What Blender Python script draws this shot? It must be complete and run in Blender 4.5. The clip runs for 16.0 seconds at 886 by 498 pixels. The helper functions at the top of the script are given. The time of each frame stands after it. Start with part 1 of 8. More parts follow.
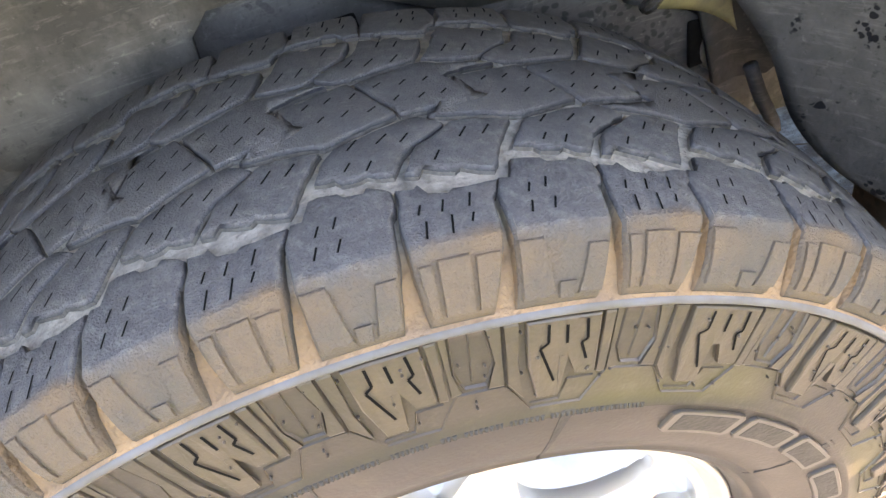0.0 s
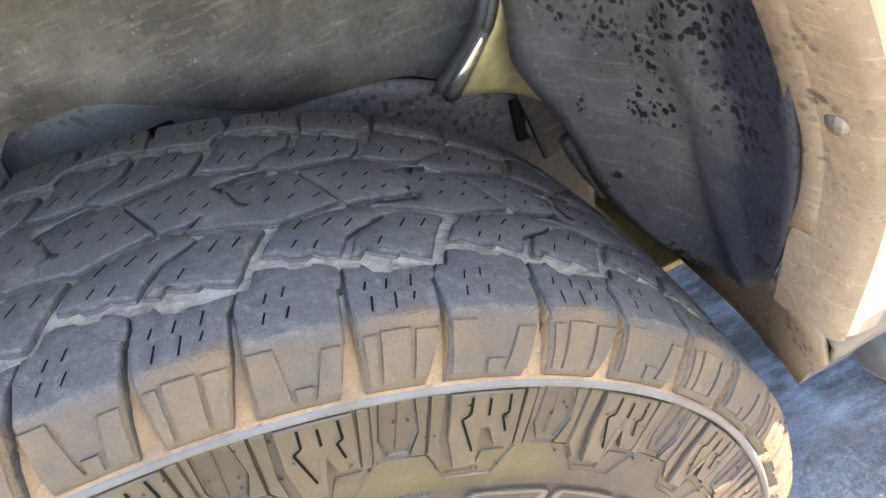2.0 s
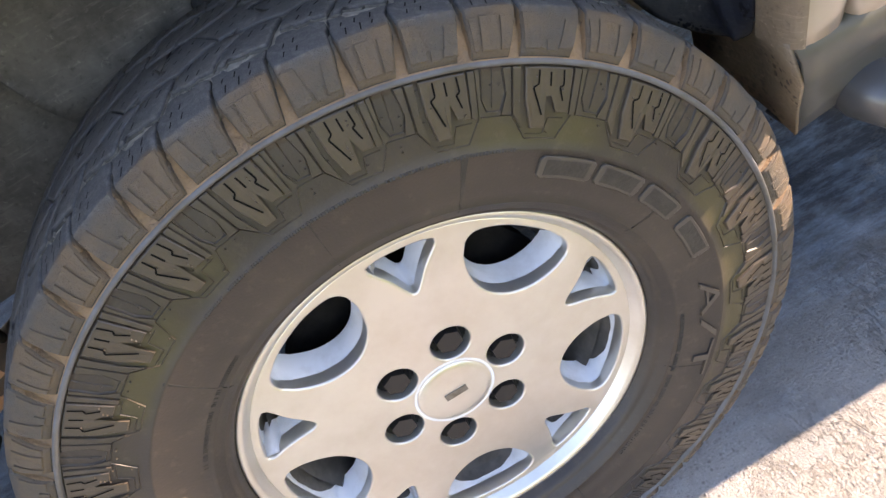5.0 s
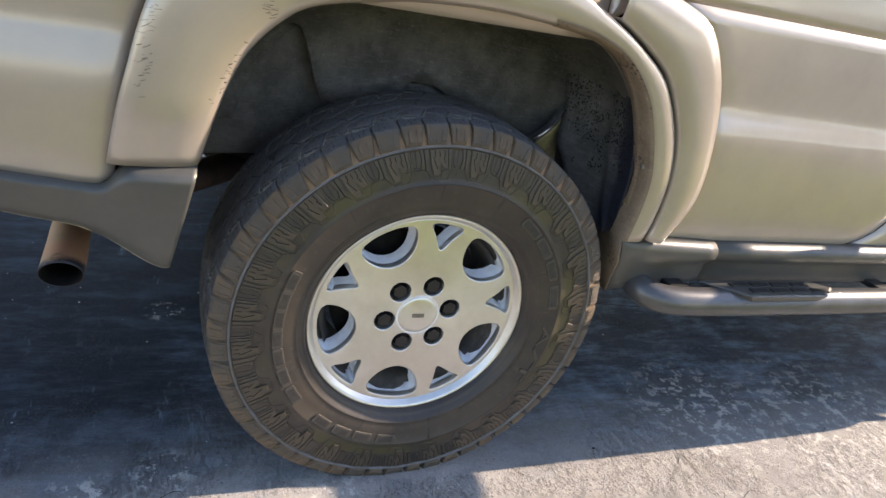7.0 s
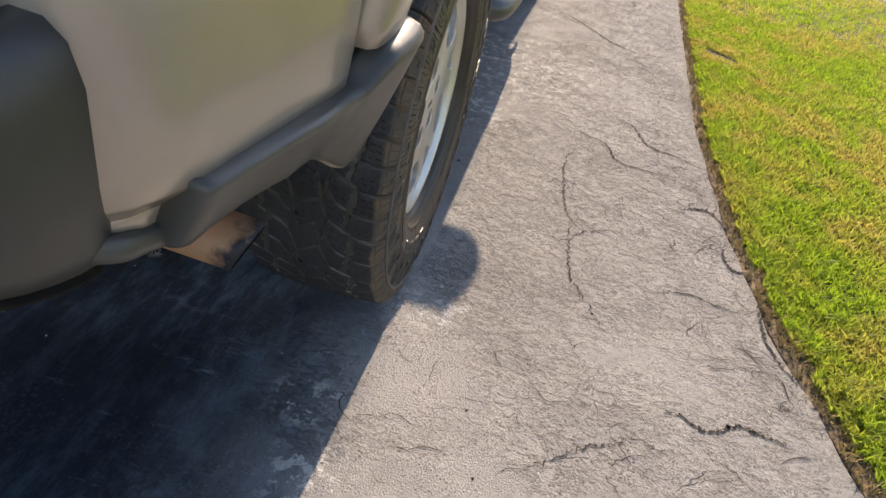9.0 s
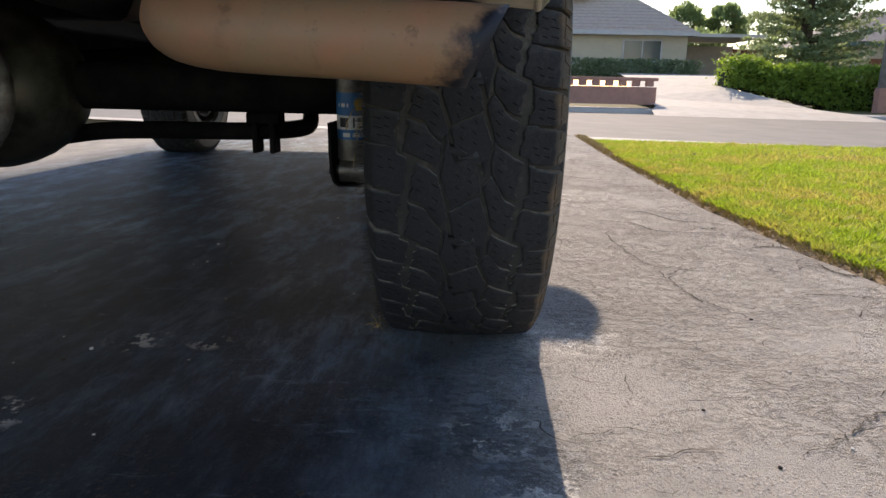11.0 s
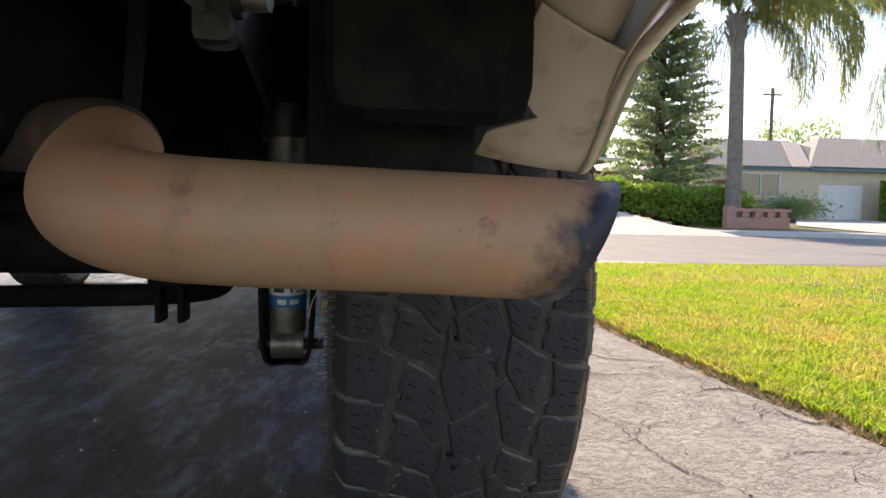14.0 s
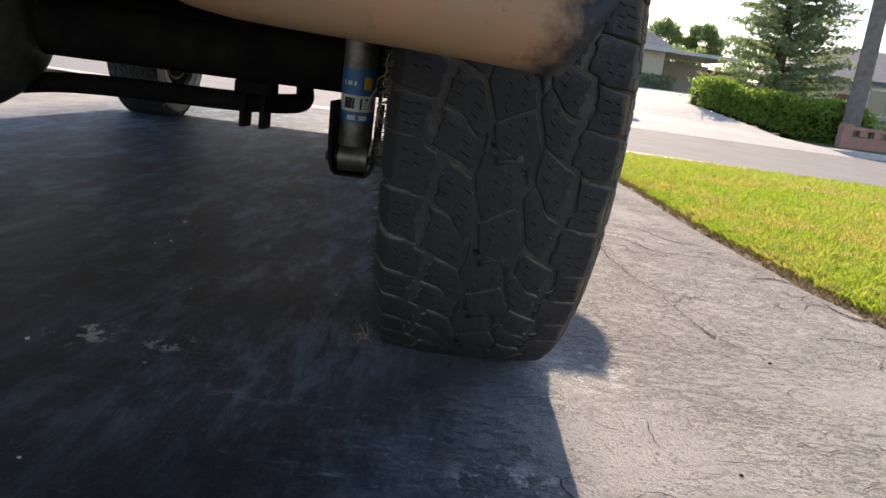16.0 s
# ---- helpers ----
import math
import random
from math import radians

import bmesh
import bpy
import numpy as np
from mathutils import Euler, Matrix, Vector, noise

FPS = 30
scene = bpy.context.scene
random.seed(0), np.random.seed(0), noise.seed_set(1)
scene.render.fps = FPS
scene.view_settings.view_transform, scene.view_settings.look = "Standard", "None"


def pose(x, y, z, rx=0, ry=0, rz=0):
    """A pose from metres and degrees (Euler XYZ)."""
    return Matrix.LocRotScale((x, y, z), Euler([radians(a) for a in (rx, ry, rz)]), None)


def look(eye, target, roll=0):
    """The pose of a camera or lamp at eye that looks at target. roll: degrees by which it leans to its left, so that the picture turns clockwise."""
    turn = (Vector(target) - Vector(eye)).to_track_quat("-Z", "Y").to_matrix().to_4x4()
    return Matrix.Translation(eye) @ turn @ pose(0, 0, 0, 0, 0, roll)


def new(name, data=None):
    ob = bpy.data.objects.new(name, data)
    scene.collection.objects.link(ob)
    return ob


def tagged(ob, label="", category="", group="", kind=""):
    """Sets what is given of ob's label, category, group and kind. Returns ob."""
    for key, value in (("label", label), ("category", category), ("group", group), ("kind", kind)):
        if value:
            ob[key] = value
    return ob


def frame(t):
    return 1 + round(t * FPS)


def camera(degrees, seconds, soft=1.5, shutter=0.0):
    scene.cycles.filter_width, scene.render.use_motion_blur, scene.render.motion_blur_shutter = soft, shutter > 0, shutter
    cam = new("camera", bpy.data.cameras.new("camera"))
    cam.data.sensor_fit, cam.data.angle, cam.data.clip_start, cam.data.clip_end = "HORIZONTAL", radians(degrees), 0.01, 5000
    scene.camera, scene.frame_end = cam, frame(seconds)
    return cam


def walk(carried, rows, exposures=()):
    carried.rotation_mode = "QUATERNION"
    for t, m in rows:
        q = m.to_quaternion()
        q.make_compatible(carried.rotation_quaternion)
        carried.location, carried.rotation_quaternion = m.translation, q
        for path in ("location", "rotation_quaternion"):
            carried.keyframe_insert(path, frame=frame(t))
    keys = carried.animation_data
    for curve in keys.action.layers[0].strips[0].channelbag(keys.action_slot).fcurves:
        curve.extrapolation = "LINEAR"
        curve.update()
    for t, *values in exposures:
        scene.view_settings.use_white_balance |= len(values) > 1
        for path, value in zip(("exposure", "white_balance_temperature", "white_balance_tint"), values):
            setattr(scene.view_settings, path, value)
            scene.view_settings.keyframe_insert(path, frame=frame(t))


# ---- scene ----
LENS = 64.94
# seconds, place, then yaw, pitch and roll in degrees
PATH = [
    (0, 0.079, -0.177, 0.991, -1.03, -43.73, -20.33),
    (0.5, 0.128, -0.185, 0.992, -4.55, -41.47, -21.02),
    (1, 0.160, -0.197, 0.988, -6.55, -40.79, -21.59),
    (1.5, 0.175, -0.207, 0.986, -7.96, -40.07, -22.03),
    (2, 0.175, -0.202, 0.989, -7.89, -40.60, -20.83),
    (2.5, 0.191, -0.209, 0.973, -5.50, -41.08, -26.05),
    (3, 0.208, -0.229, 0.954, -5.95, -42.14, -29.66),
    (3.5, 0.228, -0.254, 0.935, -4.86, -42.19, -35.06),
    (4, 0.204, -0.278, 0.912, -1.19, -42.09, -40.64),
    (4.3, 0.147, -0.288, 0.922, 3.06, -43.33, -39.61),
    (4.5, 0.120, -0.286, 0.925, 2.13, -45.71, -37.59),
    (4.6, 0.107, -0.294, 0.928, 0.46, -46.15, -35.31),
    (4.7, 0.091, -0.322, 0.941, -0.51, -44.74, -33.66),
    (6.8, -0.394, -1.123, 1.146, -19.72, -28.39, 6.39),
    (7, -0.499, -1.089, 1.117, -24.77, -24.32, 12.03),
    (7.2, -0.599, -1.002, 1.071, -30.01, -22.57, 14.56),
    (7.5, -0.724, -0.837, 1.078, -37.82, -23.62, 8.63),
    (7.8, -0.852, -0.719, 1.062, -40.73, -24.93, 11.61),
    (8, -0.945, -0.624, 1.038, -46.22, -27.92, 11.74),
    (8.2, -1.047, -0.547, 1.031, -56.40, -30.40, 13.60),
    (8.3, -1.098, -0.508, 1.028, -59.16, -30.31, 14.39),
    (8.5, -1.159, -0.419, 1.001, -64.95, -32.65, 13.90),
    (8.7, -1.213, -0.312, 0.980, -75.03, -34.98, 15.65),
    (9, -1.286, -0.187, 0.980, -83.73, -35.28, 12.48),
    (9.2, -1.347, -0.109, 0.933, -89.22, -36.82, 4.43),
    (10.2, -1.420, 0.030, 0.660, -89.50, -25.00, 3.00),
    (11.3, -1.208, 0.151, 0.381, -89.42, -10.43, 0.94),
    (11.5, -1.200, 0.154, 0.379, -91.00, -9.04, 1.13),
    (11.8, -1.184, 0.168, 0.360, -93.10, -6.12, 4.18),
    (12, -1.147, 0.180, 0.365, -93.04, -5.59, 7.76),
    (12.2, -1.066, 0.201, 0.381, -95.42, -3.69, 10.36),
    (12.5, -1.006, 0.206, 0.389, -102.34, -4.18, 8.15),
    (12.7, -1.029, 0.215, 0.399, -102.16, -4.44, 9.47),
    (13, -1.043, 0.223, 0.402, -96.21, -7.00, 7.94),
    (13.2, -1.030, 0.235, 0.404, -97.76, -7.13, 8.19),
    (13.5, -1.033, 0.235, 0.458, -99.20, -5.19, 1.37),
    (13.7, -1.035, 0.246, 0.471, -98.80, -4.09, 1.35),
    (14, -1.033, 0.247, 0.470, -97.68, -3.68, 1.14),
    (14.5, -1.039, 0.234, 0.464, -96.91, -4.45, 2.18),
    (15, -1.054, 0.220, 0.443, -94.98, -6.56, 2.98),
    (15.2, -1.068, 0.217, 0.423, -94.63, -8.78, 3.75),
    (15.5, -1.084, 0.217, 0.405, -94.00, -11.73, 4.97),
    (16, -1.117, 0.206, 0.407, -91.61, -13.78, 7.50),
]
# exposure along the walk: seconds, stops, white balance
EXPOSURES = [(0.0, 3.56, 8000, 27), (1.0, 3.60, 7950, 27), (2.0, 3.64, 7750, 27), (3.0, 3.46, 7950, 27), (3.5, 3.30, 8050, 27), (4.0, 2.97, 8050, 27), (4.7, 2.3, 7450, 27), (6.8, 1.4, 6750, 21), (7.5, 1.2, 6800, 21), (8.0, 1.15, 7000, 21),
             (8.5, 1.0, 7050, 21), (9.2, 0.64, 7000, 21), (11.3, 0.45, 6750, 21), (12.0, 0.25, 6750, 21), (12.5, 0.23, 6900, 21), (13.0, 0.5, 7000, 21), (13.5, 0.6, 7000, 21), (14.0, 1.1, 7000, 21), (14.5, 1.12, 7050, 21), (15.0, 1.09, 7000, 21), (16.0, 0.82, 6750, 21)]

cam = camera(LENS, 16.0)
walk(cam, [(t, pose(x, y, z, 90 + p, 0, w) @ pose(0, 0, 0, 0, 0, r)) for t, x, y, z, w, p, r in PATH], EXPOSURES)

# ---------------------------------------------------------------- light
SUN_ELEV, SUN_SIDE = 30.0, 2.0      # degrees above the horizon; degrees from straight ahead towards the lawn
world = bpy.data.worlds.new("sky")
scene.world = world
world.use_nodes = True
wn = world.node_tree.nodes
sky = wn.new("ShaderNodeTexSky")
sky.sky_type = "NISHITA"
sky.sun_disc = False
sky.sun_elevation = radians(SUN_ELEV)
sky.sun_rotation = radians(90 + SUN_SIDE)
sky.dust_density = 0.4
sky.air_density = 1.2
sky.ozone_density = 2.0
wn["Background"].inputs["Strength"].default_value = 0.15
world.node_tree.links.new(sky.outputs[0], wn["Background"].inputs["Color"])
sun = new("sun", bpy.data.lights.new("sun", "SUN"))
sun.data.energy, sun.data.angle, sun.data.color = 4.7, radians(0.53), (1.0, 0.87, 0.66)
sun.matrix_world = look((math.cos(radians(SUN_SIDE)), -math.sin(radians(SUN_SIDE)), math.tan(radians(SUN_ELEV))), (0, 0, 0))


# ---------------------------------------------------------------- materials
def material(name, base, rough=0.6, metal=0.0, coat=0.0, second=None, scale=20.0, mix=(0.4, 0.65), bump=0.0, bump_scale=200.0, spec=0.5, random_tint=0.0):
    """A principled surface with a second colour in stains and a fine relief."""
    m = bpy.data.materials.new(name)
    m.use_nodes = True
    nt = m.node_tree
    b = nt.nodes["Principled BSDF"]
    b.inputs["Roughness"].default_value, b.inputs["Metallic"].default_value = rough, metal
    b.inputs["Coat Weight"].default_value, b.inputs["Coat Roughness"].default_value = coat, 0.08
    b.inputs["Specular IOR Level"].default_value = spec
    b.inputs["Base Color"].default_value = (*base, 1)
    tc = nt.nodes.new("ShaderNodeTexCoord")
    col = None
    if second:
        n = nt.nodes.new("ShaderNodeTexNoise")
        n.inputs["Scale"].default_value, n.inputs["Detail"].default_value, n.inputs["Roughness"].default_value = scale, 8, 0.65
        nt.links.new(tc.outputs["Object"], n.inputs["Vector"])
        ramp = nt.nodes.new("ShaderNodeValToRGB")
        ramp.color_ramp.elements[0].position, ramp.color_ramp.elements[1].position = mix
        ramp.color_ramp.elements[0].color, ramp.color_ramp.elements[1].color = (*base, 1), (*second, 1)
        nt.links.new(n.outputs["Fac"], ramp.inputs["Fac"])
        col = ramp.outputs["Color"]
    if random_tint:
        info = nt.nodes.new("ShaderNodeObjectInfo")
        geo = nt.nodes.new("ShaderNodeNewGeometry")
        add = nt.nodes.new("ShaderNodeMath")
        add.operation = "ADD"
        nt.links.new(info.outputs["Random"], add.inputs[0])
        nt.links.new(geo.outputs["Random Per Island"], add.inputs[1])
        mr = nt.nodes.new("ShaderNodeMapRange")
        mr.inputs["From Max"].default_value = 2
        mr.inputs["To Min"].default_value, mr.inputs["To Max"].default_value = 1 - random_tint, 1 + random_tint
        nt.links.new(add.outputs[0], mr.inputs["Value"])
        hsv = nt.nodes.new("ShaderNodeHueSaturation")
        if col:
            nt.links.new(col, hsv.inputs["Color"])
        else:
            hsv.inputs["Color"].default_value = (*base, 1)
        nt.links.new(mr.outputs[0], hsv.inputs["Value"])
        col = hsv.outputs["Color"]
    if col:
        nt.links.new(col, b.inputs["Base Color"])
    if bump:
        n2 = nt.nodes.new("ShaderNodeTexNoise")
        n2.inputs["Scale"].default_value, n2.inputs["Detail"].default_value = bump_scale, 4
        nt.links.new(tc.outputs["Object"], n2.inputs["Vector"])
        bp = nt.nodes.new("ShaderNodeBump")
        bp.inputs["Strength"].default_value, bp.inputs["Distance"].default_value = bump, 0.002
        nt.links.new(n2.outputs["Fac"], bp.inputs["Height"])
        nt.links.new(bp.outputs[0], b.inputs["Normal"])
    return m


def nodes_of(m):
    return m.node_tree, m.node_tree.nodes, m.node_tree.links, m.node_tree.nodes["Principled BSDF"]


def noise_tex(nt, vec, scale, detail=6, rough=0.6):
    n = nt.nodes.new("ShaderNodeTexNoise")
    n.inputs["Scale"].default_value, n.inputs["Detail"].default_value, n.inputs["Roughness"].default_value = scale, detail, rough
    nt.links.new(vec, n.inputs["Vector"])
    return n.outputs["Fac"]


def ramped(nt, fac, lo, hi):
    r = nt.nodes.new("ShaderNodeMapRange")
    r.inputs["From Min"].default_value, r.inputs["From Max"].default_value = lo, hi
    nt.links.new(fac, r.inputs["Value"])
    return r.outputs[0]


def maths(nt, op, a, b):
    n = nt.nodes.new("ShaderNodeMath")
    n.operation = op
    for k, v in enumerate((a, b)):
        if isinstance(v, (int, float)):
            n.inputs[k].default_value = v
        else:
            nt.links.new(v, n.inputs[k])
    return n.outputs[0]


def mixed(nt, fac, a, b):
    n = nt.nodes.new("ShaderNodeMix")
    n.data_type = "RGBA"
    if isinstance(fac, float):
        n.inputs[0].default_value = fac
    else:
        nt.links.new(fac, n.inputs[0])
    for k, v in ((6, a), (7, b)):
        if isinstance(v, tuple):
            n.inputs[k].default_value = (*v, 1)
        else:
            nt.links.new(v, n.inputs[k])
    return n.outputs[2]


PAINT = material("pewter_paint", (0.43, 0.362, 0.293), 0.30, 0.35, 0.85, second=(0.39, 0.332, 0.268), scale=6, bump=0.03, bump_scale=900)
CLAD = material("grey_cladding", (0.068, 0.067, 0.061), 0.36, second=(0.088, 0.086, 0.076), scale=9, bump=0.12, bump_scale=1400)
BUMPER = material("dark_bumper_plastic", (0.040, 0.040, 0.037), 0.38, second=(0.055, 0.054, 0.048), scale=9, bump=0.12, bump_scale=1400)
STEEL_TUBE = material("pewter_tube", (0.115, 0.115, 0.118), 0.32, 0.4, second=(0.095, 0.093, 0.090), scale=14)
BLACK = material("black_plastic", (0.012, 0.012, 0.013), 0.5, second=(0.03, 0.028, 0.025), scale=30, bump=0.1)
UNDER = material("underbody_black", (0.005, 0.005, 0.005), 0.85, second=(0.016, 0.014, 0.012), scale=18, bump=0.2, bump_scale=120, spec=0.12)
ALLOY = material("machined_alloy", (0.69, 0.675, 0.635), 0.33, 0.80, second=(0.60, 0.575, 0.52), scale=9, bump=0.04, bump_scale=600)
ALLOY_AXIS = ALLOY.node_tree.nodes.new("ShaderNodeTangent")      # lathe marks run round the hub
ALLOY_AXIS.direction_type, ALLOY_AXIS.axis = "RADIAL", "Y"
ALLOY.node_tree.links.new(ALLOY_AXIS.outputs[0], ALLOY.node_tree.nodes["Principled BSDF"].inputs["Tangent"])
ALLOY.node_tree.nodes["Principled BSDF"].inputs["Anisotropic"].default_value = 0.65
ALLOY_WELL = material("painted_alloy_well", (0.78, 0.80, 0.83), 0.42, 0.0, second=(0.60, 0.60, 0.60), scale=30, mix=(0.45, 0.8))
NUT = material("dark_lug_nut", (0.022, 0.022, 0.023), 0.36, 0.3)
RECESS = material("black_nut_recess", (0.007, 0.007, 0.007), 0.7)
# Barrel coloured dark to paint the unlit void behind the spokes.
BARREL = material("void_dark_barrel", (0.055, 0.052, 0.048), 0.6, 0.2, second=(0.11, 0.10, 0.09), scale=30)
METAL = material("dull_steel", (0.25, 0.235, 0.21), 0.45, 0.6, second=(0.12, 0.10, 0.08), scale=40)
BRASSY = material("faded_tan_paint", (0.36, 0.30, 0.13), 0.5, 0.1, second=(0.15, 0.13, 0.075), scale=22)
CAST = material("oily_cast_steel", (0.13, 0.125, 0.095), 0.36, 0.5, second=(0.05, 0.045, 0.035), scale=18)
BRIGHT = material("bright_worn_steel", (0.55, 0.53, 0.5), 0.25, 0.9, second=(0.3, 0.28, 0.25), scale=40)
GLASS = material("tinted_glass", (0.02, 0.022, 0.024), 0.06, 0.0, 0.5)
BLUE = material("blue_sticker", (0.03, 0.14, 0.33), 0.45)
YELLOW = material("yellow_sticker", (0.6, 0.38, 0.03), 0.45)
WHITE = material("white_sticker", (0.6, 0.6, 0.58), 0.5)


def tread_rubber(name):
    """Worn rubber: dark on the crown but painted paler where it faces up, brown dust on the shoulder."""
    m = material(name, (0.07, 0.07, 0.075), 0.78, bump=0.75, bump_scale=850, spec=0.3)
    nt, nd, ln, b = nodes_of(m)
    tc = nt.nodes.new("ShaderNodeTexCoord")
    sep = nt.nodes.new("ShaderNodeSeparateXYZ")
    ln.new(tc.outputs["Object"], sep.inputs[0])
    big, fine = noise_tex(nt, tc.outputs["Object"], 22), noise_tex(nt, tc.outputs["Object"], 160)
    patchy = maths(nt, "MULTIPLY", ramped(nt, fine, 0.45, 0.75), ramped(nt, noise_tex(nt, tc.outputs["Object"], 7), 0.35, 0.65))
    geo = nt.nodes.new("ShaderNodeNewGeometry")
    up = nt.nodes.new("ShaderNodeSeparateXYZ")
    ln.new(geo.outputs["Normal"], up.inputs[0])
    # Facing sets the tone: pale tops and dark sides put skylight into the colour.
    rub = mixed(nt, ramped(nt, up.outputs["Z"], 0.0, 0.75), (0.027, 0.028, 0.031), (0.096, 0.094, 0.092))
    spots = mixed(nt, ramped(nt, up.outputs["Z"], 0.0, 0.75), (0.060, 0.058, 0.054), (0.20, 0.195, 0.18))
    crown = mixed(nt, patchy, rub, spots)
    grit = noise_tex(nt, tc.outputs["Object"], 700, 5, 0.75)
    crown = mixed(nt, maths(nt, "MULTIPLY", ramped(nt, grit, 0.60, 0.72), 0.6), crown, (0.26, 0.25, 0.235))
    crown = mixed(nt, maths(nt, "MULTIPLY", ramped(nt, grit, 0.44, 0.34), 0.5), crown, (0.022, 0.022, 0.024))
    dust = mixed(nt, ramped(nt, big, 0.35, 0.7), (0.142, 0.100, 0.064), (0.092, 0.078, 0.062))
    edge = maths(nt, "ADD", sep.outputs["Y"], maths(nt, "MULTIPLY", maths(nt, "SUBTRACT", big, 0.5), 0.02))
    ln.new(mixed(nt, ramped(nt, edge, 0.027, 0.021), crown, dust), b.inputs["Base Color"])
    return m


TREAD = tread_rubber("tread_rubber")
# Near-black rubber that paints the shade inside narrow cuts.
SIPE = material("sipe_shade_rubber", (0.005, 0.005, 0.005), 0.95, spec=0.1)


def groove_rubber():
    """Groove bottoms: dark rubber and dry dust, the dust painted darker as shade off the top."""
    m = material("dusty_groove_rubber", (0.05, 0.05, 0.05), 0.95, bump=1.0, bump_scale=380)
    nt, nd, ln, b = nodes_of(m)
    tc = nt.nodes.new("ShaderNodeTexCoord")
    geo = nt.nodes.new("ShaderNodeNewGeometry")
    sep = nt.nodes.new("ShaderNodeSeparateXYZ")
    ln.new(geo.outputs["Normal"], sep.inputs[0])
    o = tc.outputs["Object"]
    # Dust mask; facing and height also put shade into it lower down.
    dust_shade = maths(nt, "ADD", ramped(nt, sep.outputs["Z"], -0.1, 0.6), maths(nt, "MULTIPLY", ramped(nt, noise_tex(nt, o, 45), 0.55, 0.7), 0.30))
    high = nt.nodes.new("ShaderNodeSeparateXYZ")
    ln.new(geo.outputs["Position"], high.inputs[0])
    dust_shade = maths(nt, "MULTIPLY", dust_shade, maths(nt, "ADD", 0.66, maths(nt, "MULTIPLY", ramped(nt, high.outputs["Z"], 0.52, 0.72), 0.34)))
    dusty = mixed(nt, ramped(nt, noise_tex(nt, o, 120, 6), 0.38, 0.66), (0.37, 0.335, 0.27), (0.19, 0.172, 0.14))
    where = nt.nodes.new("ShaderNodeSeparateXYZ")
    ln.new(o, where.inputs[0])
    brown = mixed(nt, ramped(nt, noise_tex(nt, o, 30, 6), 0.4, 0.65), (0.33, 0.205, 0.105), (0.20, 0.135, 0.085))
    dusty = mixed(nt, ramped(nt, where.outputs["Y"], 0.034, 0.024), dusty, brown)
    ln.new(mixed(nt, maths(nt, "MINIMUM", dust_shade, 1.0), (0.050, 0.048, 0.043), dusty), b.inputs["Base Color"])
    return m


def sidewall_rubber():
    """Brown-black rubber with olive film in patches below the lugs."""
    m = material("sidewall_rubber", (0.036, 0.031, 0.027), 0.44, bump=0.14, bump_scale=420, spec=0.45)
    nt, nd, ln, b = nodes_of(m)
    tc = nt.nodes.new("ShaderNodeTexCoord")
    o = tc.outputs["Object"]
    sep = nt.nodes.new("ShaderNodeSeparateXYZ")
    ln.new(o, sep.inputs[0])
    r = maths(nt, "SQRT", maths(nt, "ADD", maths(nt, "MULTIPLY", sep.outputs["X"], sep.outputs["X"]), maths(nt, "MULTIPLY", sep.outputs["Z"], sep.outputs["Z"])), 0.0)
    ring = maths(nt, "MULTIPLY", ramped(nt, r, 0.302, 0.312), ramped(nt, r, 0.345, 0.328))
    c = mixed(nt, ramped(nt, noise_tex(nt, o, 9, 7), 0.40, 0.70), (0.032, 0.027, 0.024), (0.055, 0.043, 0.033))
    c = mixed(nt, maths(nt, "MULTIPLY", ring, maths(nt, "MULTIPLY", ramped(nt, noise_tex(nt, o, 5, 3), 0.44, 0.56), 0.7)), c, (0.066, 0.057, 0.022))
    c = mixed(nt, maths(nt, "MULTIPLY", ramped(nt, noise_tex(nt, o, 70, 8, 0.7), 0.56, 0.72), 0.4), c, (0.11, 0.09, 0.065))
    ln.new(c, b.inputs["Base Color"])
    return m


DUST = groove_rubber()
SIDEWALL = sidewall_rubber()
SIDELUG = material("sidewall_lug_rubber", (0.050, 0.041, 0.031), 0.42, second=(0.085, 0.064, 0.043), scale=14, bump=0.14, bump_scale=420, spec=0.45)
LETTER = material("raised_letter_rubber", (0.052, 0.045, 0.038), 0.34, second=(0.068, 0.058, 0.046), scale=30, spec=0.5)
LETTER_DARK = material("hatched_letter_rubber", (0.022, 0.020, 0.018), 0.6, second=(0.04, 0.035, 0.03), scale=60, bump=0.4, bump_scale=300)
RIDGE = material("rim_guard_rubber", (0.115, 0.115, 0.12), 0.55, second=(0.085, 0.078, 0.066), scale=30)


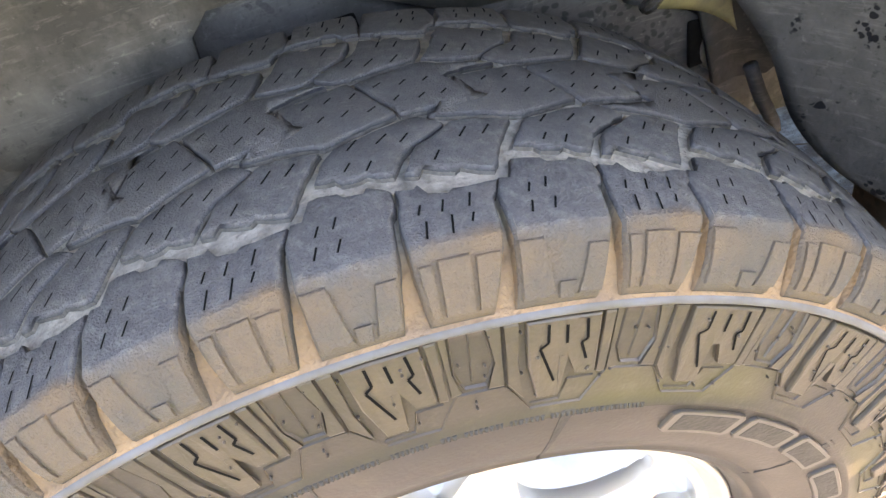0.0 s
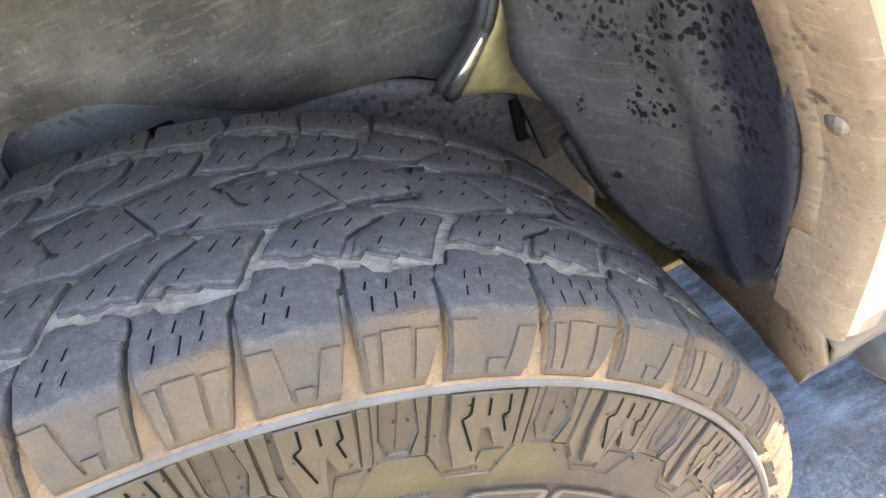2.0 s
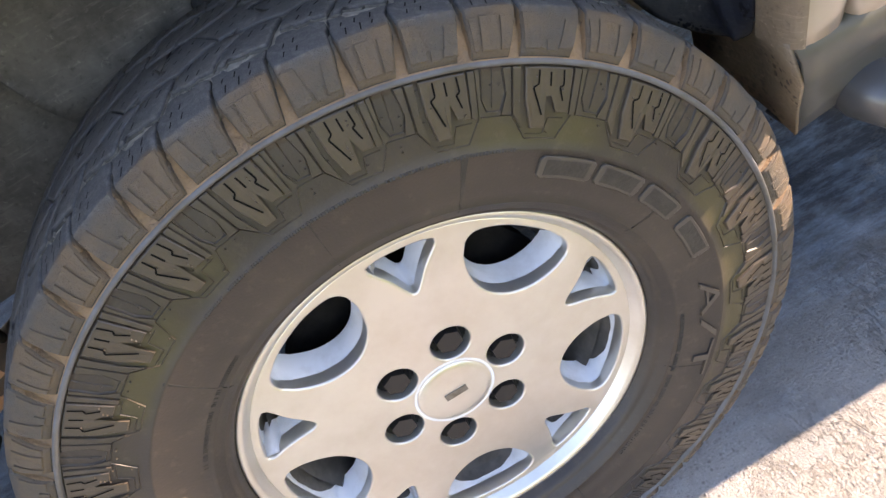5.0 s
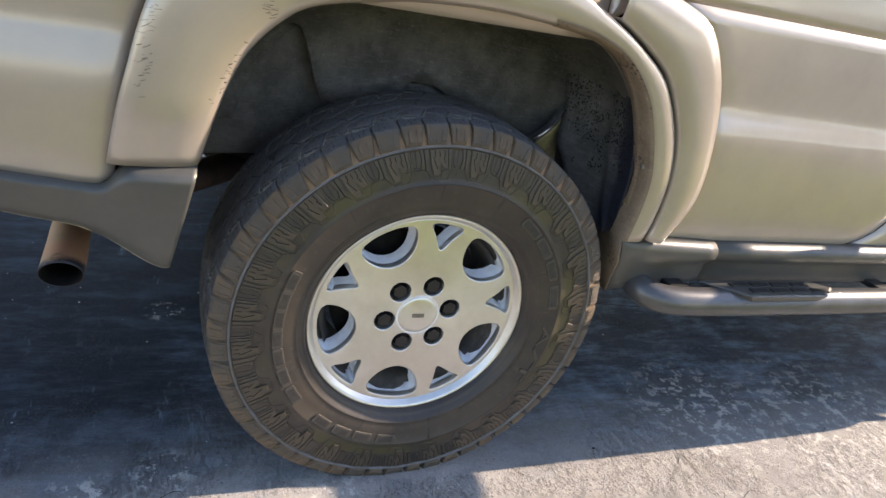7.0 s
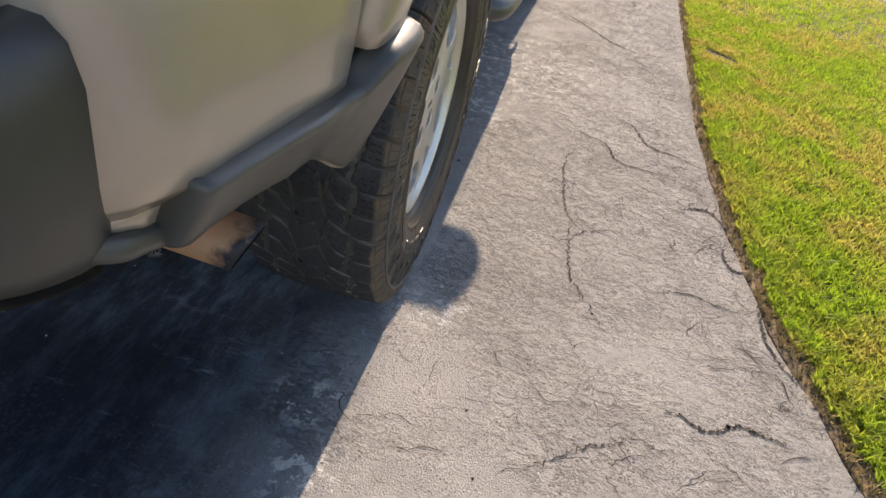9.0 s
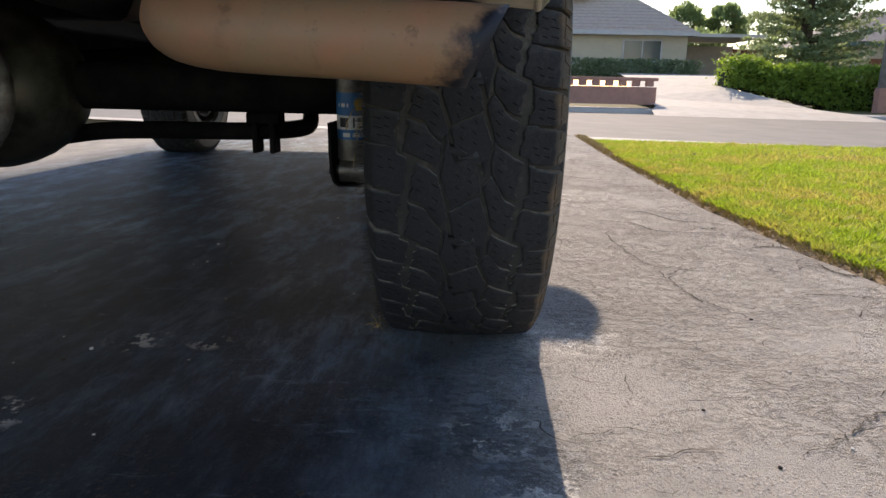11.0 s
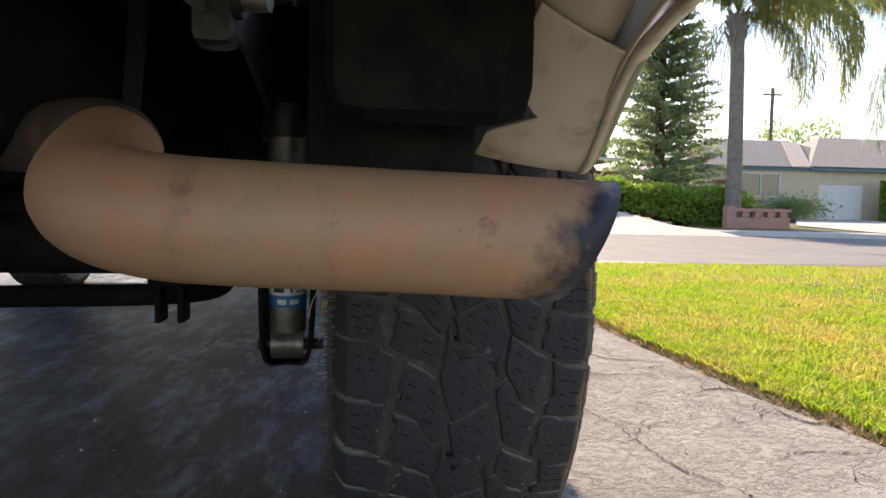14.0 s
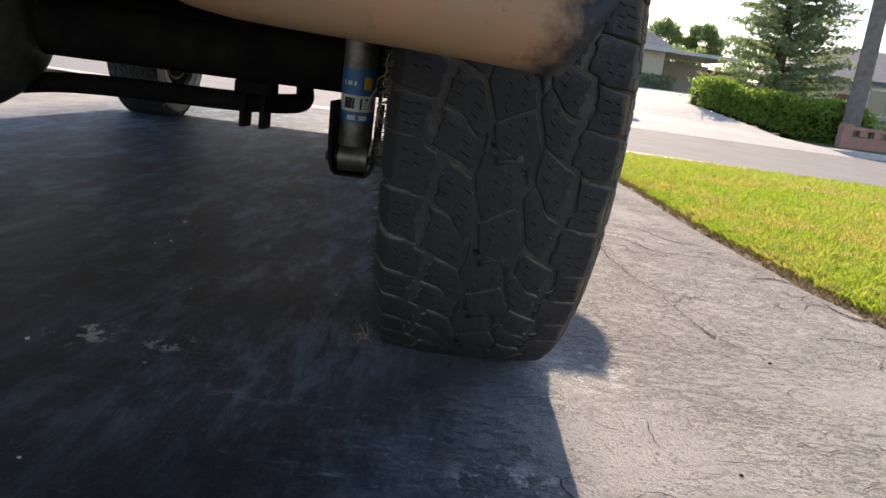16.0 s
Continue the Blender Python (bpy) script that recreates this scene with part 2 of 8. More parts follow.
def speckled(name, base, dusty, spot, tarred=False):
    """Weathered liner: cloudy dust with dark splashes."""
    m = material(name, base, 0.62, bump=0.5, bump_scale=180)
    nt, nd, ln, b = nodes_of(m)
    tc = nt.nodes.new("ShaderNodeTexCoord")
    o = tc.outputs["Object"]
    c = mixed(nt, ramped(nt, noise_tex(nt, o, 11, 8, 0.7), 0.42, 0.68), base, dusty)
    scuff = nt.nodes.new("ShaderNodeMapping")
    scuff.inputs["Scale"].default_value, scuff.inputs["Rotation"].default_value = (1.0, 1.0, 9.0), (0, 0.25, 0)
    ln.new(o, scuff.inputs["Vector"])
    c = mixed(nt, maths(nt, "MULTIPLY", ramped(nt, noise_tex(nt, scuff.outputs[0], 26, 8, 0.75), 0.54, 0.68), 0.55), c, tuple(k * 1.5 for k in dusty))
    c = mixed(nt, maths(nt, "MULTIPLY", ramped(nt, noise_tex(nt, o, 95, 6, 0.75), 0.60, 0.70), 0.6), c, tuple(k * 1.9 for k in dusty))
    c = mixed(nt, maths(nt, "MULTIPLY", ramped(nt, noise_tex(nt, o, 130, 5, 0.7), 0.42, 0.32), 0.6), c, tuple(k * 0.45 for k in base))
    v = nt.nodes.new("ShaderNodeTexVoronoi")
    v.inputs["Scale"].default_value = 170 if tarred else 115
    wob = nt.nodes.new("ShaderNodeTexNoise")
    wob.inputs["Scale"].default_value = 60
    ln.new(o, wob.inputs["Vector"])
    wm = nt.nodes.new("ShaderNodeVectorMath")
    wm.operation = "MULTIPLY_ADD"
    wm.inputs[1].default_value = (0.012, 0.012, 0.012)
    ln.new(wob.outputs["Color"], wm.inputs[0])
    ln.new(o, wm.inputs[2])
    ln.new(wm.outputs[0], v.inputs["Vector"])
    drop = maths(nt, "MULTIPLY", ramped(nt, v.outputs["Distance"], 0.42, 0.30), ramped(nt, noise_tex(nt, o, 7, 4), 0.50, 0.60))
    if tarred:
        # black tar splashes in a crowd near the outer edge, thinning out inwards
        sep = nt.nodes.new("ShaderNodeSeparateXYZ")
        ln.new(o, sep.inputs[0])
        crowd = maths(nt, "MULTIPLY", ramped(nt, sep.outputs["Y"], 0.22, 0.09), ramped(nt, sep.outputs["Z"], 0.66, 0.76))
        big = maths(nt, "MULTIPLY", ramped(nt, v.outputs["Distance"], 0.50, 0.40), ramped(nt, maths(nt, "ADD", noise_tex(nt, o, 24, 4), maths(nt, "MULTIPLY", crowd, 0.14)), 0.60, 0.63))
        drop = maths(nt, "MAXIMUM", drop, big)
        rim = ramped(nt, maths(nt, "ADD", sep.outputs["Y"], maths(nt, "MULTIPLY", maths(nt, "SUBTRACT", noise_tex(nt, o, 18, 5), 0.5), 0.10)), 0.130, 0.075)
        low = ramped(nt, maths(nt, "ADD", sep.outputs["Z"], maths(nt, "MULTIPLY", maths(nt, "SUBTRACT", noise_tex(nt, o, 14, 5), 0.5), 0.10)), 0.76, 0.66)
        wet = maths(nt, "MAXIMUM", maths(nt, "MULTIPLY", rim, 0.90), maths(nt, "MULTIPLY", low, 0.10))
        c = mixed(nt, wet, c, (0.010, 0.013, 0.024))
        c = mixed(nt, maths(nt, "MULTIPLY", maths(nt, "MULTIPLY", ramped(nt, noise_tex(nt, o, 210, 4, 0.7), 0.62, 0.70), wet), 0.5), c, (0.11, 0.115, 0.13))
        b.inputs["Specular IOR Level"].default_value = 0.3
    ln.new(mixed(nt, drop, c, spot), b.inputs["Base Color"])
    return m


LINER = speckled("fender_liner", (0.042, 0.040, 0.035), (0.120, 0.113, 0.098), (0.09, 0.085, 0.075))
PAINT_DUSTY = speckled("dusty_pewter_paint", (0.165, 0.122, 0.082), (0.225, 0.172, 0.120), (0.055, 0.038, 0.027))
PANEL_DARK = speckled("dark_inner_panel", (0.070, 0.068, 0.065), (0.14, 0.135, 0.128), (0.03, 0.03, 0.03))
LINER_DARK = speckled("fender_liner_dark", (0.058, 0.056, 0.052), (0.120, 0.112, 0.100), (0.004, 0.004, 0.006), True)


WELD_Y, PIPE_Z = 0.330, 0.457        # a rusty ring round the tailpipe; height of its axis


def exhaust_material():
    m = material("tan_exhaust", (0.5, 0.36, 0.24), 0.55, 0.0, bump=0.06, bump_scale=300)
    nt, nd, ln, b = nodes_of(m)
    tc = nt.nodes.new("ShaderNodeTexCoord")
    o = tc.outputs["Object"]
    sep = nt.nodes.new("ShaderNodeSeparateXYZ")
    ln.new(o, sep.inputs[0])
    tan = mixed(nt, ramped(nt, noise_tex(nt, o, 9, 8, 0.68), 0.40, 0.62), (0.44, 0.215, 0.118), (0.34, 0.232, 0.128))
    rust = mixed(nt, ramped(nt, noise_tex(nt, o, 38, 8, 0.7), 0.63, 0.72), tan, (0.16, 0.085, 0.04))
    rust = mixed(nt, maths(nt, "MULTIPLY", ramped(nt, noise_tex(nt, o, 5, 8, 0.7), 0.50, 0.66), 0.55), rust, (0.31, 0.165, 0.095))
    rust = mixed(nt, maths(nt, "MULTIPLY", ramped(nt, noise_tex(nt, o, 150, 6, 0.75), 0.62, 0.70), 0.6), rust, (0.17, 0.085, 0.05))
    band_ = maths(nt, "ABSOLUTE", maths(nt, "SUBTRACT", maths(nt, "ADD", sep.outputs["Y"], maths(nt, "MULTIPLY", maths(nt, "SUBTRACT", noise_tex(nt, o, 60, 6), 0.5), 0.020)), WELD_Y), 0.0)
    weld = maths(nt, "MULTIPLY", ramped(nt, band_, 0.0045, 0.002), ramped(nt, noise_tex(nt, o, 19, 4), 0.52, 0.62))
    rust = mixed(nt, maths(nt, "MULTIPLY", weld, 0.6), rust, (0.13, 0.055, 0.028))
    under = ramped(nt, maths(nt, "ADD", sep.outputs["Z"], maths(nt, "MULTIPLY", maths(nt, "SUBTRACT", noise_tex(nt, o, 14, 6), 0.5), 0.05)), PIPE_Z - 0.012, PIPE_Z - 0.035)
    rust = mixed(nt, maths(nt, "MULTIPLY", under, 0.5), rust, (0.30, 0.225, 0.105))
    for y, w in ((WELD_Y, 0.007), (0.258, 0.002)):
        ring = maths(nt, "ABSOLUTE", maths(nt, "SUBTRACT", maths(nt, "ADD", sep.outputs["Y"], maths(nt, "MULTIPLY", maths(nt, "SUBTRACT", noise_tex(nt, o, 30, 6), 0.5), 0.03)), y), 0.0)
        ring = maths(nt, "MULTIPLY", ramped(nt, ring, w * 1.6, w * 0.4), ramped(nt, noise_tex(nt, o, 22, 6), 0.42, 0.60))
        rust = mixed(nt, maths(nt, "MULTIPLY", ring, 0.30), rust, (0.15, 0.075, 0.035))
    along = maths(nt, "ADD", sep.outputs["Y"], maths(nt, "MULTIPLY", maths(nt, "SUBTRACT", noise_tex(nt, o, 38, 8, 0.7), 0.5), 0.07))
    along = maths(nt, "ADD", along, maths(nt, "MULTIPLY", sep.outputs["Z"], 0.55))
    soot = ramped(nt, along, 0.395, 0.372)
    ln.new(mixed(nt, soot, rust, (0.012, 0.014, 0.022)), b.inputs["Base Color"])
    return m


EXHAUST = exhaust_material()
# Shaded copy of the pipe's brown, for its length under the floor.
PIPE_SHADED = material("shaded_brown_pipe", (0.040, 0.028, 0.020), 0.7, second=(0.09, 0.058, 0.036), scale=25, bump=0.15)


def concrete_material():
    """Old driveway: pale sandy concrete, oil stains, painted shade under the car, white paint flecks and cracks."""
    m = material("driveway_concrete", (0.33, 0.31, 0.29), 0.85, spec=0.12)
    nt, nd, ln, b = nodes_of(m)
    tc = nt.nodes.new("ShaderNodeTexCoord")
    o = tc.outputs["Object"]
    sep = nt.nodes.new("ShaderNodeSeparateXYZ")
    ln.new(o, sep.inputs[0])
    big, mid, fine, grit = noise_tex(nt, o, 1.6, 5), noise_tex(nt, o, 9, 6), noise_tex(nt, o, 60, 6, 0.7), noise_tex(nt, o, 260, 3)
    c = mixed(nt, ramped(nt, mid, 0.35, 0.7), (0.372, 0.353, 0.326), (0.460, 0.436, 0.402))
    c = mixed(nt, ramped(nt, fine, 0.54, 0.78), c, (0.29, 0.265, 0.245))
    c = mixed(nt, ramped(nt, grit, 0.58, 0.72), c, (0.52, 0.50, 0.475))
    c = mixed(nt, maths(nt, "MULTIPLY", ramped(nt, grit, 0.42, 0.30), 0.7), c, (0.20, 0.182, 0.166))
    c = mixed(nt, maths(nt, "MULTIPLY", ramped(nt, noise_tex(nt, o, 120, 5, 0.7), 0.62, 0.69), 0.7), c, (0.16, 0.145, 0.13))
    c = mixed(nt, maths(nt, "MULTIPLY", ramped(nt, big, 0.5, 0.66), 0.35), c, (0.20, 0.18, 0.165))
    c = mixed(nt, maths(nt, "MULTIPLY", ramped(nt, noise_tex(nt, o, 4.2, 7, 0.66), 0.50, 0.62), 0.32), c, (0.225, 0.214, 0.195))
    c = mixed(nt, maths(nt, "MULTIPLY", ramped(nt, noise_tex(nt, o, 13, 8, 0.72), 0.56, 0.66), 0.5), c, (0.50, 0.475, 0.435))
    # oil stains, and the car's bluish shade put into the concrete's colour
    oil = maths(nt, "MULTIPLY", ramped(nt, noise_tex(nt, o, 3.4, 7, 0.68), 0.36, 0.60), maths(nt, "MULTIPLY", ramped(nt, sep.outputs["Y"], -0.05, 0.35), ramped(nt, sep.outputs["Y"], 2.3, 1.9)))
    car_shade = maths(nt, "MULTIPLY", ramped(nt, sep.outputs["Y"], 2.35, 1.95), maths(nt, "MULTIPLY", ramped(nt, sep.outputs["X"], 4.6, 3.8), ramped(nt, maths(nt, "ADD", sep.outputs["X"], maths(nt, "MULTIPLY", mid, 0.5)), -2.1, -1.5)))
    car_shade = maths(nt, "MULTIPLY", car_shade, maths(nt, "MULTIPLY", ramped(nt, maths(nt, "ADD", sep.outputs["Y"], maths(nt, "MULTIPLY", maths(nt, "SUBTRACT", mid, 0.5), 0.25)), -0.04, 0.34), 0.88))
    lane = nt.nodes.new("ShaderNodeMapping")
    lane.inputs["Scale"].default_value = (0.7, 2.2, 1.0)
    lane.inputs["Rotation"].default_value = (0, 0, 0.3)
    ln.new(o, lane.inputs["Vector"])
    # mottling from shade blue to a pale blue that paints the sheen
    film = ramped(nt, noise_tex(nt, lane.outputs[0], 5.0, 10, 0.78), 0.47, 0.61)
    shade_tint = mixed(nt, film, (0.022, 0.041, 0.070), (0.21, 0.315, 0.44))
    shade_tint = mixed(nt, maths(nt, "MULTIPLY", ramped(nt, noise_tex(nt, lane.outputs[0], 34, 8, 0.72), 0.52, 0.70), 0.5), shade_tint, (0.15, 0.215, 0.30))
    c = mixed(nt, car_shade, c, shade_tint)
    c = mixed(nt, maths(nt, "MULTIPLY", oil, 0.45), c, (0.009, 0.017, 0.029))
    # deeper shade painted below the axle and the tailpipe, with a ragged edge
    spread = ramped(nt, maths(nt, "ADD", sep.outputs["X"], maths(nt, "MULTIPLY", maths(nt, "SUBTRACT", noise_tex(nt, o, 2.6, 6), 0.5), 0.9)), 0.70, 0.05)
    c = mixed(nt, maths(nt, "MULTIPLY", maths(nt, "MULTIPLY", spread, maths(nt, "MULTIPLY", car_shade, maths(nt, "MAXIMUM", ramped(nt, sep.outputs["Y"], 0.22, 0.75), ramped(nt, sep.outputs["X"], -0.28, -0.50)))), 0.86), c, (0.005, 0.011, 0.020))
    # pale drag marks and scuffs left by the tyres
    drag = nt.nodes.new("ShaderNodeMapping")
    drag.inputs["Scale"].default_value, drag.inputs["Rotation"].default_value = (3.2, 0.8, 1.0), (0, 0, -0.18)
    ln.new(o, drag.inputs["Vector"])
    scuff = maths(nt, "MULTIPLY", ramped(nt, noise_tex(nt, drag.outputs[0], 8.5, 10, 0.76), 0.575, 0.66), ramped(nt, noise_tex(nt, o, 2.2, 4), 0.44, 0.60))
    c = mixed(nt, maths(nt, "MULTIPLY", maths(nt, "MULTIPLY", scuff, car_shade), 0.70), c, (0.26, 0.35, 0.44))
    dark_mottle = maths(nt, "MULTIPLY", ramped(nt, noise_tex(nt, o, 4.6, 8, 0.7), 0.50, 0.60), car_shade)
    c = mixed(nt, maths(nt, "MULTIPLY", dark_mottle, 0.45), c, (0.012, 0.018, 0.028))
    sp = nt.nodes.new("ShaderNodeTexVoronoi")
    sp.inputs["Scale"].default_value = 26
    ln.new(o, sp.inputs["Vector"])
    hue = nt.nodes.new("ShaderNodeSeparateColor")
    ln.new(sp.outputs["Color"], hue.inputs[0])
    speck = maths(nt, "MULTIPLY", ramped(nt, sp.outputs["Distance"], 0.075, 0.05), ramped(nt, hue.outputs[0], 0.80, 0.82))
    c = mixed(nt, speck, c, (0.45, 0.45, 0.44))
    # flecks of white paint in a few places
    fleck = None
    for x, y, r in ((-0.47, 0.085, 0.075), (-0.20, 0.66, 0.06), (-0.20, 0.545, 0.04), (-0.47, 0.72, 0.06), (1.45, -0.03, 0.45), (1.0, 0.12, 0.3), (-0.12, -0.06, 0.12), (-0.62, 0.02, 0.10)):
        d = nt.nodes.new("ShaderNodeVectorMath")
        d.operation = "DISTANCE"
        ln.new(o, d.inputs[0])
        d.inputs[1].default_value = (x, y, 0)
        f = ramped(nt, d.outputs["Value"], r, r * 0.4)
        fleck = f if fleck is None else maths(nt, "MAXIMUM", fleck, f)
    chips = ramped(nt, noise_tex(nt, o, 24, 9, 0.75), 0.53, 0.555)
    c = mixed(nt, maths(nt, "MULTIPLY", maths(nt, "MULTIPLY", fleck, chips), 0.85), c, (0.62, 0.60, 0.56))
    # fine map cracking, stronger towards the lawn
    warp = nt.nodes.new("ShaderNodeTexNoise")
    warp.inputs["Scale"].default_value = 7
    warp.inputs["Detail"].default_value = 6
    ln.new(o, warp.inputs["Vector"])
    vm = nt.nodes.new("ShaderNodeVectorMath")
    vm.operation = "MULTIPLY_ADD"
    vm.inputs[1].default_value = (0.16, 0.16, 0.0)
    ln.new(warp.outputs["Color"], vm.inputs[0])
    ln.new(o, vm.inputs[2])
    vo = nt.nodes.new("ShaderNodeTexVoronoi")
    vo.feature = "DISTANCE_TO_EDGE"
    vo.inputs["Scale"].default_value = 6.5
    ln.new(vm.outputs[0], vo.inputs["Vector"])
    where = maths(nt, "MULTIPLY", ramped(nt, sep.outputs["Y"], -0.25, -0.62), ramped(nt, noise_tex(nt, o, 3.1, 3), 0.50, 0.62))
    crack = maths(nt, "MULTIPLY", ramped(nt, vo.outputs["Distance"], 0.009, 0.002), where)
    c = mixed(nt, crack, c, (0.045, 0.04, 0.035))
    under_c = c
    grain = noise_tex(nt, o, 420, 4, 0.7)
    stones = nt.nodes.new("ShaderNodeTexVoronoi")
    stones.inputs["Scale"].default_value = 150
    ln.new(o, stones.inputs["Vector"])
    shade = nt.nodes.new("ShaderNodeSeparateColor")
    ln.new(stones.outputs["Color"], shade.inputs[0])
    bare_ = ramped(nt, noise_tex(nt, o, 6.5, 6, 0.65), 0.40, 0.62)
    knob = maths(nt, "MULTIPLY", maths(nt, "MULTIPLY", ramped(nt, stones.outputs["Distance"], 0.55, 0.15), ramped(nt, shade.outputs[1], 0.45, 0.75)), bare_)
    pit = maths(nt, "MULTIPLY", maths(nt, "MULTIPLY", ramped(nt, stones.outputs["Distance"], 0.5, 0.2), ramped(nt, shade.outputs[2], 0.86, 0.9)), bare_)
    c = mixed(nt, maths(nt, "MULTIPLY", knob, 0.40), c, mixed(nt, shade.outputs[0], (0.30, 0.27, 0.24), (0.58, 0.55, 0.50)))
    c = mixed(nt, maths(nt, "MULTIPLY", pit, 0.7), c, (0.12, 0.105, 0.09))
    # the painted shade covers the stones too
    c = mixed(nt, maths(nt, "MULTIPLY", car_shade, 0.9), c, under_c)
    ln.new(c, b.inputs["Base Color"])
    flake = nt.nodes.new("ShaderNodeTexNoise")
    flake.inputs["Scale"].default_value, flake.inputs["Detail"].default_value, flake.inputs["Roughness"].default_value, flake.inputs["Distortion"].default_value = 17, 12, 0.74, 0.25
    stretch = nt.nodes.new("ShaderNodeMapping")
    stretch.inputs["Rotation"].default_value, stretch.inputs["Scale"].default_value = (0, 0, 0.25), (1.9, 0.75, 1.0)
    ln.new(o, stretch.inputs["Vector"])
    ln.new(stretch.outputs[0], flake.inputs["Vector"])
    step_ = ramped(nt, flake.outputs["Fac"], 0.47, 0.515)
    step2 = ramped(nt, flake.outputs["Fac"], 0.58, 0.61)
    worn = ramped(nt, maths(nt, "SUBTRACT", noise_tex(nt, o, 2.3, 4), maths(nt, "MULTIPLY", sep.outputs["Y"], 0.20)), 0.46, 0.62)
    h = maths(nt, "ADD", maths(nt, "MULTIPLY", fine, 0.13), maths(nt, "ADD", maths(nt, "MULTIPLY", grit, 0.20), maths(nt, "ADD", maths(nt, "MULTIPLY", grain, 0.12), maths(nt, "MULTIPLY", maths(nt, "SUBTRACT", knob, pit), 0.13))))
    h = maths(nt, "ADD", h, maths(nt, "MULTIPLY", maths(nt, "MULTIPLY", film, car_shade), 0.12))
    h = maths(nt, "ADD", h, maths(nt, "MULTIPLY", maths(nt, "ADD", step_, maths(nt, "MULTIPLY", step2, 0.6)), maths(nt, "MULTIPLY", worn, 0.46)))
    h = maths(nt, "SUBTRACT", h, maths(nt, "MULTIPLY", crack, 1.0))
    bp = nt.nodes.new("ShaderNodeBump")
    bp.inputs["Strength"].default_value, bp.inputs["Distance"].default_value = 0.9, 0.020
    ln.new(h, bp.inputs["Height"])
    ln.new(bp.outputs[0], b.inputs["Normal"])
    ln.new(maths(nt, "SUBTRACT", 0.88, maths(nt, "MULTIPLY", car_shade, 0.33)), b.inputs["Roughness"])
    ln.new(maths(nt, "SUBTRACT", 0.12, maths(nt, "MULTIPLY", car_shade, 0.045)), b.inputs["Specular IOR Level"])
    # blue of the sky put into the reflection tint
    b.inputs["Specular Tint"].default_value = (0.50, 0.74, 1.0, 1)
    return m


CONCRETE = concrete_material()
CRACK = material("crack_dirt", (0.035, 0.03, 0.026), 0.95)
SOIL = material("dry_soil", (0.060, 0.042, 0.028), 0.95, second=(0.36, 0.26, 0.145), scale=70, bump=0.9, bump_scale=90)


def grass_material(name, tint):
    m = material(name, (0.12, 0.17, 0.025), 0.6, spec=0.3)
    nt, nd, ln, b = nodes_of(m)
    tc = nt.nodes.new("ShaderNodeTexCoord")
    o = tc.outputs["Object"]
    geo = nt.nodes.new("ShaderNodeNewGeometry")
    dry = ramped(nt, maths(nt, "ADD", maths(nt, "MULTIPLY", noise_tex(nt, o, 1.7, 3), 0.55), maths(nt, "MULTIPLY", noise_tex(nt, o, 9.0, 5), 0.45)), 0.455, 0.60)
    g = mixed(nt, geo.outputs["Random Per Island"], (0.030 * tint, 0.060 * tint, 0.006), (0.50 * tint, 0.58 * tint, 0.075))
    y = mixed(nt, geo.outputs["Random Per Island"], (0.11 * tint, 0.10 * tint, 0.020), (0.68 * tint, 0.53 * tint, 0.19))
    clump = maths(nt, "MULTIPLY", ramped(nt, noise_tex(nt, o, 34, 5, 0.7), 0.52, 0.38), 0.42)
    ln.new(mixed(nt, clump, mixed(nt, dry, g, y), (0.06 * tint, 0.085 * tint, 0.012)), b.inputs["Base Color"])
    b.inputs["Subsurface Weight"].default_value = 0.0
    tr = nt.nodes.new("ShaderNodeBsdfTranslucent")
    ln.new(mixed(nt, clump, mixed(nt, dry, (0.43 * tint, 0.60 * tint, 0.045), (0.70 * tint, 0.58 * tint, 0.15)), (0.16 * tint, 0.23 * tint, 0.022)), tr.inputs["Color"])
    ms = nt.nodes.new("ShaderNodeMixShader")
    ms.inputs[0].default_value = 0.45
    out = nd["Material Output"]
    ln.new(b.outputs[0], ms.inputs[1])
    ln.new(tr.outputs[0], ms.inputs[2])
    ln.new(ms.outputs[0], out.inputs["Surface"])
    return m


def leaf_material(name, a, bcol, trans):
    m = material(name, a, 0.5, spec=0.4)
    nt, nd, ln, b = nodes_of(m)
    geo = nt.nodes.new("ShaderNodeNewGeometry")
    ln.new(mixed(nt, geo.outputs["Random Per Island"], a, bcol), b.inputs["Base Color"])
    tr = nt.nodes.new("ShaderNodeBsdfTranslucent")
    tr.inputs["Color"].default_value = (*trans, 1)
    ms = nt.nodes.new("ShaderNodeMixShader")
    ms.inputs[0].default_value = 0.4
    ln.new(b.outputs[0], ms.inputs[1])
    ln.new(tr.outputs[0], ms.inputs[2])
    ln.new(ms.outputs[0], nd["Material Output"].inputs["Surface"])
    return m


GRASS = grass_material("lawn_grass", 1.1)
TURF = material("turf_base", (0.060, 0.066, 0.016), 0.95, second=(0.15, 0.125, 0.045), scale=1.6, bump=0.5, bump_scale=60)
ASPHALT = material("street_asphalt", (0.15, 0.145, 0.14), 0.9, second=(0.19, 0.18, 0.17), scale=1.5, bump=0.3, bump_scale=40)
KERB = material("pale_concrete", (0.50, 0.47, 0.43), 0.85, second=(0.42, 0.39, 0.36), scale=3)
STRAW = material("dry_straw", (0.45, 0.33, 0.13), 0.7)
HEDGE = leaf_material("hedge_leaves", (0.10, 0.19, 0.03), (0.26, 0.36, 0.06), (0.32, 0.48, 0.05))
CONIFER = leaf_material("conifer_needles", (0.11, 0.165, 0.10), (0.25, 0.32, 0.19), (0.36, 0.45, 0.20))
FROND = leaf_material("palm_fronds", (0.10, 0.15, 0.07), (0.26, 0.31, 0.14), (0.34, 0.42, 0.16))
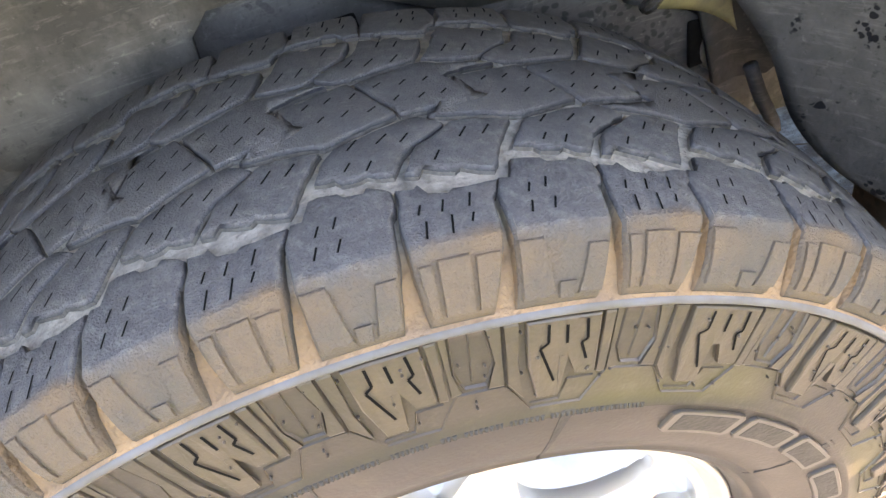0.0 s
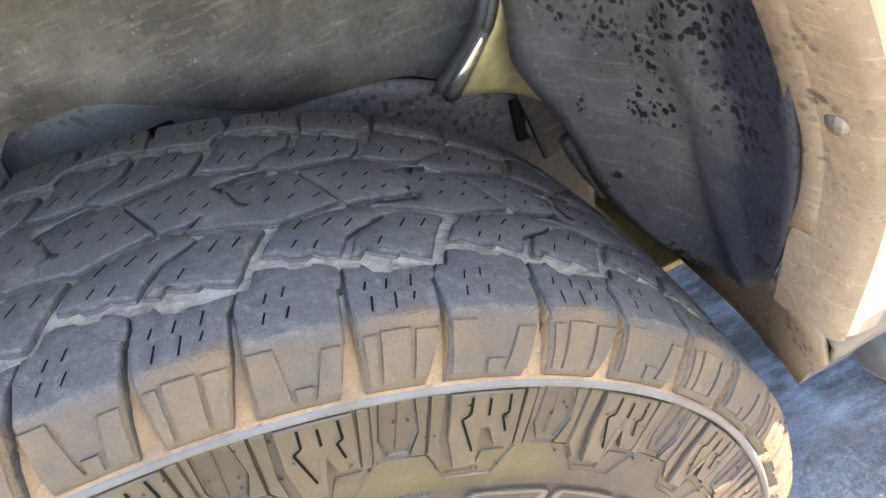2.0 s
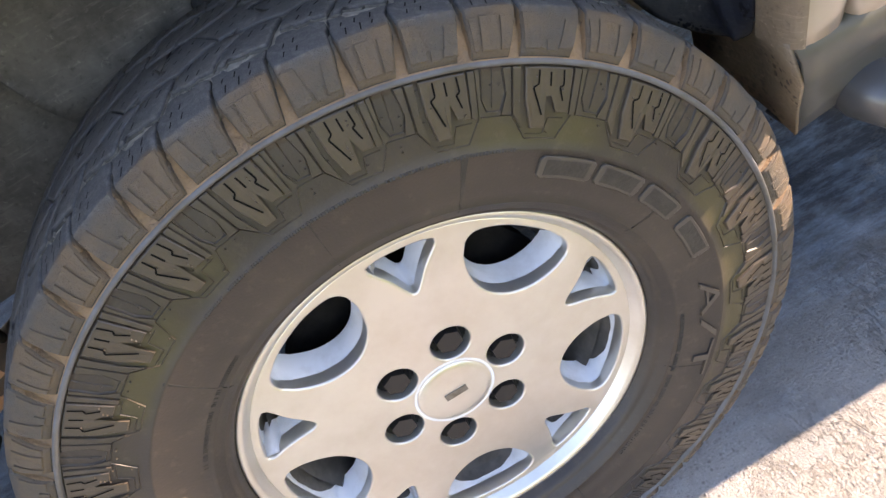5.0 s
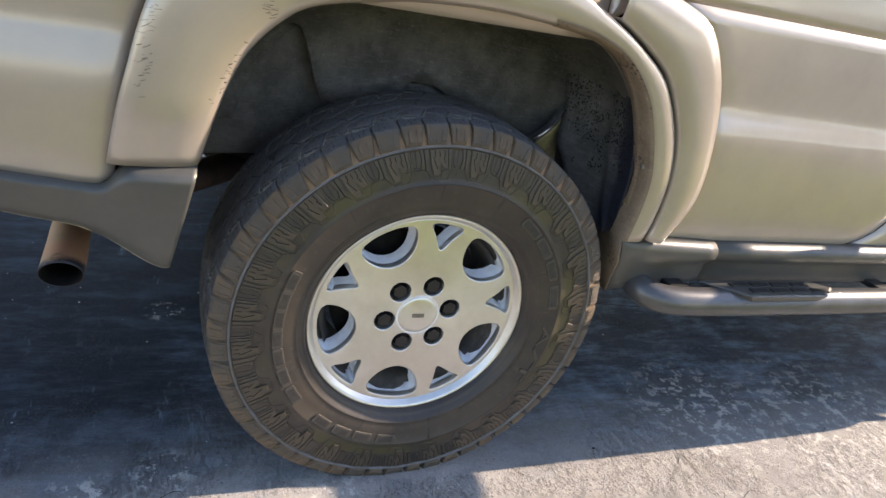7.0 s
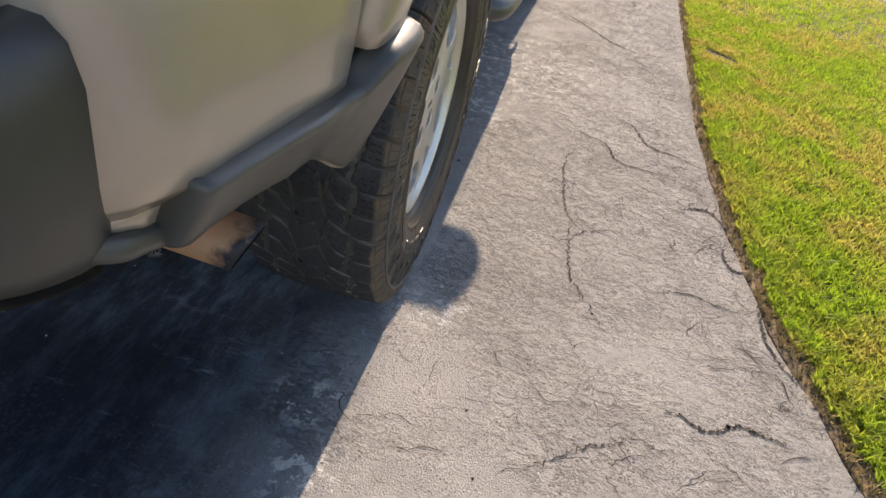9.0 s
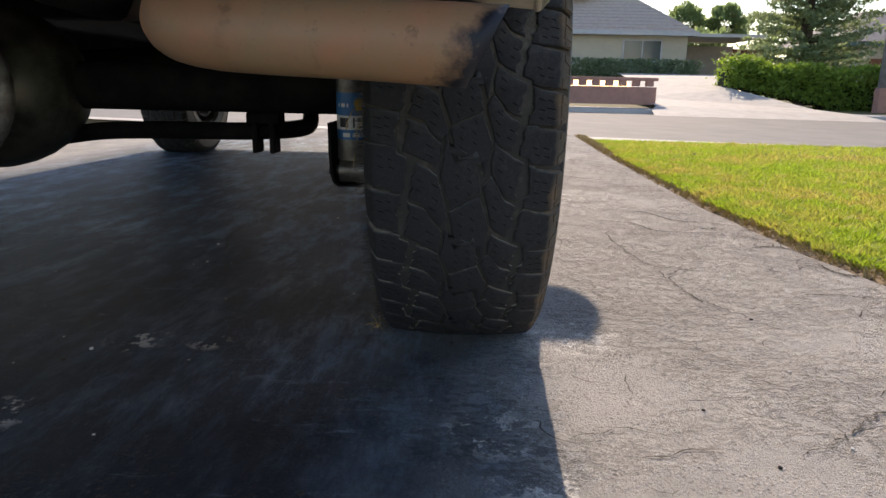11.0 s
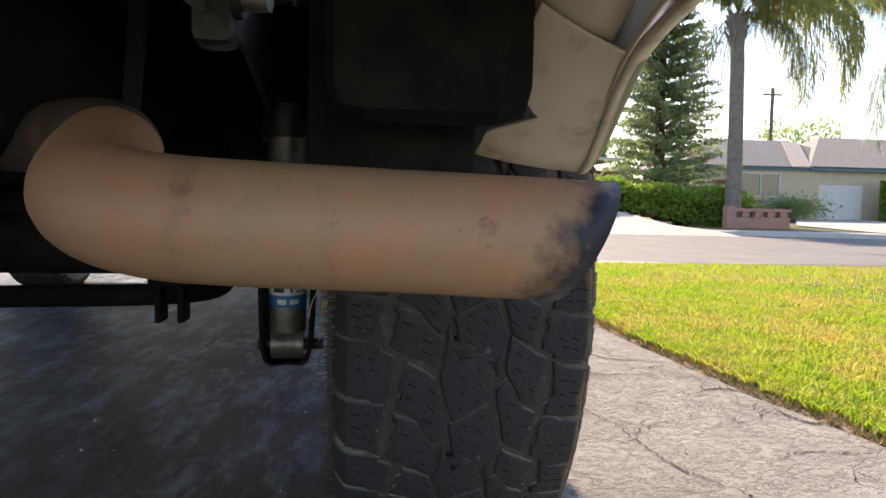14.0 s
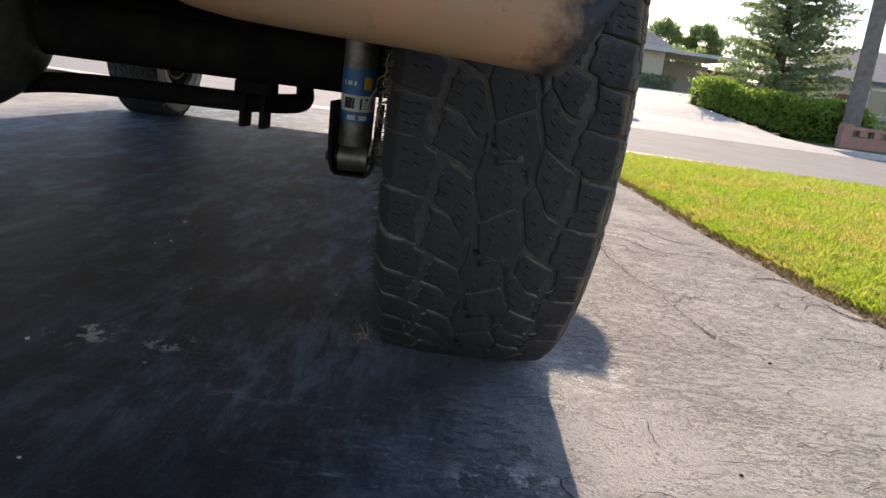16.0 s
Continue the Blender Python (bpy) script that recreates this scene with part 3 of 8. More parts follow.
FROND_GOLD = leaf_material("hanging_palm_leaves", (0.18, 0.18, 0.04), (0.30, 0.29, 0.09), (0.34, 0.34, 0.09))
BUSH = leaf_material("far_foliage", (0.14, 0.20, 0.10), (0.28, 0.35, 0.17), (0.42, 0.54, 0.20))
BARK = material("palm_bark", (0.20, 0.185, 0.175), 0.9, second=(0.14, 0.12, 0.10), scale=5, bump=0.5, bump_scale=20)
TRUNK = material("conifer_bark", (0.10, 0.075, 0.05), 0.9, second=(0.06, 0.045, 0.03), scale=8)
STUCCO = material("beige_stucco", (0.55, 0.48, 0.36), 0.9, second=(0.50, 0.43, 0.32), scale=2)
STUCCO_PALE = material("cream_stucco", (0.62, 0.57, 0.45), 0.9, second=(0.56, 0.52, 0.42), scale=2)
ROOF = material("brown_shingles", (0.30, 0.275, 0.26), 0.9, second=(0.23, 0.205, 0.19), scale=6, bump=0.6, bump_scale=12)
ROOF_PALE = material("pale_tan_shingles", (0.62, 0.51, 0.42), 0.9, second=(0.52, 0.42, 0.34), scale=5, bump=0.5, bump_scale=12)
ROOF_TAN = material("tan_shingles", (0.42, 0.345, 0.28), 0.9, second=(0.34, 0.28, 0.23), scale=5, bump=0.5, bump_scale=12)
TRIM = material("blue_green_trim", (0.11, 0.19, 0.24), 0.7)
DOORWHITE = material("white_garage_door", (0.62, 0.62, 0.62), 0.6, second=(0.56, 0.56, 0.57), scale=3)
PINK = material("pink_block_wall", (0.42, 0.23, 0.18), 0.9, second=(0.34, 0.19, 0.15), scale=4, bump=0.4, bump_scale=30)
WINDOW = material("window_glass", (0.10, 0.12, 0.13), 0.1, 0.0, 0.4)
REDWOOD = material("red_brown_wood", (0.26, 0.10, 0.05), 0.7, second=(0.2, 0.08, 0.04), scale=9)
POLE = material("weathered_pole", (0.12, 0.11, 0.10), 0.9)


# ---------------------------------------------------------------- building helpers
def part(name, bm, mat, parent=None, label="", smooth=False, solid=0.0):
    """Links a bmesh as one mesh object under a thing or under a part."""
    me = bpy.data.meshes.new(name)
    bm.to_mesh(me)
    bm.free()
    for mm in mat if isinstance(mat, (list, tuple)) else (mat,):
        me.materials.append(mm)
    if smooth:
        me.polygons.foreach_set("use_smooth", [True] * len(me.polygons))
    ob = new(name, me)
    ob.parent = parent
    if solid:
        sm = ob.modifiers.new("thickness", "SOLIDIFY")
        sm.thickness, sm.offset = solid, -1
    if label:
        tagged(ob, label)
    return ob


def sheet(name, verts, faces, mat, parent=None, label="", smooth=False, solid=0.0):
    """As part(), from plain lists (for large meshes)."""
    me = bpy.data.meshes.new(name)
    me.from_pydata(verts, [], faces)
    for mm in mat if isinstance(mat, (list, tuple)) else (mat,):
        me.materials.append(mm)
    if smooth:
        me.polygons.foreach_set("use_smooth", [True] * len(me.polygons))
    ob = new(name, me)
    ob.parent = parent
    if solid:
        sm = ob.modifiers.new("thickness", "SOLIDIFY")
        sm.thickness, sm.offset = solid, -1
    if label:
        tagged(ob, label)
    return ob


def thing(name, label, category, at=(0, 0, 0), group="", kind=""):
    e = new(name)
    e.empty_display_size = 0.1
    e.location = at
    return tagged(e, label, category, group, kind)


def box(bm, c, s, bevel=0.0, turn=None):
    """Adds a box of size s at c, with its edges rounded."""
    r = bmesh.ops.create_cube(bm, size=1.0)
    vs = r["verts"]
    bmesh.ops.scale(bm, vec=s, verts=vs)
    if bevel:
        es = {e for v in vs for e in v.link_edges}
        rr = bmesh.ops.bevel(bm, geom=list(es), offset=bevel, segments=2, affect="EDGES", profile=0.6)
        vs = list({v for f in rr["faces"] for v in f.verts} | {v for v in vs if v.is_valid})
    if turn:
        bmesh.ops.rotate(bm, cent=(0, 0, 0), matrix=turn.to_3x3(), verts=vs)
    bmesh.ops.translate(bm, vec=c, verts=vs)
    return bm


def boxes(*items, bevel=0.0):
    bm = bmesh.new()
    for c, s in items:
        box(bm, c, s, bevel)
    return bm


def spline(pts, n):
    """n points evenly along a smooth line through pts."""
    p = np.array(pts, float)
    q = np.vstack([2 * p[0] - p[1], p, 2 * p[-1] - p[-2]])
    out = []
    for i in range(1, len(q) - 2):
        for s in np.linspace(0, 1, 16, endpoint=False):
            a, b, c, d = q[i - 1], q[i], q[i + 1], q[i + 2]
            out.append(0.5 * (2 * b + (c - a) * s + (2 * a - 5 * b + 4 * c - d) * s * s + (3 * b - a - 3 * c + d) * s**3))
    out = np.array(out + [p[-1]])
    run = np.r_[0, np.cumsum(np.linalg.norm(np.diff(out, axis=0), axis=1))]
    return np.stack([np.interp(np.linspace(0, run[-1], n), run, out[:, k]) for k in range(out.shape[1])], 1)


def loft(rows, closed=False):
    """Quads between lines of equally many points."""
    n = len(rows[0])
    verts = [tuple(map(float, p)) for row in rows for p in row]
    faces = []
    for i in range(len(rows) - 1):
        for j in range(n if closed else n - 1):
            k = (j + 1) % n
            faces.append((i * n + j, i * n + k, (i + 1) * n + k, (i + 1) * n + j))
    return verts, faces


def tube(pts, radius, n=14, caps=True, samples=40):
    """A pipe along a smooth line."""
    line = spline(pts, samples) if len(pts) > 2 else np.array(pts, float)
    rad = radius if callable(radius) else (lambda s: radius)
    rows, up = [], None
    for i, p in enumerate(line):
        d = Vector(line[min(i + 1, len(line) - 1)] - line[max(i - 1, 0)]).normalized()
        side = d.cross(Vector((0, 0, 1)) if abs(d.z) < 0.9 else Vector((1, 0, 0))).normalized()
        if up is not None and side.dot(up) < 0:
            side = -side
        up = side
        oth = d.cross(side)
        r = rad(i / (len(line) - 1))
        rows.append([tuple(Vector(p) + side * r * math.cos(a) + oth * r * math.sin(a)) for a in np.linspace(0, 2 * math.pi, n, endpoint=False)])
    v, f = loft(rows, True)
    if caps:
        f += [tuple(range(n - 1, -1, -1)), tuple(len(v) - n + i for i in range(n))]
    return v, f


def revolve(profile, n, centre=(0, 0, 0), closed=True):
    """Turns (radius, y) pairs about the y axis."""
    rows = []
    for r, y in profile:
        rows.append([(centre[0] + r * math.sin(a), centre[1] + y, centre[2] + r * math.cos(a)) for a in np.linspace(0, 2 * math.pi, n, endpoint=False)])
    return loft(rows, True)


def to_bm(verts, faces):
    bm = bmesh.new()
    vs = [bm.verts.new(v) for v in verts]
    for f in faces:
        try:
            bm.faces.new([vs[i] for i in f])
        except ValueError:
            pass
    bmesh.ops.recalc_face_normals(bm, faces=bm.faces[:])
    return bm


def plate(name, outlines, depth, bevel, mat, parent, m, label=""):
    """A flat plate with holes, cut along closed outlines in its own plane, facing local +z."""
    cu = bpy.data.curves.new(name, "CURVE")
    cu.dimensions, cu.fill_mode, cu.extrude, cu.bevel_depth, cu.bevel_resolution = "2D", "BOTH", depth / 2, bevel, 2
    for pts in outlines:
        s = cu.splines.new("POLY")
        s.points.add(len(pts) - 1)
        for q, (x, y) in zip(s.points, pts):
            q.co = (x, y, 0, 1)
        s.use_cyclic_u = True
    tmp = bpy.data.objects.new("tmp", cu)
    scene.collection.objects.link(tmp)
    me = bpy.data.meshes.new_from_object(tmp.evaluated_get(bpy.context.evaluated_depsgraph_get()))
    bpy.data.objects.remove(tmp)
    bpy.data.curves.remove(cu)
    me.transform(m)
    me.materials.clear()
    me.materials.append(mat)
    ob = new(name, me)
    ob.parent = parent
    if label:
        tagged(ob, label)
    return ob


def rounded(pts, n):
    """A closed smooth outline through pts."""
    p = list(pts)
    k = len(p)
    q = spline(p[-2:] + p + p[:2], n * 4)
    a = np.array(p[0])
    i0 = int(np.argmin(np.linalg.norm(q[: len(q) // 2] - a, axis=1)))
    rest = q[i0 + n:]
    i1 = i0 + n + int(np.argmin(np.linalg.norm(rest - a, axis=1)))
    return [tuple(v) for v in q[i0:i1]]


# ---------------------------------------------------------------- ground
def driveway_edge(x):
    """y of the driveway's edge against the lawn."""
    return float(np.interp(x, [-9, -2, -0.7, -0.3, 0.15, 0.6, 1.3, 3.0, 4.0, 5.2], [-2.9, -1.75, -1.14, -0.965, -0.845, -0.785, -0.745, -0.760, -0.79, -0.83]))


def ground_height(x, y):
    """The land falls a little towards the street and rises behind it."""
    return 0.006 - 0.066 * min(max((x - 3.5) / 2.0, 0), 1)


xs = np.concatenate([np.linspace(-12, -2, 11), np.linspace(-1.8, 4, 100), np.linspace(4.1, 5.2, 12)])
rows = []
for x in xs:
    e = driveway_edge(x) + 0.012 * noise.noise((x * 6, 0, 0)) + 0.006 * noise.noise((x * 25, 3, 0))
    rows.append([(x, e + 0.004, -0.12), (x, e, -0.012)] + [(x, e + (2.96 - e) * s, 0.0) for s in (0.004, 0.05, 0.12, 0.2, 0.3, 0.45, 0.6, 0.8, 1.0)] + [(x, 2.965, -0.12)])
v, f = loft(rows)
tagged(sheet("driveway", v, f, CONCRETE), "old cracked concrete driveway with oil stains, painted car shade and paint flecks", "driveway", kind="structure")

# land to the horizon, with the street cut across it
STREET = Matrix.Rotation(radians(-14), 4, "Z")     # the street runs across the view, a little askew


def street_point(u, s, z):
    """u: metres along the street; s: metres across it from the near lawn's end."""
    q = STREET @ Vector((s, u, 0))
    return (5.35 + q.x, -1.6 + q.y, z)


def band(name, s0, z0, s1, z1, mat, label, category, u0=-160, u1=160, kind="structure"):
    us = np.linspace(u0, u1, 41)
    v, f = loft([[street_point(u, s0, z0) for u in us], [street_point(u, s1, z1) for u in us]])
    bm = to_bm(v, f)
    for fc in bm.faces:
        if fc.normal.z < 0:
            fc.normal_flip()
    return tagged(part(name, bm, mat), label, category, kind=kind)


verts = [(-900, -900, -0.35), (900, -900, -0.35), (900, 900, -0.35), (-900, 900, -0.35)]
tagged(sheet("ground", verts, [(0, 1, 2, 3)], TURF), "wide flat suburban land reaching the horizon", "ground", kind="structure")
band("kerb", 0.0, -0.06, 0.45, -0.065, KERB, "pale concrete kerb along the near lawn", "kerb")
band("kerb", 0.45, -0.065, 0.47, -0.20, KERB, "vertical face of the pale concrete kerb", "kerb")
band("gutter", 0.47, -0.20, 0.95, -0.215, KERB, "pale concrete gutter beside the street", "gutter")
band("road", 0.95, -0.215, 14.5, -0.28, ASPHALT, "worn grey asphalt street in full sun", "road")
band("kerb_far", 14.5, -0.28, 14.55, -0.16, KERB, "far kerb of the street", "kerb")
band("pavement", 14.55, -0.16, 16.0, -0.15, KERB, "pale concrete pavement across the street", "pavement")
band("far_lawn", 16.0, -0.15, 60, 0.05, TURF, "mown front yards across the street", "lawn")

# near lawns: turf under many blades
def lawn_sheet(name, inner, outer, x0, x1, label):
    rows = []
    for x in np.linspace(x0, x1, 60):
        a, b = inner(x), outer(x)
        rows.append([(x, a + (b - a) * s, ground_height(x, 0) + (-0.035 if s == 0 else 0.0)) for s in (0, 0.006, 0.03, 0.1, 0.3, 0.6, 1.0)])
    v, f = loft(rows)
    bm = to_bm(v, f)
    for fc in bm.faces:
        if fc.normal.z < 0:
            fc.normal_flip()
    return tagged(part(name, bm, TURF), label, "lawn", kind="structure")


def lawn_end(y):
    """x at which the near lawn meets the kerb."""
    return 5.35 + (STREET @ Vector((0, (y + 1.6) / math.cos(radians(14)), 0))).x


lawn_sheet("lawn", lambda x: driveway_edge(x) - 0.022, lambda x: -14.0, -12, 5.3, "short green lawn with yellow dry patches beside the driveway")
lawn_sheet("lawn", lambda x: 2.99, lambda x: 14.0, -12, 5.3, "green lawn on the far side of the driveway")
def soil_rows():
    """Ragged strip of crumbled soil: wider and narrower as it runs along the lawn."""
    rows = []
    for x in np.linspace(-6, 5.2, 900):
        e, k = driveway_edge(x), 0.5 + 0.5 * noise.noise((x * 2.3, 3, 0))
        n1, n2, n3 = noise.noise((x * 34, 1, 0)), noise.noise((x * 21, 2, 0)), noise.noise((x * 13, 5, 0))
        rows.append([(x, e + 0.02, -0.05), (x, e + 0.004 + 0.010 * n1 + 0.008 * k, -0.004 + 0.002 * n2), (x, e - 0.010 + 0.012 * n2, 0.004 + 0.005 * n3),
                     (x, e - 0.026 + 0.012 * n3, 0.002 + 0.006 * n1), (x, e - 0.036 - 0.016 * k + 0.018 * n1, 0.008 + 0.005 * n2)])
    return rows


rows = soil_rows()
v, f = loft(rows)
tagged(sheet("soil_strip", v, f, SOIL), "dry brown soil between driveway and lawn", "soil", kind="structure")


def blades(name, count, place, hmin, hmax, wide, mat, label, seed):
    """Grass: one bent blade of two faces at each place."""
    rng = np.random.default_rng(seed)
    x, y, z = place(rng, count)
    n = len(x)
    a = rng.uniform(0, 2 * np.pi, n)
    h = rng.uniform(hmin, hmax, n)
    lean = rng.uniform(0.2, 1.3, n) * h
    b = rng.uniform(0, 2 * np.pi, n)
    w = rng.uniform(0.6, 1.0, n) * wide
    dx, dy = np.cos(a) * w, np.sin(a) * w
    lx, ly = np.cos(b) * lean, np.sin(b) * lean
    P = np.stack([np.stack([x - dx, y - dy, z], 1), np.stack([x + dx, y + dy, z], 1),
                  np.stack([x + dx * 0.7 + lx * 0.4, y + dy * 0.7 + ly * 0.4, z + h * 0.6], 1), np.stack([x - dx * 0.7 + lx * 0.4, y - dy * 0.7 + ly * 0.4, z + h * 0.6], 1),
                  np.stack([x + lx, y + ly, z + h], 1)], 1).reshape(-1, 3)
    me = bpy.data.meshes.new(name)
    i = np.arange(n) * 5
    quads, tris = np.stack([i, i + 1, i + 2, i + 3], 1), np.stack([i + 3, i + 2, i + 4], 1)
    me.from_pydata(P.tolist(), [], quads.tolist() + tris.tolist())
    me.materials.append(mat)
    return tagged(new(name, me), label, "grass", kind="stuff")


def bare(x, y):
    """A small sunken hole at the lawn's edge, where nothing grows."""
    return ((x - BARE[0] - 0.6 * (y - BARE[1])) / 0.055) ** 2 + ((y - BARE[1]) / 0.085) ** 2 < 1


BARE = (2.27, -0.92)


def near_lawn(rng, n):
    x = rng.uniform(-1.3, 5.2, n)
    e = np.array([driveway_edge(v) for v in x])
    y = e - 0.055 - rng.random(n) ** 1.7 * 5.0
    keep = (x < np.array([lawn_end(v) for v in y]) - 0.05) & ~bare(x, y)
    z = 0.002 - 0.066 * np.clip((x - 3.5) / 2, 0, 1)
    return x[keep], y[keep], z[keep]


def left_lawn(rng, n):
    x = rng.uniform(2.0, 5.2, n)
    y = 3.0 + rng.random(n) * 3.5
    return x, y, -0.02 - 0.05 * np.clip((x - 3.5) / 2, 0, 1)


def lawn_border(rng, n):
    x = rng.uniform(-1.0, 3.2, n)
    e = np.array([driveway_edge(v) for v in x])
    y = e - 0.020 - 0.036 * (0.5 + 0.5 * np.sin(x * 9 + 2 * np.sin(x * 31))) * (0.6 + 0.4 * np.sin(x * 53)) - rng.random(n) ** 1.5 * 1.6
    keep = ~bare(x, y)
    return x[keep], y[keep], np.full(keep.sum(), 0.004)


blades("grass", 110000, lawn_border, 0.010, 0.030, 0.0034, GRASS, "fine short grass blades along the driveway", 8)
blades("grass", 105000, near_lawn, 0.012, 0.032, 0.0034, GRASS, "short green grass blades with yellow dry patches", 3)
def edge_straw(rng, n):
    x = rng.uniform(-1.2, 5.0, n)
    y = np.array([driveway_edge(v) for v in x]) + 0.008 - rng.random(n) ** 1.2 * 0.075 - 0.015 * np.sin(x * 7 + 2 * np.sin(x * 19)) ** 2
    return x, y, np.full(n, -0.004)


blades("dry_grass", 9000, edge_straw, 0.010, 0.034, 0.0024, STRAW, "dry straw along the edge of the lawn", 6)
def tufts(rng, n):
    x = rng.uniform(-1.0, 5.0, n)
    y = np.array([driveway_edge(v) for v in x]) - 0.07 - rng.random(n) ** 1.6 * 4.5
    keep = (np.sin(x * 23 + 3 * np.sin(y * 17)) + np.sin(y * 29 + 2 * np.sin(x * 13)) > 0.35) & ~bare(x, y) & (x < np.array([lawn_end(v) for v in y]) - 0.05)
    z = 0.002 - 0.066 * np.clip((x - 3.5) / 2, 0, 1)
    return x[keep], y[keep], z[keep]


blades("grass", 90000, tufts, 0.022, 0.046, 0.0036, GRASS, "small upright tufts in the lawn", 9)
blades("grass", 9000, left_lawn, 0.03, 0.06, 0.005, GRASS, "bright green grass beyond the driveway", 4)


v, f = revolve([(0.0, -0.006), (0.05, -0.005), (0.075, 0.0068), (0.085, 0.0072)], 24)
tagged(sheet("bare_patch", [(BARE[0] + x * 0.7 + 0.6 * z, BARE[1] + z, y + 0.003) for x, y, z in v], f, SOIL), "dark bare hole at the edge of the lawn", "soil", kind="structure")


def crack(name, pts, width, label="dark crack running through the concrete driveway"):
    """A ragged groove with a dirty fill."""
    line = spline(pts, 14 * len(pts))
    rng = random.Random(len(pts) * 7 + int(width * 1e5))
    left, right = [], []
    for i, (x, y) in enumerate(line):
        jx, jy = rng.uniform(-0.006, 0.006), rng.uniform(-0.006, 0.006)
        w = width * rng.uniform(0.25, 1.0) * (0.3 + 0.7 * math.sin(math.pi * min(max(i / len(line), 0.05), 0.95)))
        d = line[min(i + 1, len(line) - 1)] - line[max(i - 1, 0)]
        nrm = np.array([-d[1], d[0]]) / (np.linalg.norm(d) + 1e-9)
        left.append((x + jx + nrm[0] * w, y + jy + nrm[1] * w, 0.0022))
        right.append((x + jx - nrm[0] * w, y + jy - nrm[1] * w, 0.0022))
    v, f = loft([left, right])
    bm = to_bm(v, f)
    return tagged(part(name, bm, CRACK), label, "crack", kind="structure")


# ---------------------------------------------------------------- vehicle: wheels and tyres
H, R_TOP, MID = 0.400, 0.418, 0.136        # hub height, tread radius, half-way across the tyre
vehicle = thing("sport_utility_vehicle", "pewter tan sport utility vehicle with grey cladding and all-terrain tyres", "car")


def crown(v):
    """Radius and y of the tread surface at v metres across; below the edge it turns down the shoulder."""
    if v > MID:
        r, y = crown(2 * MID - v)
        return r, 2 * MID - y
    if v >= 0.024:
        return R_TOP - 0.55 * (v - MID) ** 2, v
    s = min((0.024 - v) / 0.030, 1.0)
    r0 = R_TOP - 0.55 * (0.024 - MID) ** 2
    return r0 - 0.033 * s ** 1.15, 0.024 - 0.0150 * math.sin(s * math.pi / 2) ** 1.1


def on_wheel(deg, r, y):
    a = radians(deg)
    return (r * math.sin(a), y, r * math.cos(a))


def dense(poly, step=0.006):
    """More corners along an outline of (degrees, metres across)."""
    out = []
    for (a, b), (c, d) in zip(poly, poly[1:] + poly[:1]):
        n = max(1, int(max(abs(c - a) * 0.0071, abs(d - b)) / step))
        out += [(a + (c - a) * k / n, b + (d - b) * k / n) for k in range(n)]
    return out


def chipped(poly, seed):
    """The outline with small worn steps and chips along it."""
    rng = random.Random(seed)
    out = []
    for a, b in poly:
        j = rng.gauss(0, 0.0005) + (rng.uniform(-0.0012, 0.0012) if rng.random() < 0.15 else 0)
        if b < 0.030 or b > 2 * MID - 0.030:
            j = 0.0
        out.append((a + j / 0.0071 * rng.uniform(-1, 1), b + j * rng.uniform(-1, 1)))
    return out


def across_tyre(v):
    """The matching place on the inner half; the centre grooves sit a little off the middle."""
    return 2 * MID - v - 0.008 * min(max((v - 0.068) / 0.03, 0.0), 1.0)


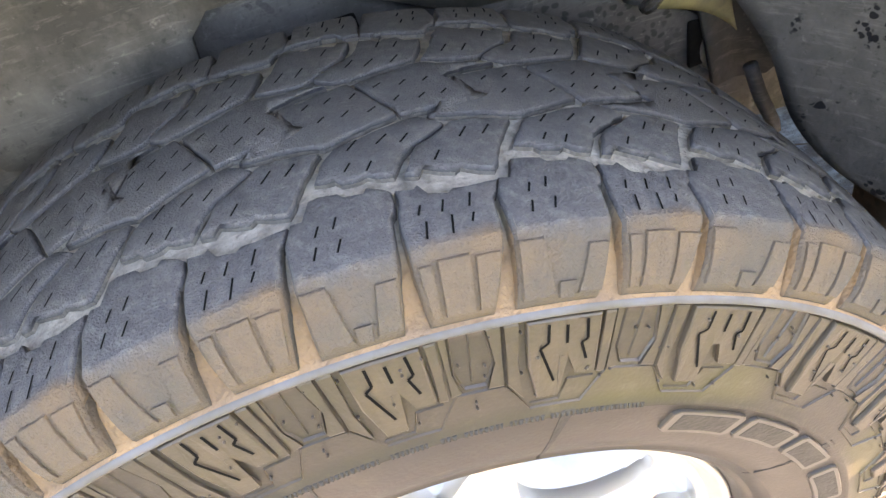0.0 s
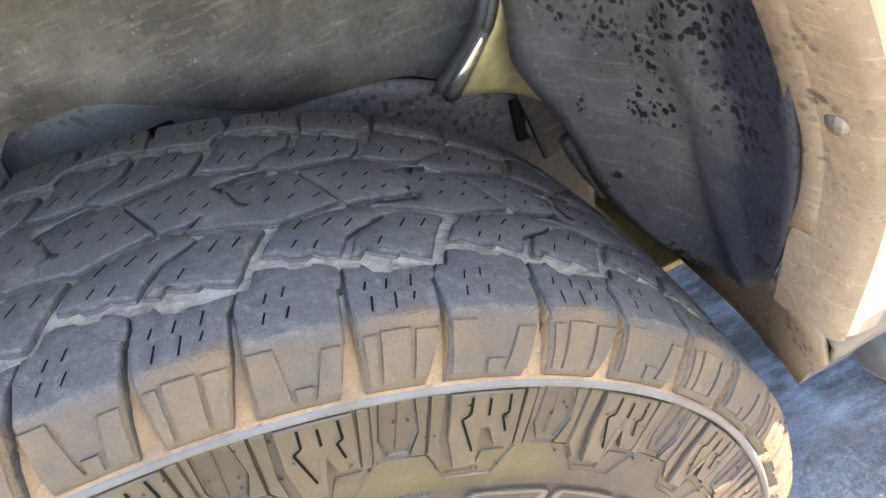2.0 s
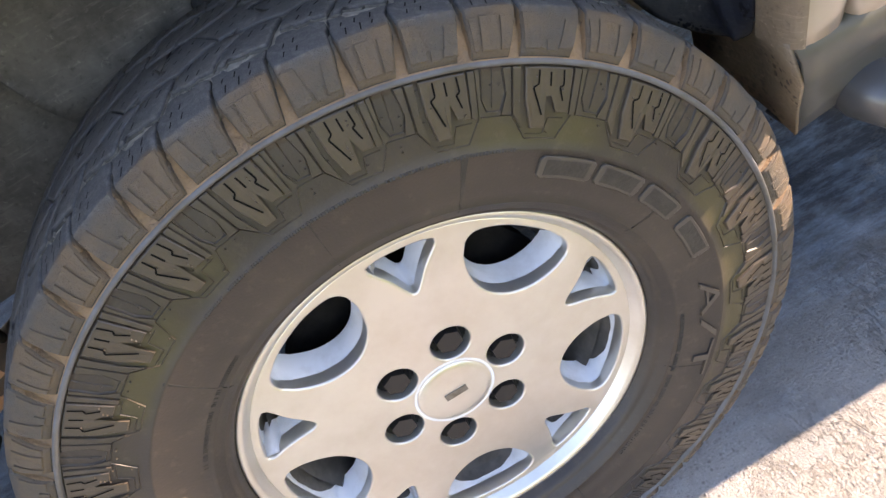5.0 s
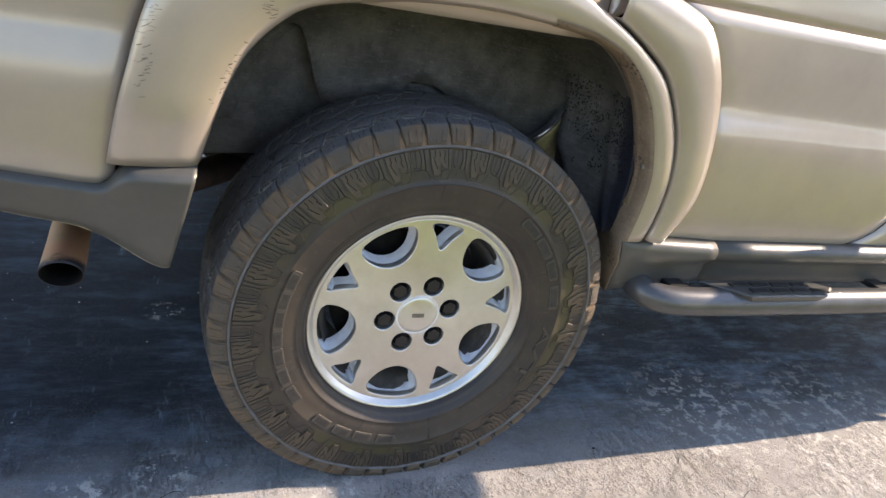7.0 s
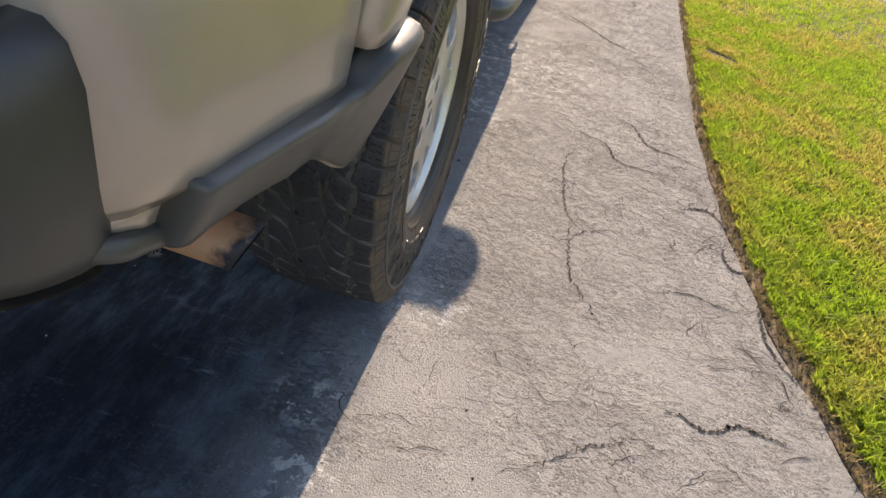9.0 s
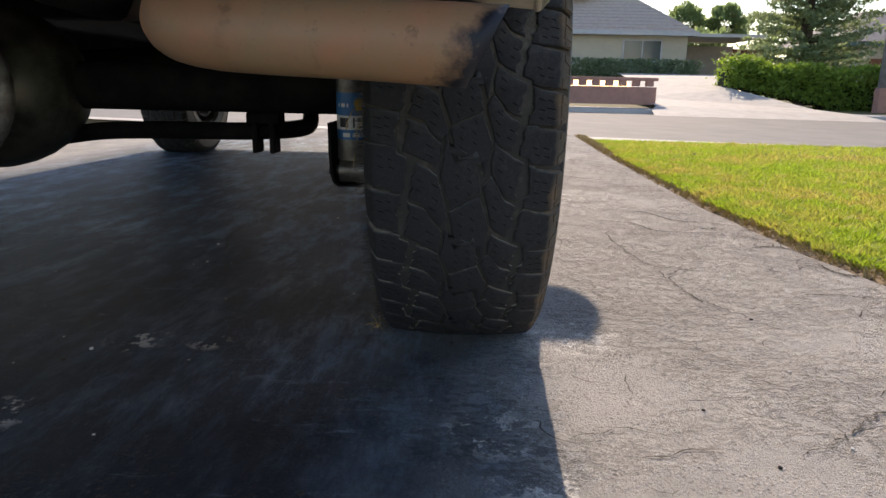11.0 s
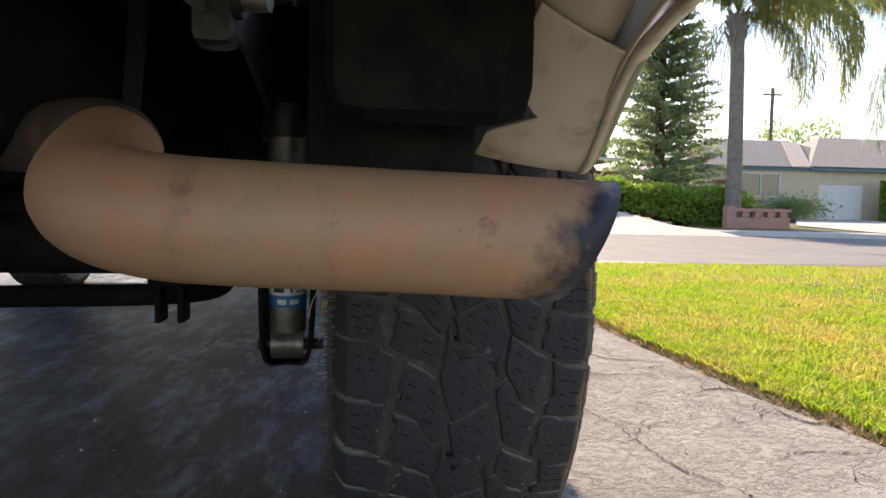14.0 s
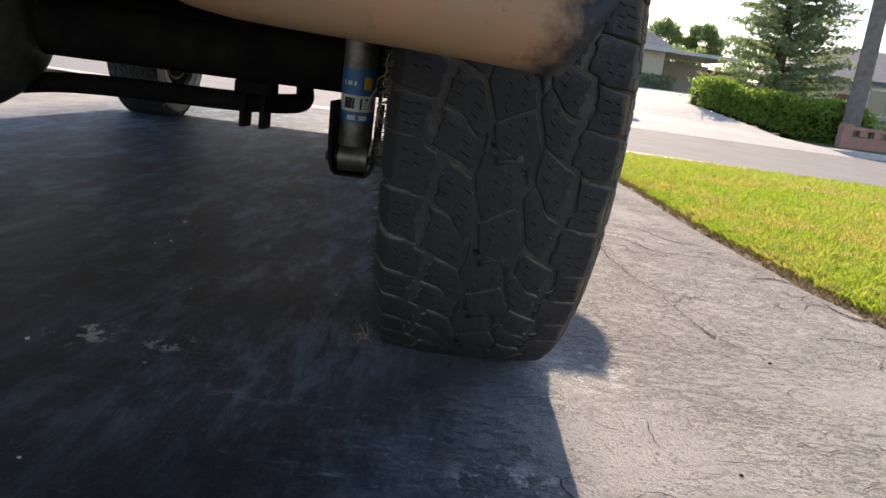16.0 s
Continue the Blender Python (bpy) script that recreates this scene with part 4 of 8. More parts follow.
def block(bm, poly, sipes=(), depth=0.0105, flip=False, offset=0.0):
    """A tread block with worn edges and its sipes."""
    if flip:
        poly = [(-a, across_tyre(b)) for a, b in poly]
        sipes = [(-a, across_tyre(b), -c, across_tyre(d)) for a, b, c, d in sipes]
    poly = chipped(dense([(a + offset, b) for a, b in poly], 0.006 if min(min(b, 2 * MID - b) for a, b in poly) < 0.02 else 0.004), int(abs(poly[0][0] * 977 + poly[0][1] * 31013 + poly[2][0] * 71)))
    cen = np.mean(poly, axis=0)
    rings, last = [], []
    for grow, drop in ((0.0010, depth), (0.0004, 0.0022), (-0.0004, 0.0005), (-0.0015, 0.0)):
        ring = []
        for a, b in poly:
            da, db = (a - cen[0]) * 0.0071, b - cen[1]
            k = grow / (math.hypot(da, db) + 1e-6)
            a2, b2 = a + da * k / 0.0071, b + db * k
            r, y = crown(b2)
            if drop == 0.0:
                last.append((a2, b2))
            ring.append(bm.verts.new(on_wheel(a2, r - drop, y + (drop * 0.55 if b2 < 0.02 else -drop * 0.55 if b2 > 2 * MID - 0.02 else 0))))
        rings.append(ring)
    n = len(poly)
    for lo, hi in zip(rings, rings[1:]):
        for i in range(n):
            fc = bm.faces.new((lo[i], lo[(i + 1) % n], hi[(i + 1) % n], hi[i]))
            fc.material_index = 2 if lo is rings[0] else 0
            fc.smooth = lo is not rings[0]
    flat = bmesh.new()
    keys = {}
    for (a, b), vert in zip(last, rings[-1]):
        keys[(round(a, 5), round(b, 6))] = vert
    flat.faces.new([flat.verts.new((a * 0.0071, b, 0)) for a, b in last])
    bmesh.ops.triangulate(flat, faces=flat.faces[:])
    for v in (0.001, 0.006, 0.011, 0.016, 0.0205, 0.0245):
        for vv in (v, 2 * MID - v):
            bmesh.ops.bisect_plane(flat, geom=flat.verts[:] + flat.edges[:] + flat.faces[:], plane_co=(0, vv, 0), plane_no=(0, 1, 0))
    for turn in np.arange(math.ceil(min(a for a, b in last) / 2.0) * 2.0, max(a for a, b in last), 2.0):
        bmesh.ops.bisect_plane(flat, geom=flat.verts[:] + flat.edges[:] + flat.faces[:], plane_co=(turn * 0.0071, 0, 0), plane_no=(1, 0, 0))
    bmesh.ops.triangulate(flat, faces=flat.faces[:])
    for fc in flat.faces:
        tri_ = []
        for q in fc.verts:
            key = (round(q.co.x / 0.0071, 5), round(q.co.y, 6))
            near = keys.get(key)
            if near is None:
                r, y = crown(q.co.y)
                near = keys[key] = bm.verts.new(on_wheel(q.co.x / 0.0071, r, y))
            tri_.append(near)
        if len(set(tri_)) == 3:
            try:
                bm.faces.new(tri_).smooth = True
            except ValueError:
                pass
    flat.free()
    # Sipes are flat strips just above the block, their shaded depth only painted.
    for a, b, c, d in sipes:
        a, c = a + offset, c + offset
        da, db = (c - a) * 0.0071, d - b
        ln = math.hypot(da, db)
        na, nb = -db / ln * 0.00048 / 0.0071, da / ln * 0.00048
        q = []
        for aa, bb in ((a - na, b - nb), (c - na, d - nb), (c + na, d + nb), (a + na, b + nb)):
            r, y = crown(bb)
            q.append(bm.verts.new(on_wheel(aa, r + 0.0003, y)))
        bm.faces.new(q).material_index = 1


# lengths of the repeats round the tyre, in degrees, from just behind the top forwards; the maker mixes them against hum
ORDER = [12.7, 12.7, 13.3, 15.4] + [16.4] * 4 + [13.25] * 10 + [16.8] + [13.0] * 7
STARTS = list(-8.4 + np.r_[0, np.cumsum(ORDER)[:-1]] * 360 / sum(ORDER))


def dashes(P, cols, rows_, tilt, length):
    """Short cuts in rows, a little uneven, with one missing here and there."""
    rng = random.Random(int(1000 * (cols[0] + rows_[0] * 7 + tilt)))
    out = []
    for u in cols:
        for v in rows_:
            if rng.random() < 0.10:
                continue
            L, b, du = length * rng.uniform(0.7, 1.1), v + rng.uniform(-0.0015, 0.0015), rng.uniform(-0.012, 0.012)
            out.append((P(u + du) - tilt, b - L / 2, P(u + du) + tilt * rng.uniform(0.6, 1.2), b + L / 2))
    return out


def tread_blocks(pitch):
    """One repeat, as outlines of (share of the repeat, metres across) with their sipes; the other half mirrors it."""
    P = lambda u: u * pitch
    S = lambda pts: [(P(u), v) for u, v in pts]
    shoulder_a = [(-0.090, -0.004), (-0.085, 0.015), (-0.085, 0.030), (-0.085, 0.0445), (-0.080, 0.0465), (-0.048, 0.0555), (0.0, 0.0550), (0.045, 0.0665), (0.10, 0.0672), (0.19, 0.0660), (0.215, 0.0630), (0.31, 0.0625), (0.335, 0.0648), (0.41, 0.0612), (0.438, 0.0590), (0.436, 0.0515), (0.428, 0.0465), (0.402, 0.0445), (0.385, 0.030), (0.362, 0.015), (0.325, -0.004)]
    shoulder_b = [(0.462, -0.004), (0.432, 0.015), (0.430, 0.030), (0.440, 0.0445), (0.4445, 0.0465), (0.452, 0.0515), (0.458, 0.0585), (0.54, 0.0575), (0.56, 0.0595), (0.605, 0.0530), (0.69, 0.0512), (0.715, 0.0535), (0.79, 0.0530), (0.88, 0.0540), (0.938, 0.0550), (0.910, 0.0465), (0.885, 0.0445), (0.868, 0.030), (0.842, 0.015), (0.785, -0.004)]
    mid_a = [(0.105, 0.0768), (0.20, 0.0758), (0.23, 0.0722), (0.32, 0.0715), (0.35, 0.0738), (0.40, 0.0705), (0.475, 0.0690), (0.505, 0.0735), (0.545, 0.0825), (0.610, 0.0872), (0.690, 0.0906), (0.800, 0.0988), (0.805, 0.1008), (0.765, 0.1042), (0.70, 0.1086), (0.60, 0.1073), (0.48, 0.1040), (0.36, 0.1003), (0.225, 0.0970), (0.195, 0.0930), (0.165, 0.0900), (0.122, 0.0815)]
    mid_b = [(0.535, 0.0672), (0.595, 0.0665), (0.62, 0.0705), (0.70, 0.0675), (0.77, 0.0652), (0.80, 0.0675), (0.88, 0.0635), (0.950, 0.0618), (0.985, 0.068), (1.050, 0.081), (1.120, 0.0920), (1.158, 0.0965), (1.07, 0.0994), (0.95, 0.1012), (0.86, 0.1010), (0.822, 0.0988), (0.700, 0.0895), (0.625, 0.0858), (0.592, 0.0815), (0.565, 0.0745)]
    rib = [(0.630, 0.1128), (0.72, 0.1142), (0.86, 0.1172), (1.05, 0.1214), (1.044, 0.1225), (0.980, 0.1398), (0.930, 0.1442), (0.980, 0.1476), (1.13, 0.1526), (1.25, 0.1552), (1.275, 0.1558), (1.22, 0.1567), (1.08, 0.1580), (0.95, 0.1597), (0.845, 0.1628), (0.80, 0.1624), (0.67, 0.1578), (0.445, 0.1500), (0.440, 0.1484)]
    return [
        (S(shoulder_a), dashes(P, (0.06, 0.155, 0.25), (0.047,), 0.16, 0.0075) + dashes(P, (0.045, 0.145), (0.034,), 0.16, 0.0095) + dashes(P, (0.26,), (0.036,), 0.16, 0.007)),
        (S(shoulder_b), dashes(P, (0.545, 0.65, 0.76), (0.044,), 0.16, 0.0075) + dashes(P, (0.535, 0.645), (0.032,), 0.16, 0.0095) + dashes(P, (0.76,), (0.034,), 0.16, 0.007)),
        (S(mid_a), dashes(P, (0.27, 0.38), (0.079,), 0.30, 0.006) + dashes(P, (0.33, 0.46, 0.58), (0.094,), 0.40, 0.007)),
        (S(mid_b), dashes(P, (0.70, 0.84), (0.075,), 0.30, 0.006) + dashes(P, (0.77, 0.89, 1.0), (0.089,), 0.40, 0.007)),
        (S(rib), dashes(P, (0.62, 0.76, 0.90), (0.127,), 0.3, 0.004) + dashes(P, (0.56, 0.70, 0.83), (0.143,), 0.3, 0.004)),
    ]


def tread_meshes(pitch):
    out = []
    for n, (poly, sipes) in enumerate(tread_blocks(pitch)):
        for flip in (False, True):
            bm = bmesh.new()
            block(bm, poly, sipes, depth=0.0090, flip=flip, offset=pitch * 1.03 if flip else 0.0)
            me = bpy.data.meshes.new("tread_block")
            bmesh.ops.recalc_face_normals(bm, faces=[fc for fc in bm.faces if fc.material_index != 1])
            bm.to_mesh(me)
            bm.free()
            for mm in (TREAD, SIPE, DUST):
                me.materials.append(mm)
            out.append(me)
    return out


block_meshes = {p: tread_meshes(p) for p in set(ORDER)}

# carcass: (radius, y) across the tyre, from the outer bead to the inner one
HALF = [(0.222, 0.052), (0.2285, 0.040), (0.2330, 0.0275), (0.2375, 0.0215), (0.2395, 0.0215), (0.2410, 0.0190), (0.2500, 0.0135), (0.2515, 0.0120), (0.2530, 0.0128), (0.262, 0.0095), (0.2735, 0.0070), (0.302, 0.0042), (0.3035, 0.0030), (0.305, 0.0042),
        (0.318, 0.0050), (0.335, 0.0062), (0.352, 0.0080), (0.366, 0.0100), (0.3715, 0.0108)]
SHOULDER = [(0.3772, 0.0118), (0.3915, 0.0185), (0.4046, 0.0300), (0.4108, 0.060), (0.4134, 0.100), (0.4141, MID)]


def side_y(r):
    return float(np.interp(r, [a for a, b in HALF], [b for a, b in HALF]))


def raised(bm, outlines, height, mat_index=0):
    """Rubber shapes standing out of the outer sidewall, from outlines of (degrees, radius)."""
    for poly in outlines:
        pts = []
        for (a, b), (c, d) in zip(poly, poly[1:] + poly[:1]):
            n = max(1, int(max(abs(c - a) * 0.006, abs(d - b)) / 0.006))
            pts += [(a + (c - a) * k / n, b + (d - b) * k / n) for k in range(n)]
        cen = np.mean(pts, axis=0)
        rings = []
        for grow, h in ((0.0008, -0.002), (0.0, height * 0.8), (-0.0009, height)):
            ring = []
            for a, r in pts:
                da, dr = (a - cen[0]) * 0.006, r - cen[1]
                k = grow / (math.hypot(da, dr) + 1e-6)
                r2 = r + dr * k
                ring.append(bm.verts.new(on_wheel(a + da * k / 0.006, r2, side_y(r2) - h)))
            rings.append(ring)
        n = len(pts)
        for lo, hi in zip(rings, rings[1:]):
            for i in range(n):
                bm.faces.new((lo[i], lo[(i + 1) % n], hi[(i + 1) % n], hi[i])).material_index = mat_index
        top = bm.faces.new(rings[-1])
        top.material_index = mat_index
        bmesh.ops.triangulate(bm, faces=[top])


def lug_outlines(pitch):
    """One repeat of the sidewall pattern: the forked lug, the slanting bar beside it and the blocks round the trough."""
    out = [
        [(-0.04, 0.3700), (-0.01, 0.3440), (0.07, 0.3225), (0.21, 0.3225), (0.18, 0.3360), (0.165, 0.3475), (0.23, 0.3480), (0.295, 0.3355), (0.42, 0.3355), (0.375, 0.3700)],
        [(0.400, 0.3700), (0.462, 0.3700), (0.492, 0.3335), (0.437, 0.3340)],
        [(0.475, 0.3700), (0.515, 0.3700), (0.527, 0.3470), (0.580, 0.3345), (0.515, 0.3335)],
        [(0.735, 0.3700), (0.815, 0.3700), (0.850, 0.3340), (0.745, 0.3345), (0.785, 0.3500)],
        [(0.832, 0.3700), (0.915, 0.3700), (0.930, 0.3430), (0.985, 0.3230), (0.960, 0.3250), (0.868, 0.3345)],
    ]
    return [[(u * pitch, r) for u, r in p] for p in out]


def ridge_along(bm, line, pitch, wide, rise, mat_index=0):
    """A thin raised line of rubber through points of (share of the repeat, radius)."""
    for (a, r), (c, d) in zip(line, line[1:]):
        a, c = a * pitch, c * pitch
        da, dr = (c - a) * 0.006, d - r
        ln = math.hypot(da, dr)
        na, nr = -dr / ln * wide / 0.006, da / ln * wide
        n = max(1, int(ln / 0.006))
        for k in range(n):
            p, q = k / n, (k + 1) / n
            foot = [(a + (c - a) * t - na * e, r + dr * t - nr * e) for t, e in ((p, 1), (q, 1), (q, -1), (p, -1))]
            top = [bm.verts.new(on_wheel(x, y, side_y(y) - rise)) for x, y in ((a + (c - a) * p, r + dr * p), (a + (c - a) * q, r + dr * q))]
            low = [bm.verts.new(on_wheel(x, y, side_y(y) + 0.0005)) for x, y in foot]
            for f in ((low[0], low[1], top[1], top[0]), (top[0], top[1], low[2], low[3])):
                bm.faces.new(f).material_index = mat_index


def lug_cuts(bm, pitch):
    """Thin zigzag cuts painted on the forked lug as near-black strips, and small rubber nubs."""
    for line in ([(0.078, 0.3680), (0.088, 0.3575), (0.043, 0.3547), (0.155, 0.3335)], [(0.183, 0.3665), (0.198, 0.3560)], [(0.295, 0.3685), (0.318, 0.3572), (0.285, 0.3552), (0.335, 0.3450)]):
        for (a, r), (c, d) in zip(line, line[1:]):
            a, c = a * pitch, c * pitch
            da, dr = (c - a) * 0.006, d - r
            ln = math.hypot(da, dr)
            na, nr = -dr / ln * 0.0007 / 0.006, da / ln * 0.0007
            q = [bm.verts.new(on_wheel(aa, rr, side_y(rr) - 0.0033)) for aa, rr in ((a - na, r - nr), (c - na, d - nr), (c + na, d + nr), (a + na, r + nr))]
            bm.faces.new(q).material_index = 1
    rng = random.Random(int(pitch * 1000))
    for _ in range(13):
        u, r = rng.uniform(-0.02, 0.96), rng.uniform(0.318, 0.366)
        c = Vector(on_wheel(u * pitch, r, side_y(r) - (0.0031 if 0.0 < u < 0.38 and r > 0.337 else 0.0012)))
        m = Matrix.Translation(c) @ Matrix.Diagonal((0.0008, 0.0014, 0.0008, 1))
        bmesh.ops.create_icosphere(bm, subdivisions=1, radius=1.0, matrix=m)


def sidewall_lines(bm, pitch):
    """Fine moulding lines: the trough's rim and spine, two upright lines and the stepped frame below."""
    for line, w, h in (([(0.529, 0.3705), (0.539, 0.3477), (0.598, 0.3375), (0.737, 0.3370), (0.779, 0.3510), (0.725, 0.3705)], 0.0009, 0.0013), ([(0.636, 0.3705), (0.646, 0.3405)], 0.0007, 0.0010),
                       ([(0.825, 0.3700), (0.858, 0.3330)], 0.0007, 0.0026), ([(0.543, 0.3335), (0.860, 0.3328), (1.045, 0.3134), (1.424, 0.3132), (1.543, 0.3335)], 0.0007, 0.0010),
                       ([(1.04, 0.3172), (1.25, 0.3168), (1.28, 0.3300), (1.46, 0.3305)], 0.0006, 0.0009)):
        ridge_along(bm, line, pitch, w, h)


def shoulder_details(pitch):
    """Steps on the shoulder faces, as (degrees, metres across) outlines."""
    P = lambda u: u * pitch
    out = []
    for tl, tr, br, bl, v1, v0 in ((-0.078, 0.040, 0.092, -0.072, 0.0190, -0.002), (0.105, 0.188, 0.180, 0.112, 0.0035, -0.003), (0.252, 0.345, 0.326, 0.205, 0.0155, -0.002),
                                   (0.452, 0.512, 0.516, 0.474, 0.0170, -0.002), (0.540, 0.690, 0.684, 0.540, 0.0180, -0.002), (0.716, 0.835, 0.775, 0.708, 0.0170, -0.002)):
        out.append([(P(tl), v1), (P(tr), v1), (P(br), v0), (P(bl), v0)])
    return out


LETTERS = [(34.5, 45.5, 1), (46.5, 57.0, 0), (58.5, 68.5, 1), (71.5, 83.0, 0)]
LETTERS += [(a - 4.3, a + 4.3, k) for a, k in ((-173, 0), (-162, 1), (-152, 1), (-141.5, 1), (-122, 0), (-112.3, 0), (-103, 1), (-94.2, 1), (-86, 1), (-78, 1), (-69.5, 1))]


def letter_bars():
    """Raised blank bars where the maker's lettering stands."""
    full, hollow = [], []
    for a, b, k in LETTERS:
        full.append([(a + 0.6, 0.278), (b - 0.6, 0.278), (b, 0.281), (b, 0.295), (b - 0.6, 0.298), (a + 0.6, 0.298), (a, 0.295), (a, 0.281)])
        hollow.append([(a + 1.1, 0.2805), (b - 1.1, 0.2805), (b - 1.1, 0.2955), (a + 1.1, 0.2955)])
    return full, hollow


def lettering(text, a0, a1, r0, r1, rise):
    """Raised letters bent round the sidewall between two angles and two radii."""
    cu = bpy.data.curves.new("letters", "FONT")
    cu.body, cu.extrude = text, 0.02
    ob = bpy.data.objects.new("letters", cu)
    scene.collection.objects.link(ob)
    bpy.context.view_layer.update()
    me = bpy.data.meshes.new_from_object(ob.evaluated_get(bpy.context.evaluated_depsgraph_get()))
    bpy.data.objects.remove(ob)
    bpy.data.curves.remove(cu)
    co = np.array([q.co[:] for q in me.vertices])
    lo, hi = co.min(axis=0), co.max(axis=0)
    u = (co - lo) / (hi - lo)
    for q, (x, y, z) in zip(me.vertices, u):
        r = r0 + (r1 - r0) * y
        q.co = on_wheel(a0 + (a1 - a0) * x, r, side_y(r) + 0.001 - (rise + 0.001) * z)
    bm = bmesh.new()
    bm.from_mesh(me)
    bpy.data.meshes.remove(me)
    return bm


def finished(name, bm, *mats):
    me = bpy.data.meshes.new(name)
    bm.to_mesh(me)
    bm.free()
    for mm in mats:
        me.materials.append(mm)
    return me


def lug_mesh(pitch):
    """The separate raised shapes of one repeat."""
    out = []
    for n, poly in enumerate(lug_outlines(pitch)):
        bm = bmesh.new()
        raised(bm, [poly], (0.0030, 0.0022, 0.0010, 0.0016, 0.0018)[n])
        out.append(finished("sidewall_lug", bm, SIDELUG))
    bm = bmesh.new()
    sidewall_lines(bm, pitch)
    lug_cuts(bm, pitch)
    out.append(finished("moulding_line", bm, SIDELUG, SIPE))
    return out


def bar_mesh(pitch):
    out = []
    for poly in shoulder_details(pitch):
        bm = bmesh.new()
        pts = dense(poly, 0.005)
        cen = np.mean(pts, axis=0)
        rings = []
        for shrink, h in ((1.03, -0.001), (0.99, 0.0010), (0.95, 0.0014)):
            ring = []
            for a, b in pts:
                a2, b2 = cen[0] + (a - cen[0]) * shrink, cen[1] + (b - cen[1]) * shrink
                r, y = crown(b2)
                ring.append(bm.verts.new(on_wheel(a2, r + h * 0.5, y - h * 0.85)))
            rings.append(ring)
        for lo, hi in zip(rings, rings[1:]):
            for i in range(len(pts)):
                bm.faces.new((lo[i], lo[(i + 1) % len(pts)], hi[(i + 1) % len(pts)], hi[i]))
        bmesh.ops.triangulate(bm, faces=[bm.faces.new(rings[-1])])
        out.append(finished("shoulder_bar", bm, TREAD))
    return out


LUGS = {p: lug_mesh(p) for p in set(ORDER)}
BARS = {p: bar_mesh(p) for p in set(ORDER)}


def tyre_carcass():
    prof = HALF + [(0.3722, 0.0075), (0.3745, 0.0062), (0.3766, 0.0085)] + SHOULDER
    prof += [(r, 2 * MID - y) for r, y in reversed(HALF + SHOULDER[:-1])]
    v, f = revolve(prof, 180)
    v = [(x, y, max(z, -H + 0.009)) for x, y, z in v]
    bm = to_bm(v, f)
    for fc in bm.faces:
        c = fc.calc_center_median()
        r = math.hypot(c.x, c.z)
        if r > 0.3765 or (c.z < -0.385 and 0.02 < c.y < 0.25):
            fc.material_index = 1
        elif r > 0.3716 and c.y < MID:
            fc.material_index = 2
        fc.smooth = True
    return bm


big = [(-15.5, 0.203), (-8, 0.208), (0, 0.2085), (8, 0.208), (15.5, 0.203), (18.6, 0.187), (17.6, 0.164), (14.0, 0.144), (7.5, 0.131), (0, 0.127), (-7.5, 0.131), (-14.0, 0.144), (-17.6, 0.164), (-18.6, 0.187)]
small = [(-7.5, 0.205), (0, 0.206), (7.5, 0.205), (9.3, 0.198), (6, 0.178), (2.5, 0.157), (0, 0.152), (-2.5, 0.157), (-6, 0.178), (-9.3, 0.198)]


def widened(pts, k):
    """An opening grown about its own middle, kept inside the rim's edge."""
    m = sum(r for a, r in pts) / len(pts)
    return [(a * k, min(m + (r - m) * k, 0.2085)) for a, r in pts]


small = widened(small, 1.10)


def polar(pts, turn):
    return [(r * math.sin(radians(a + turn)), r * math.cos(radians(a + turn))) for a, r in pts]


def circle(r, n=48, c=(0, 0)):
    return [(c[0] + r * math.cos(a), c[1] + r * math.sin(a)) for a in np.linspace(0, 2 * math.pi, n, endpoint=False)]


FACE_Y = 0.047
NUTS = [(0.06985 * math.cos(radians(10.7 + 60 * k)), 0.06985 * math.sin(radians(10.7 + 60 * k))) for k in range(6)]


def stands(me, turn):
    """The mesh at its turn, pressed flat on the ground; the same mesh where it does not touch."""
    low_ = -H + 0.0008
    if min((turn @ v.co).z for v in me.vertices) > low_:
        return me
    me = me.copy()
    back = turn.inverted()
    for v in me.vertices:
        q = turn @ v.co
        depth = max(0.0, crown(q.y)[0] - math.hypot(q.x, q.z)) if 0.0 < q.y < 2 * MID else 0.0
        if q.z < low_ + depth * 0.9:
            q.z = low_ + depth * 0.9
            v.co = back @ q
    return me


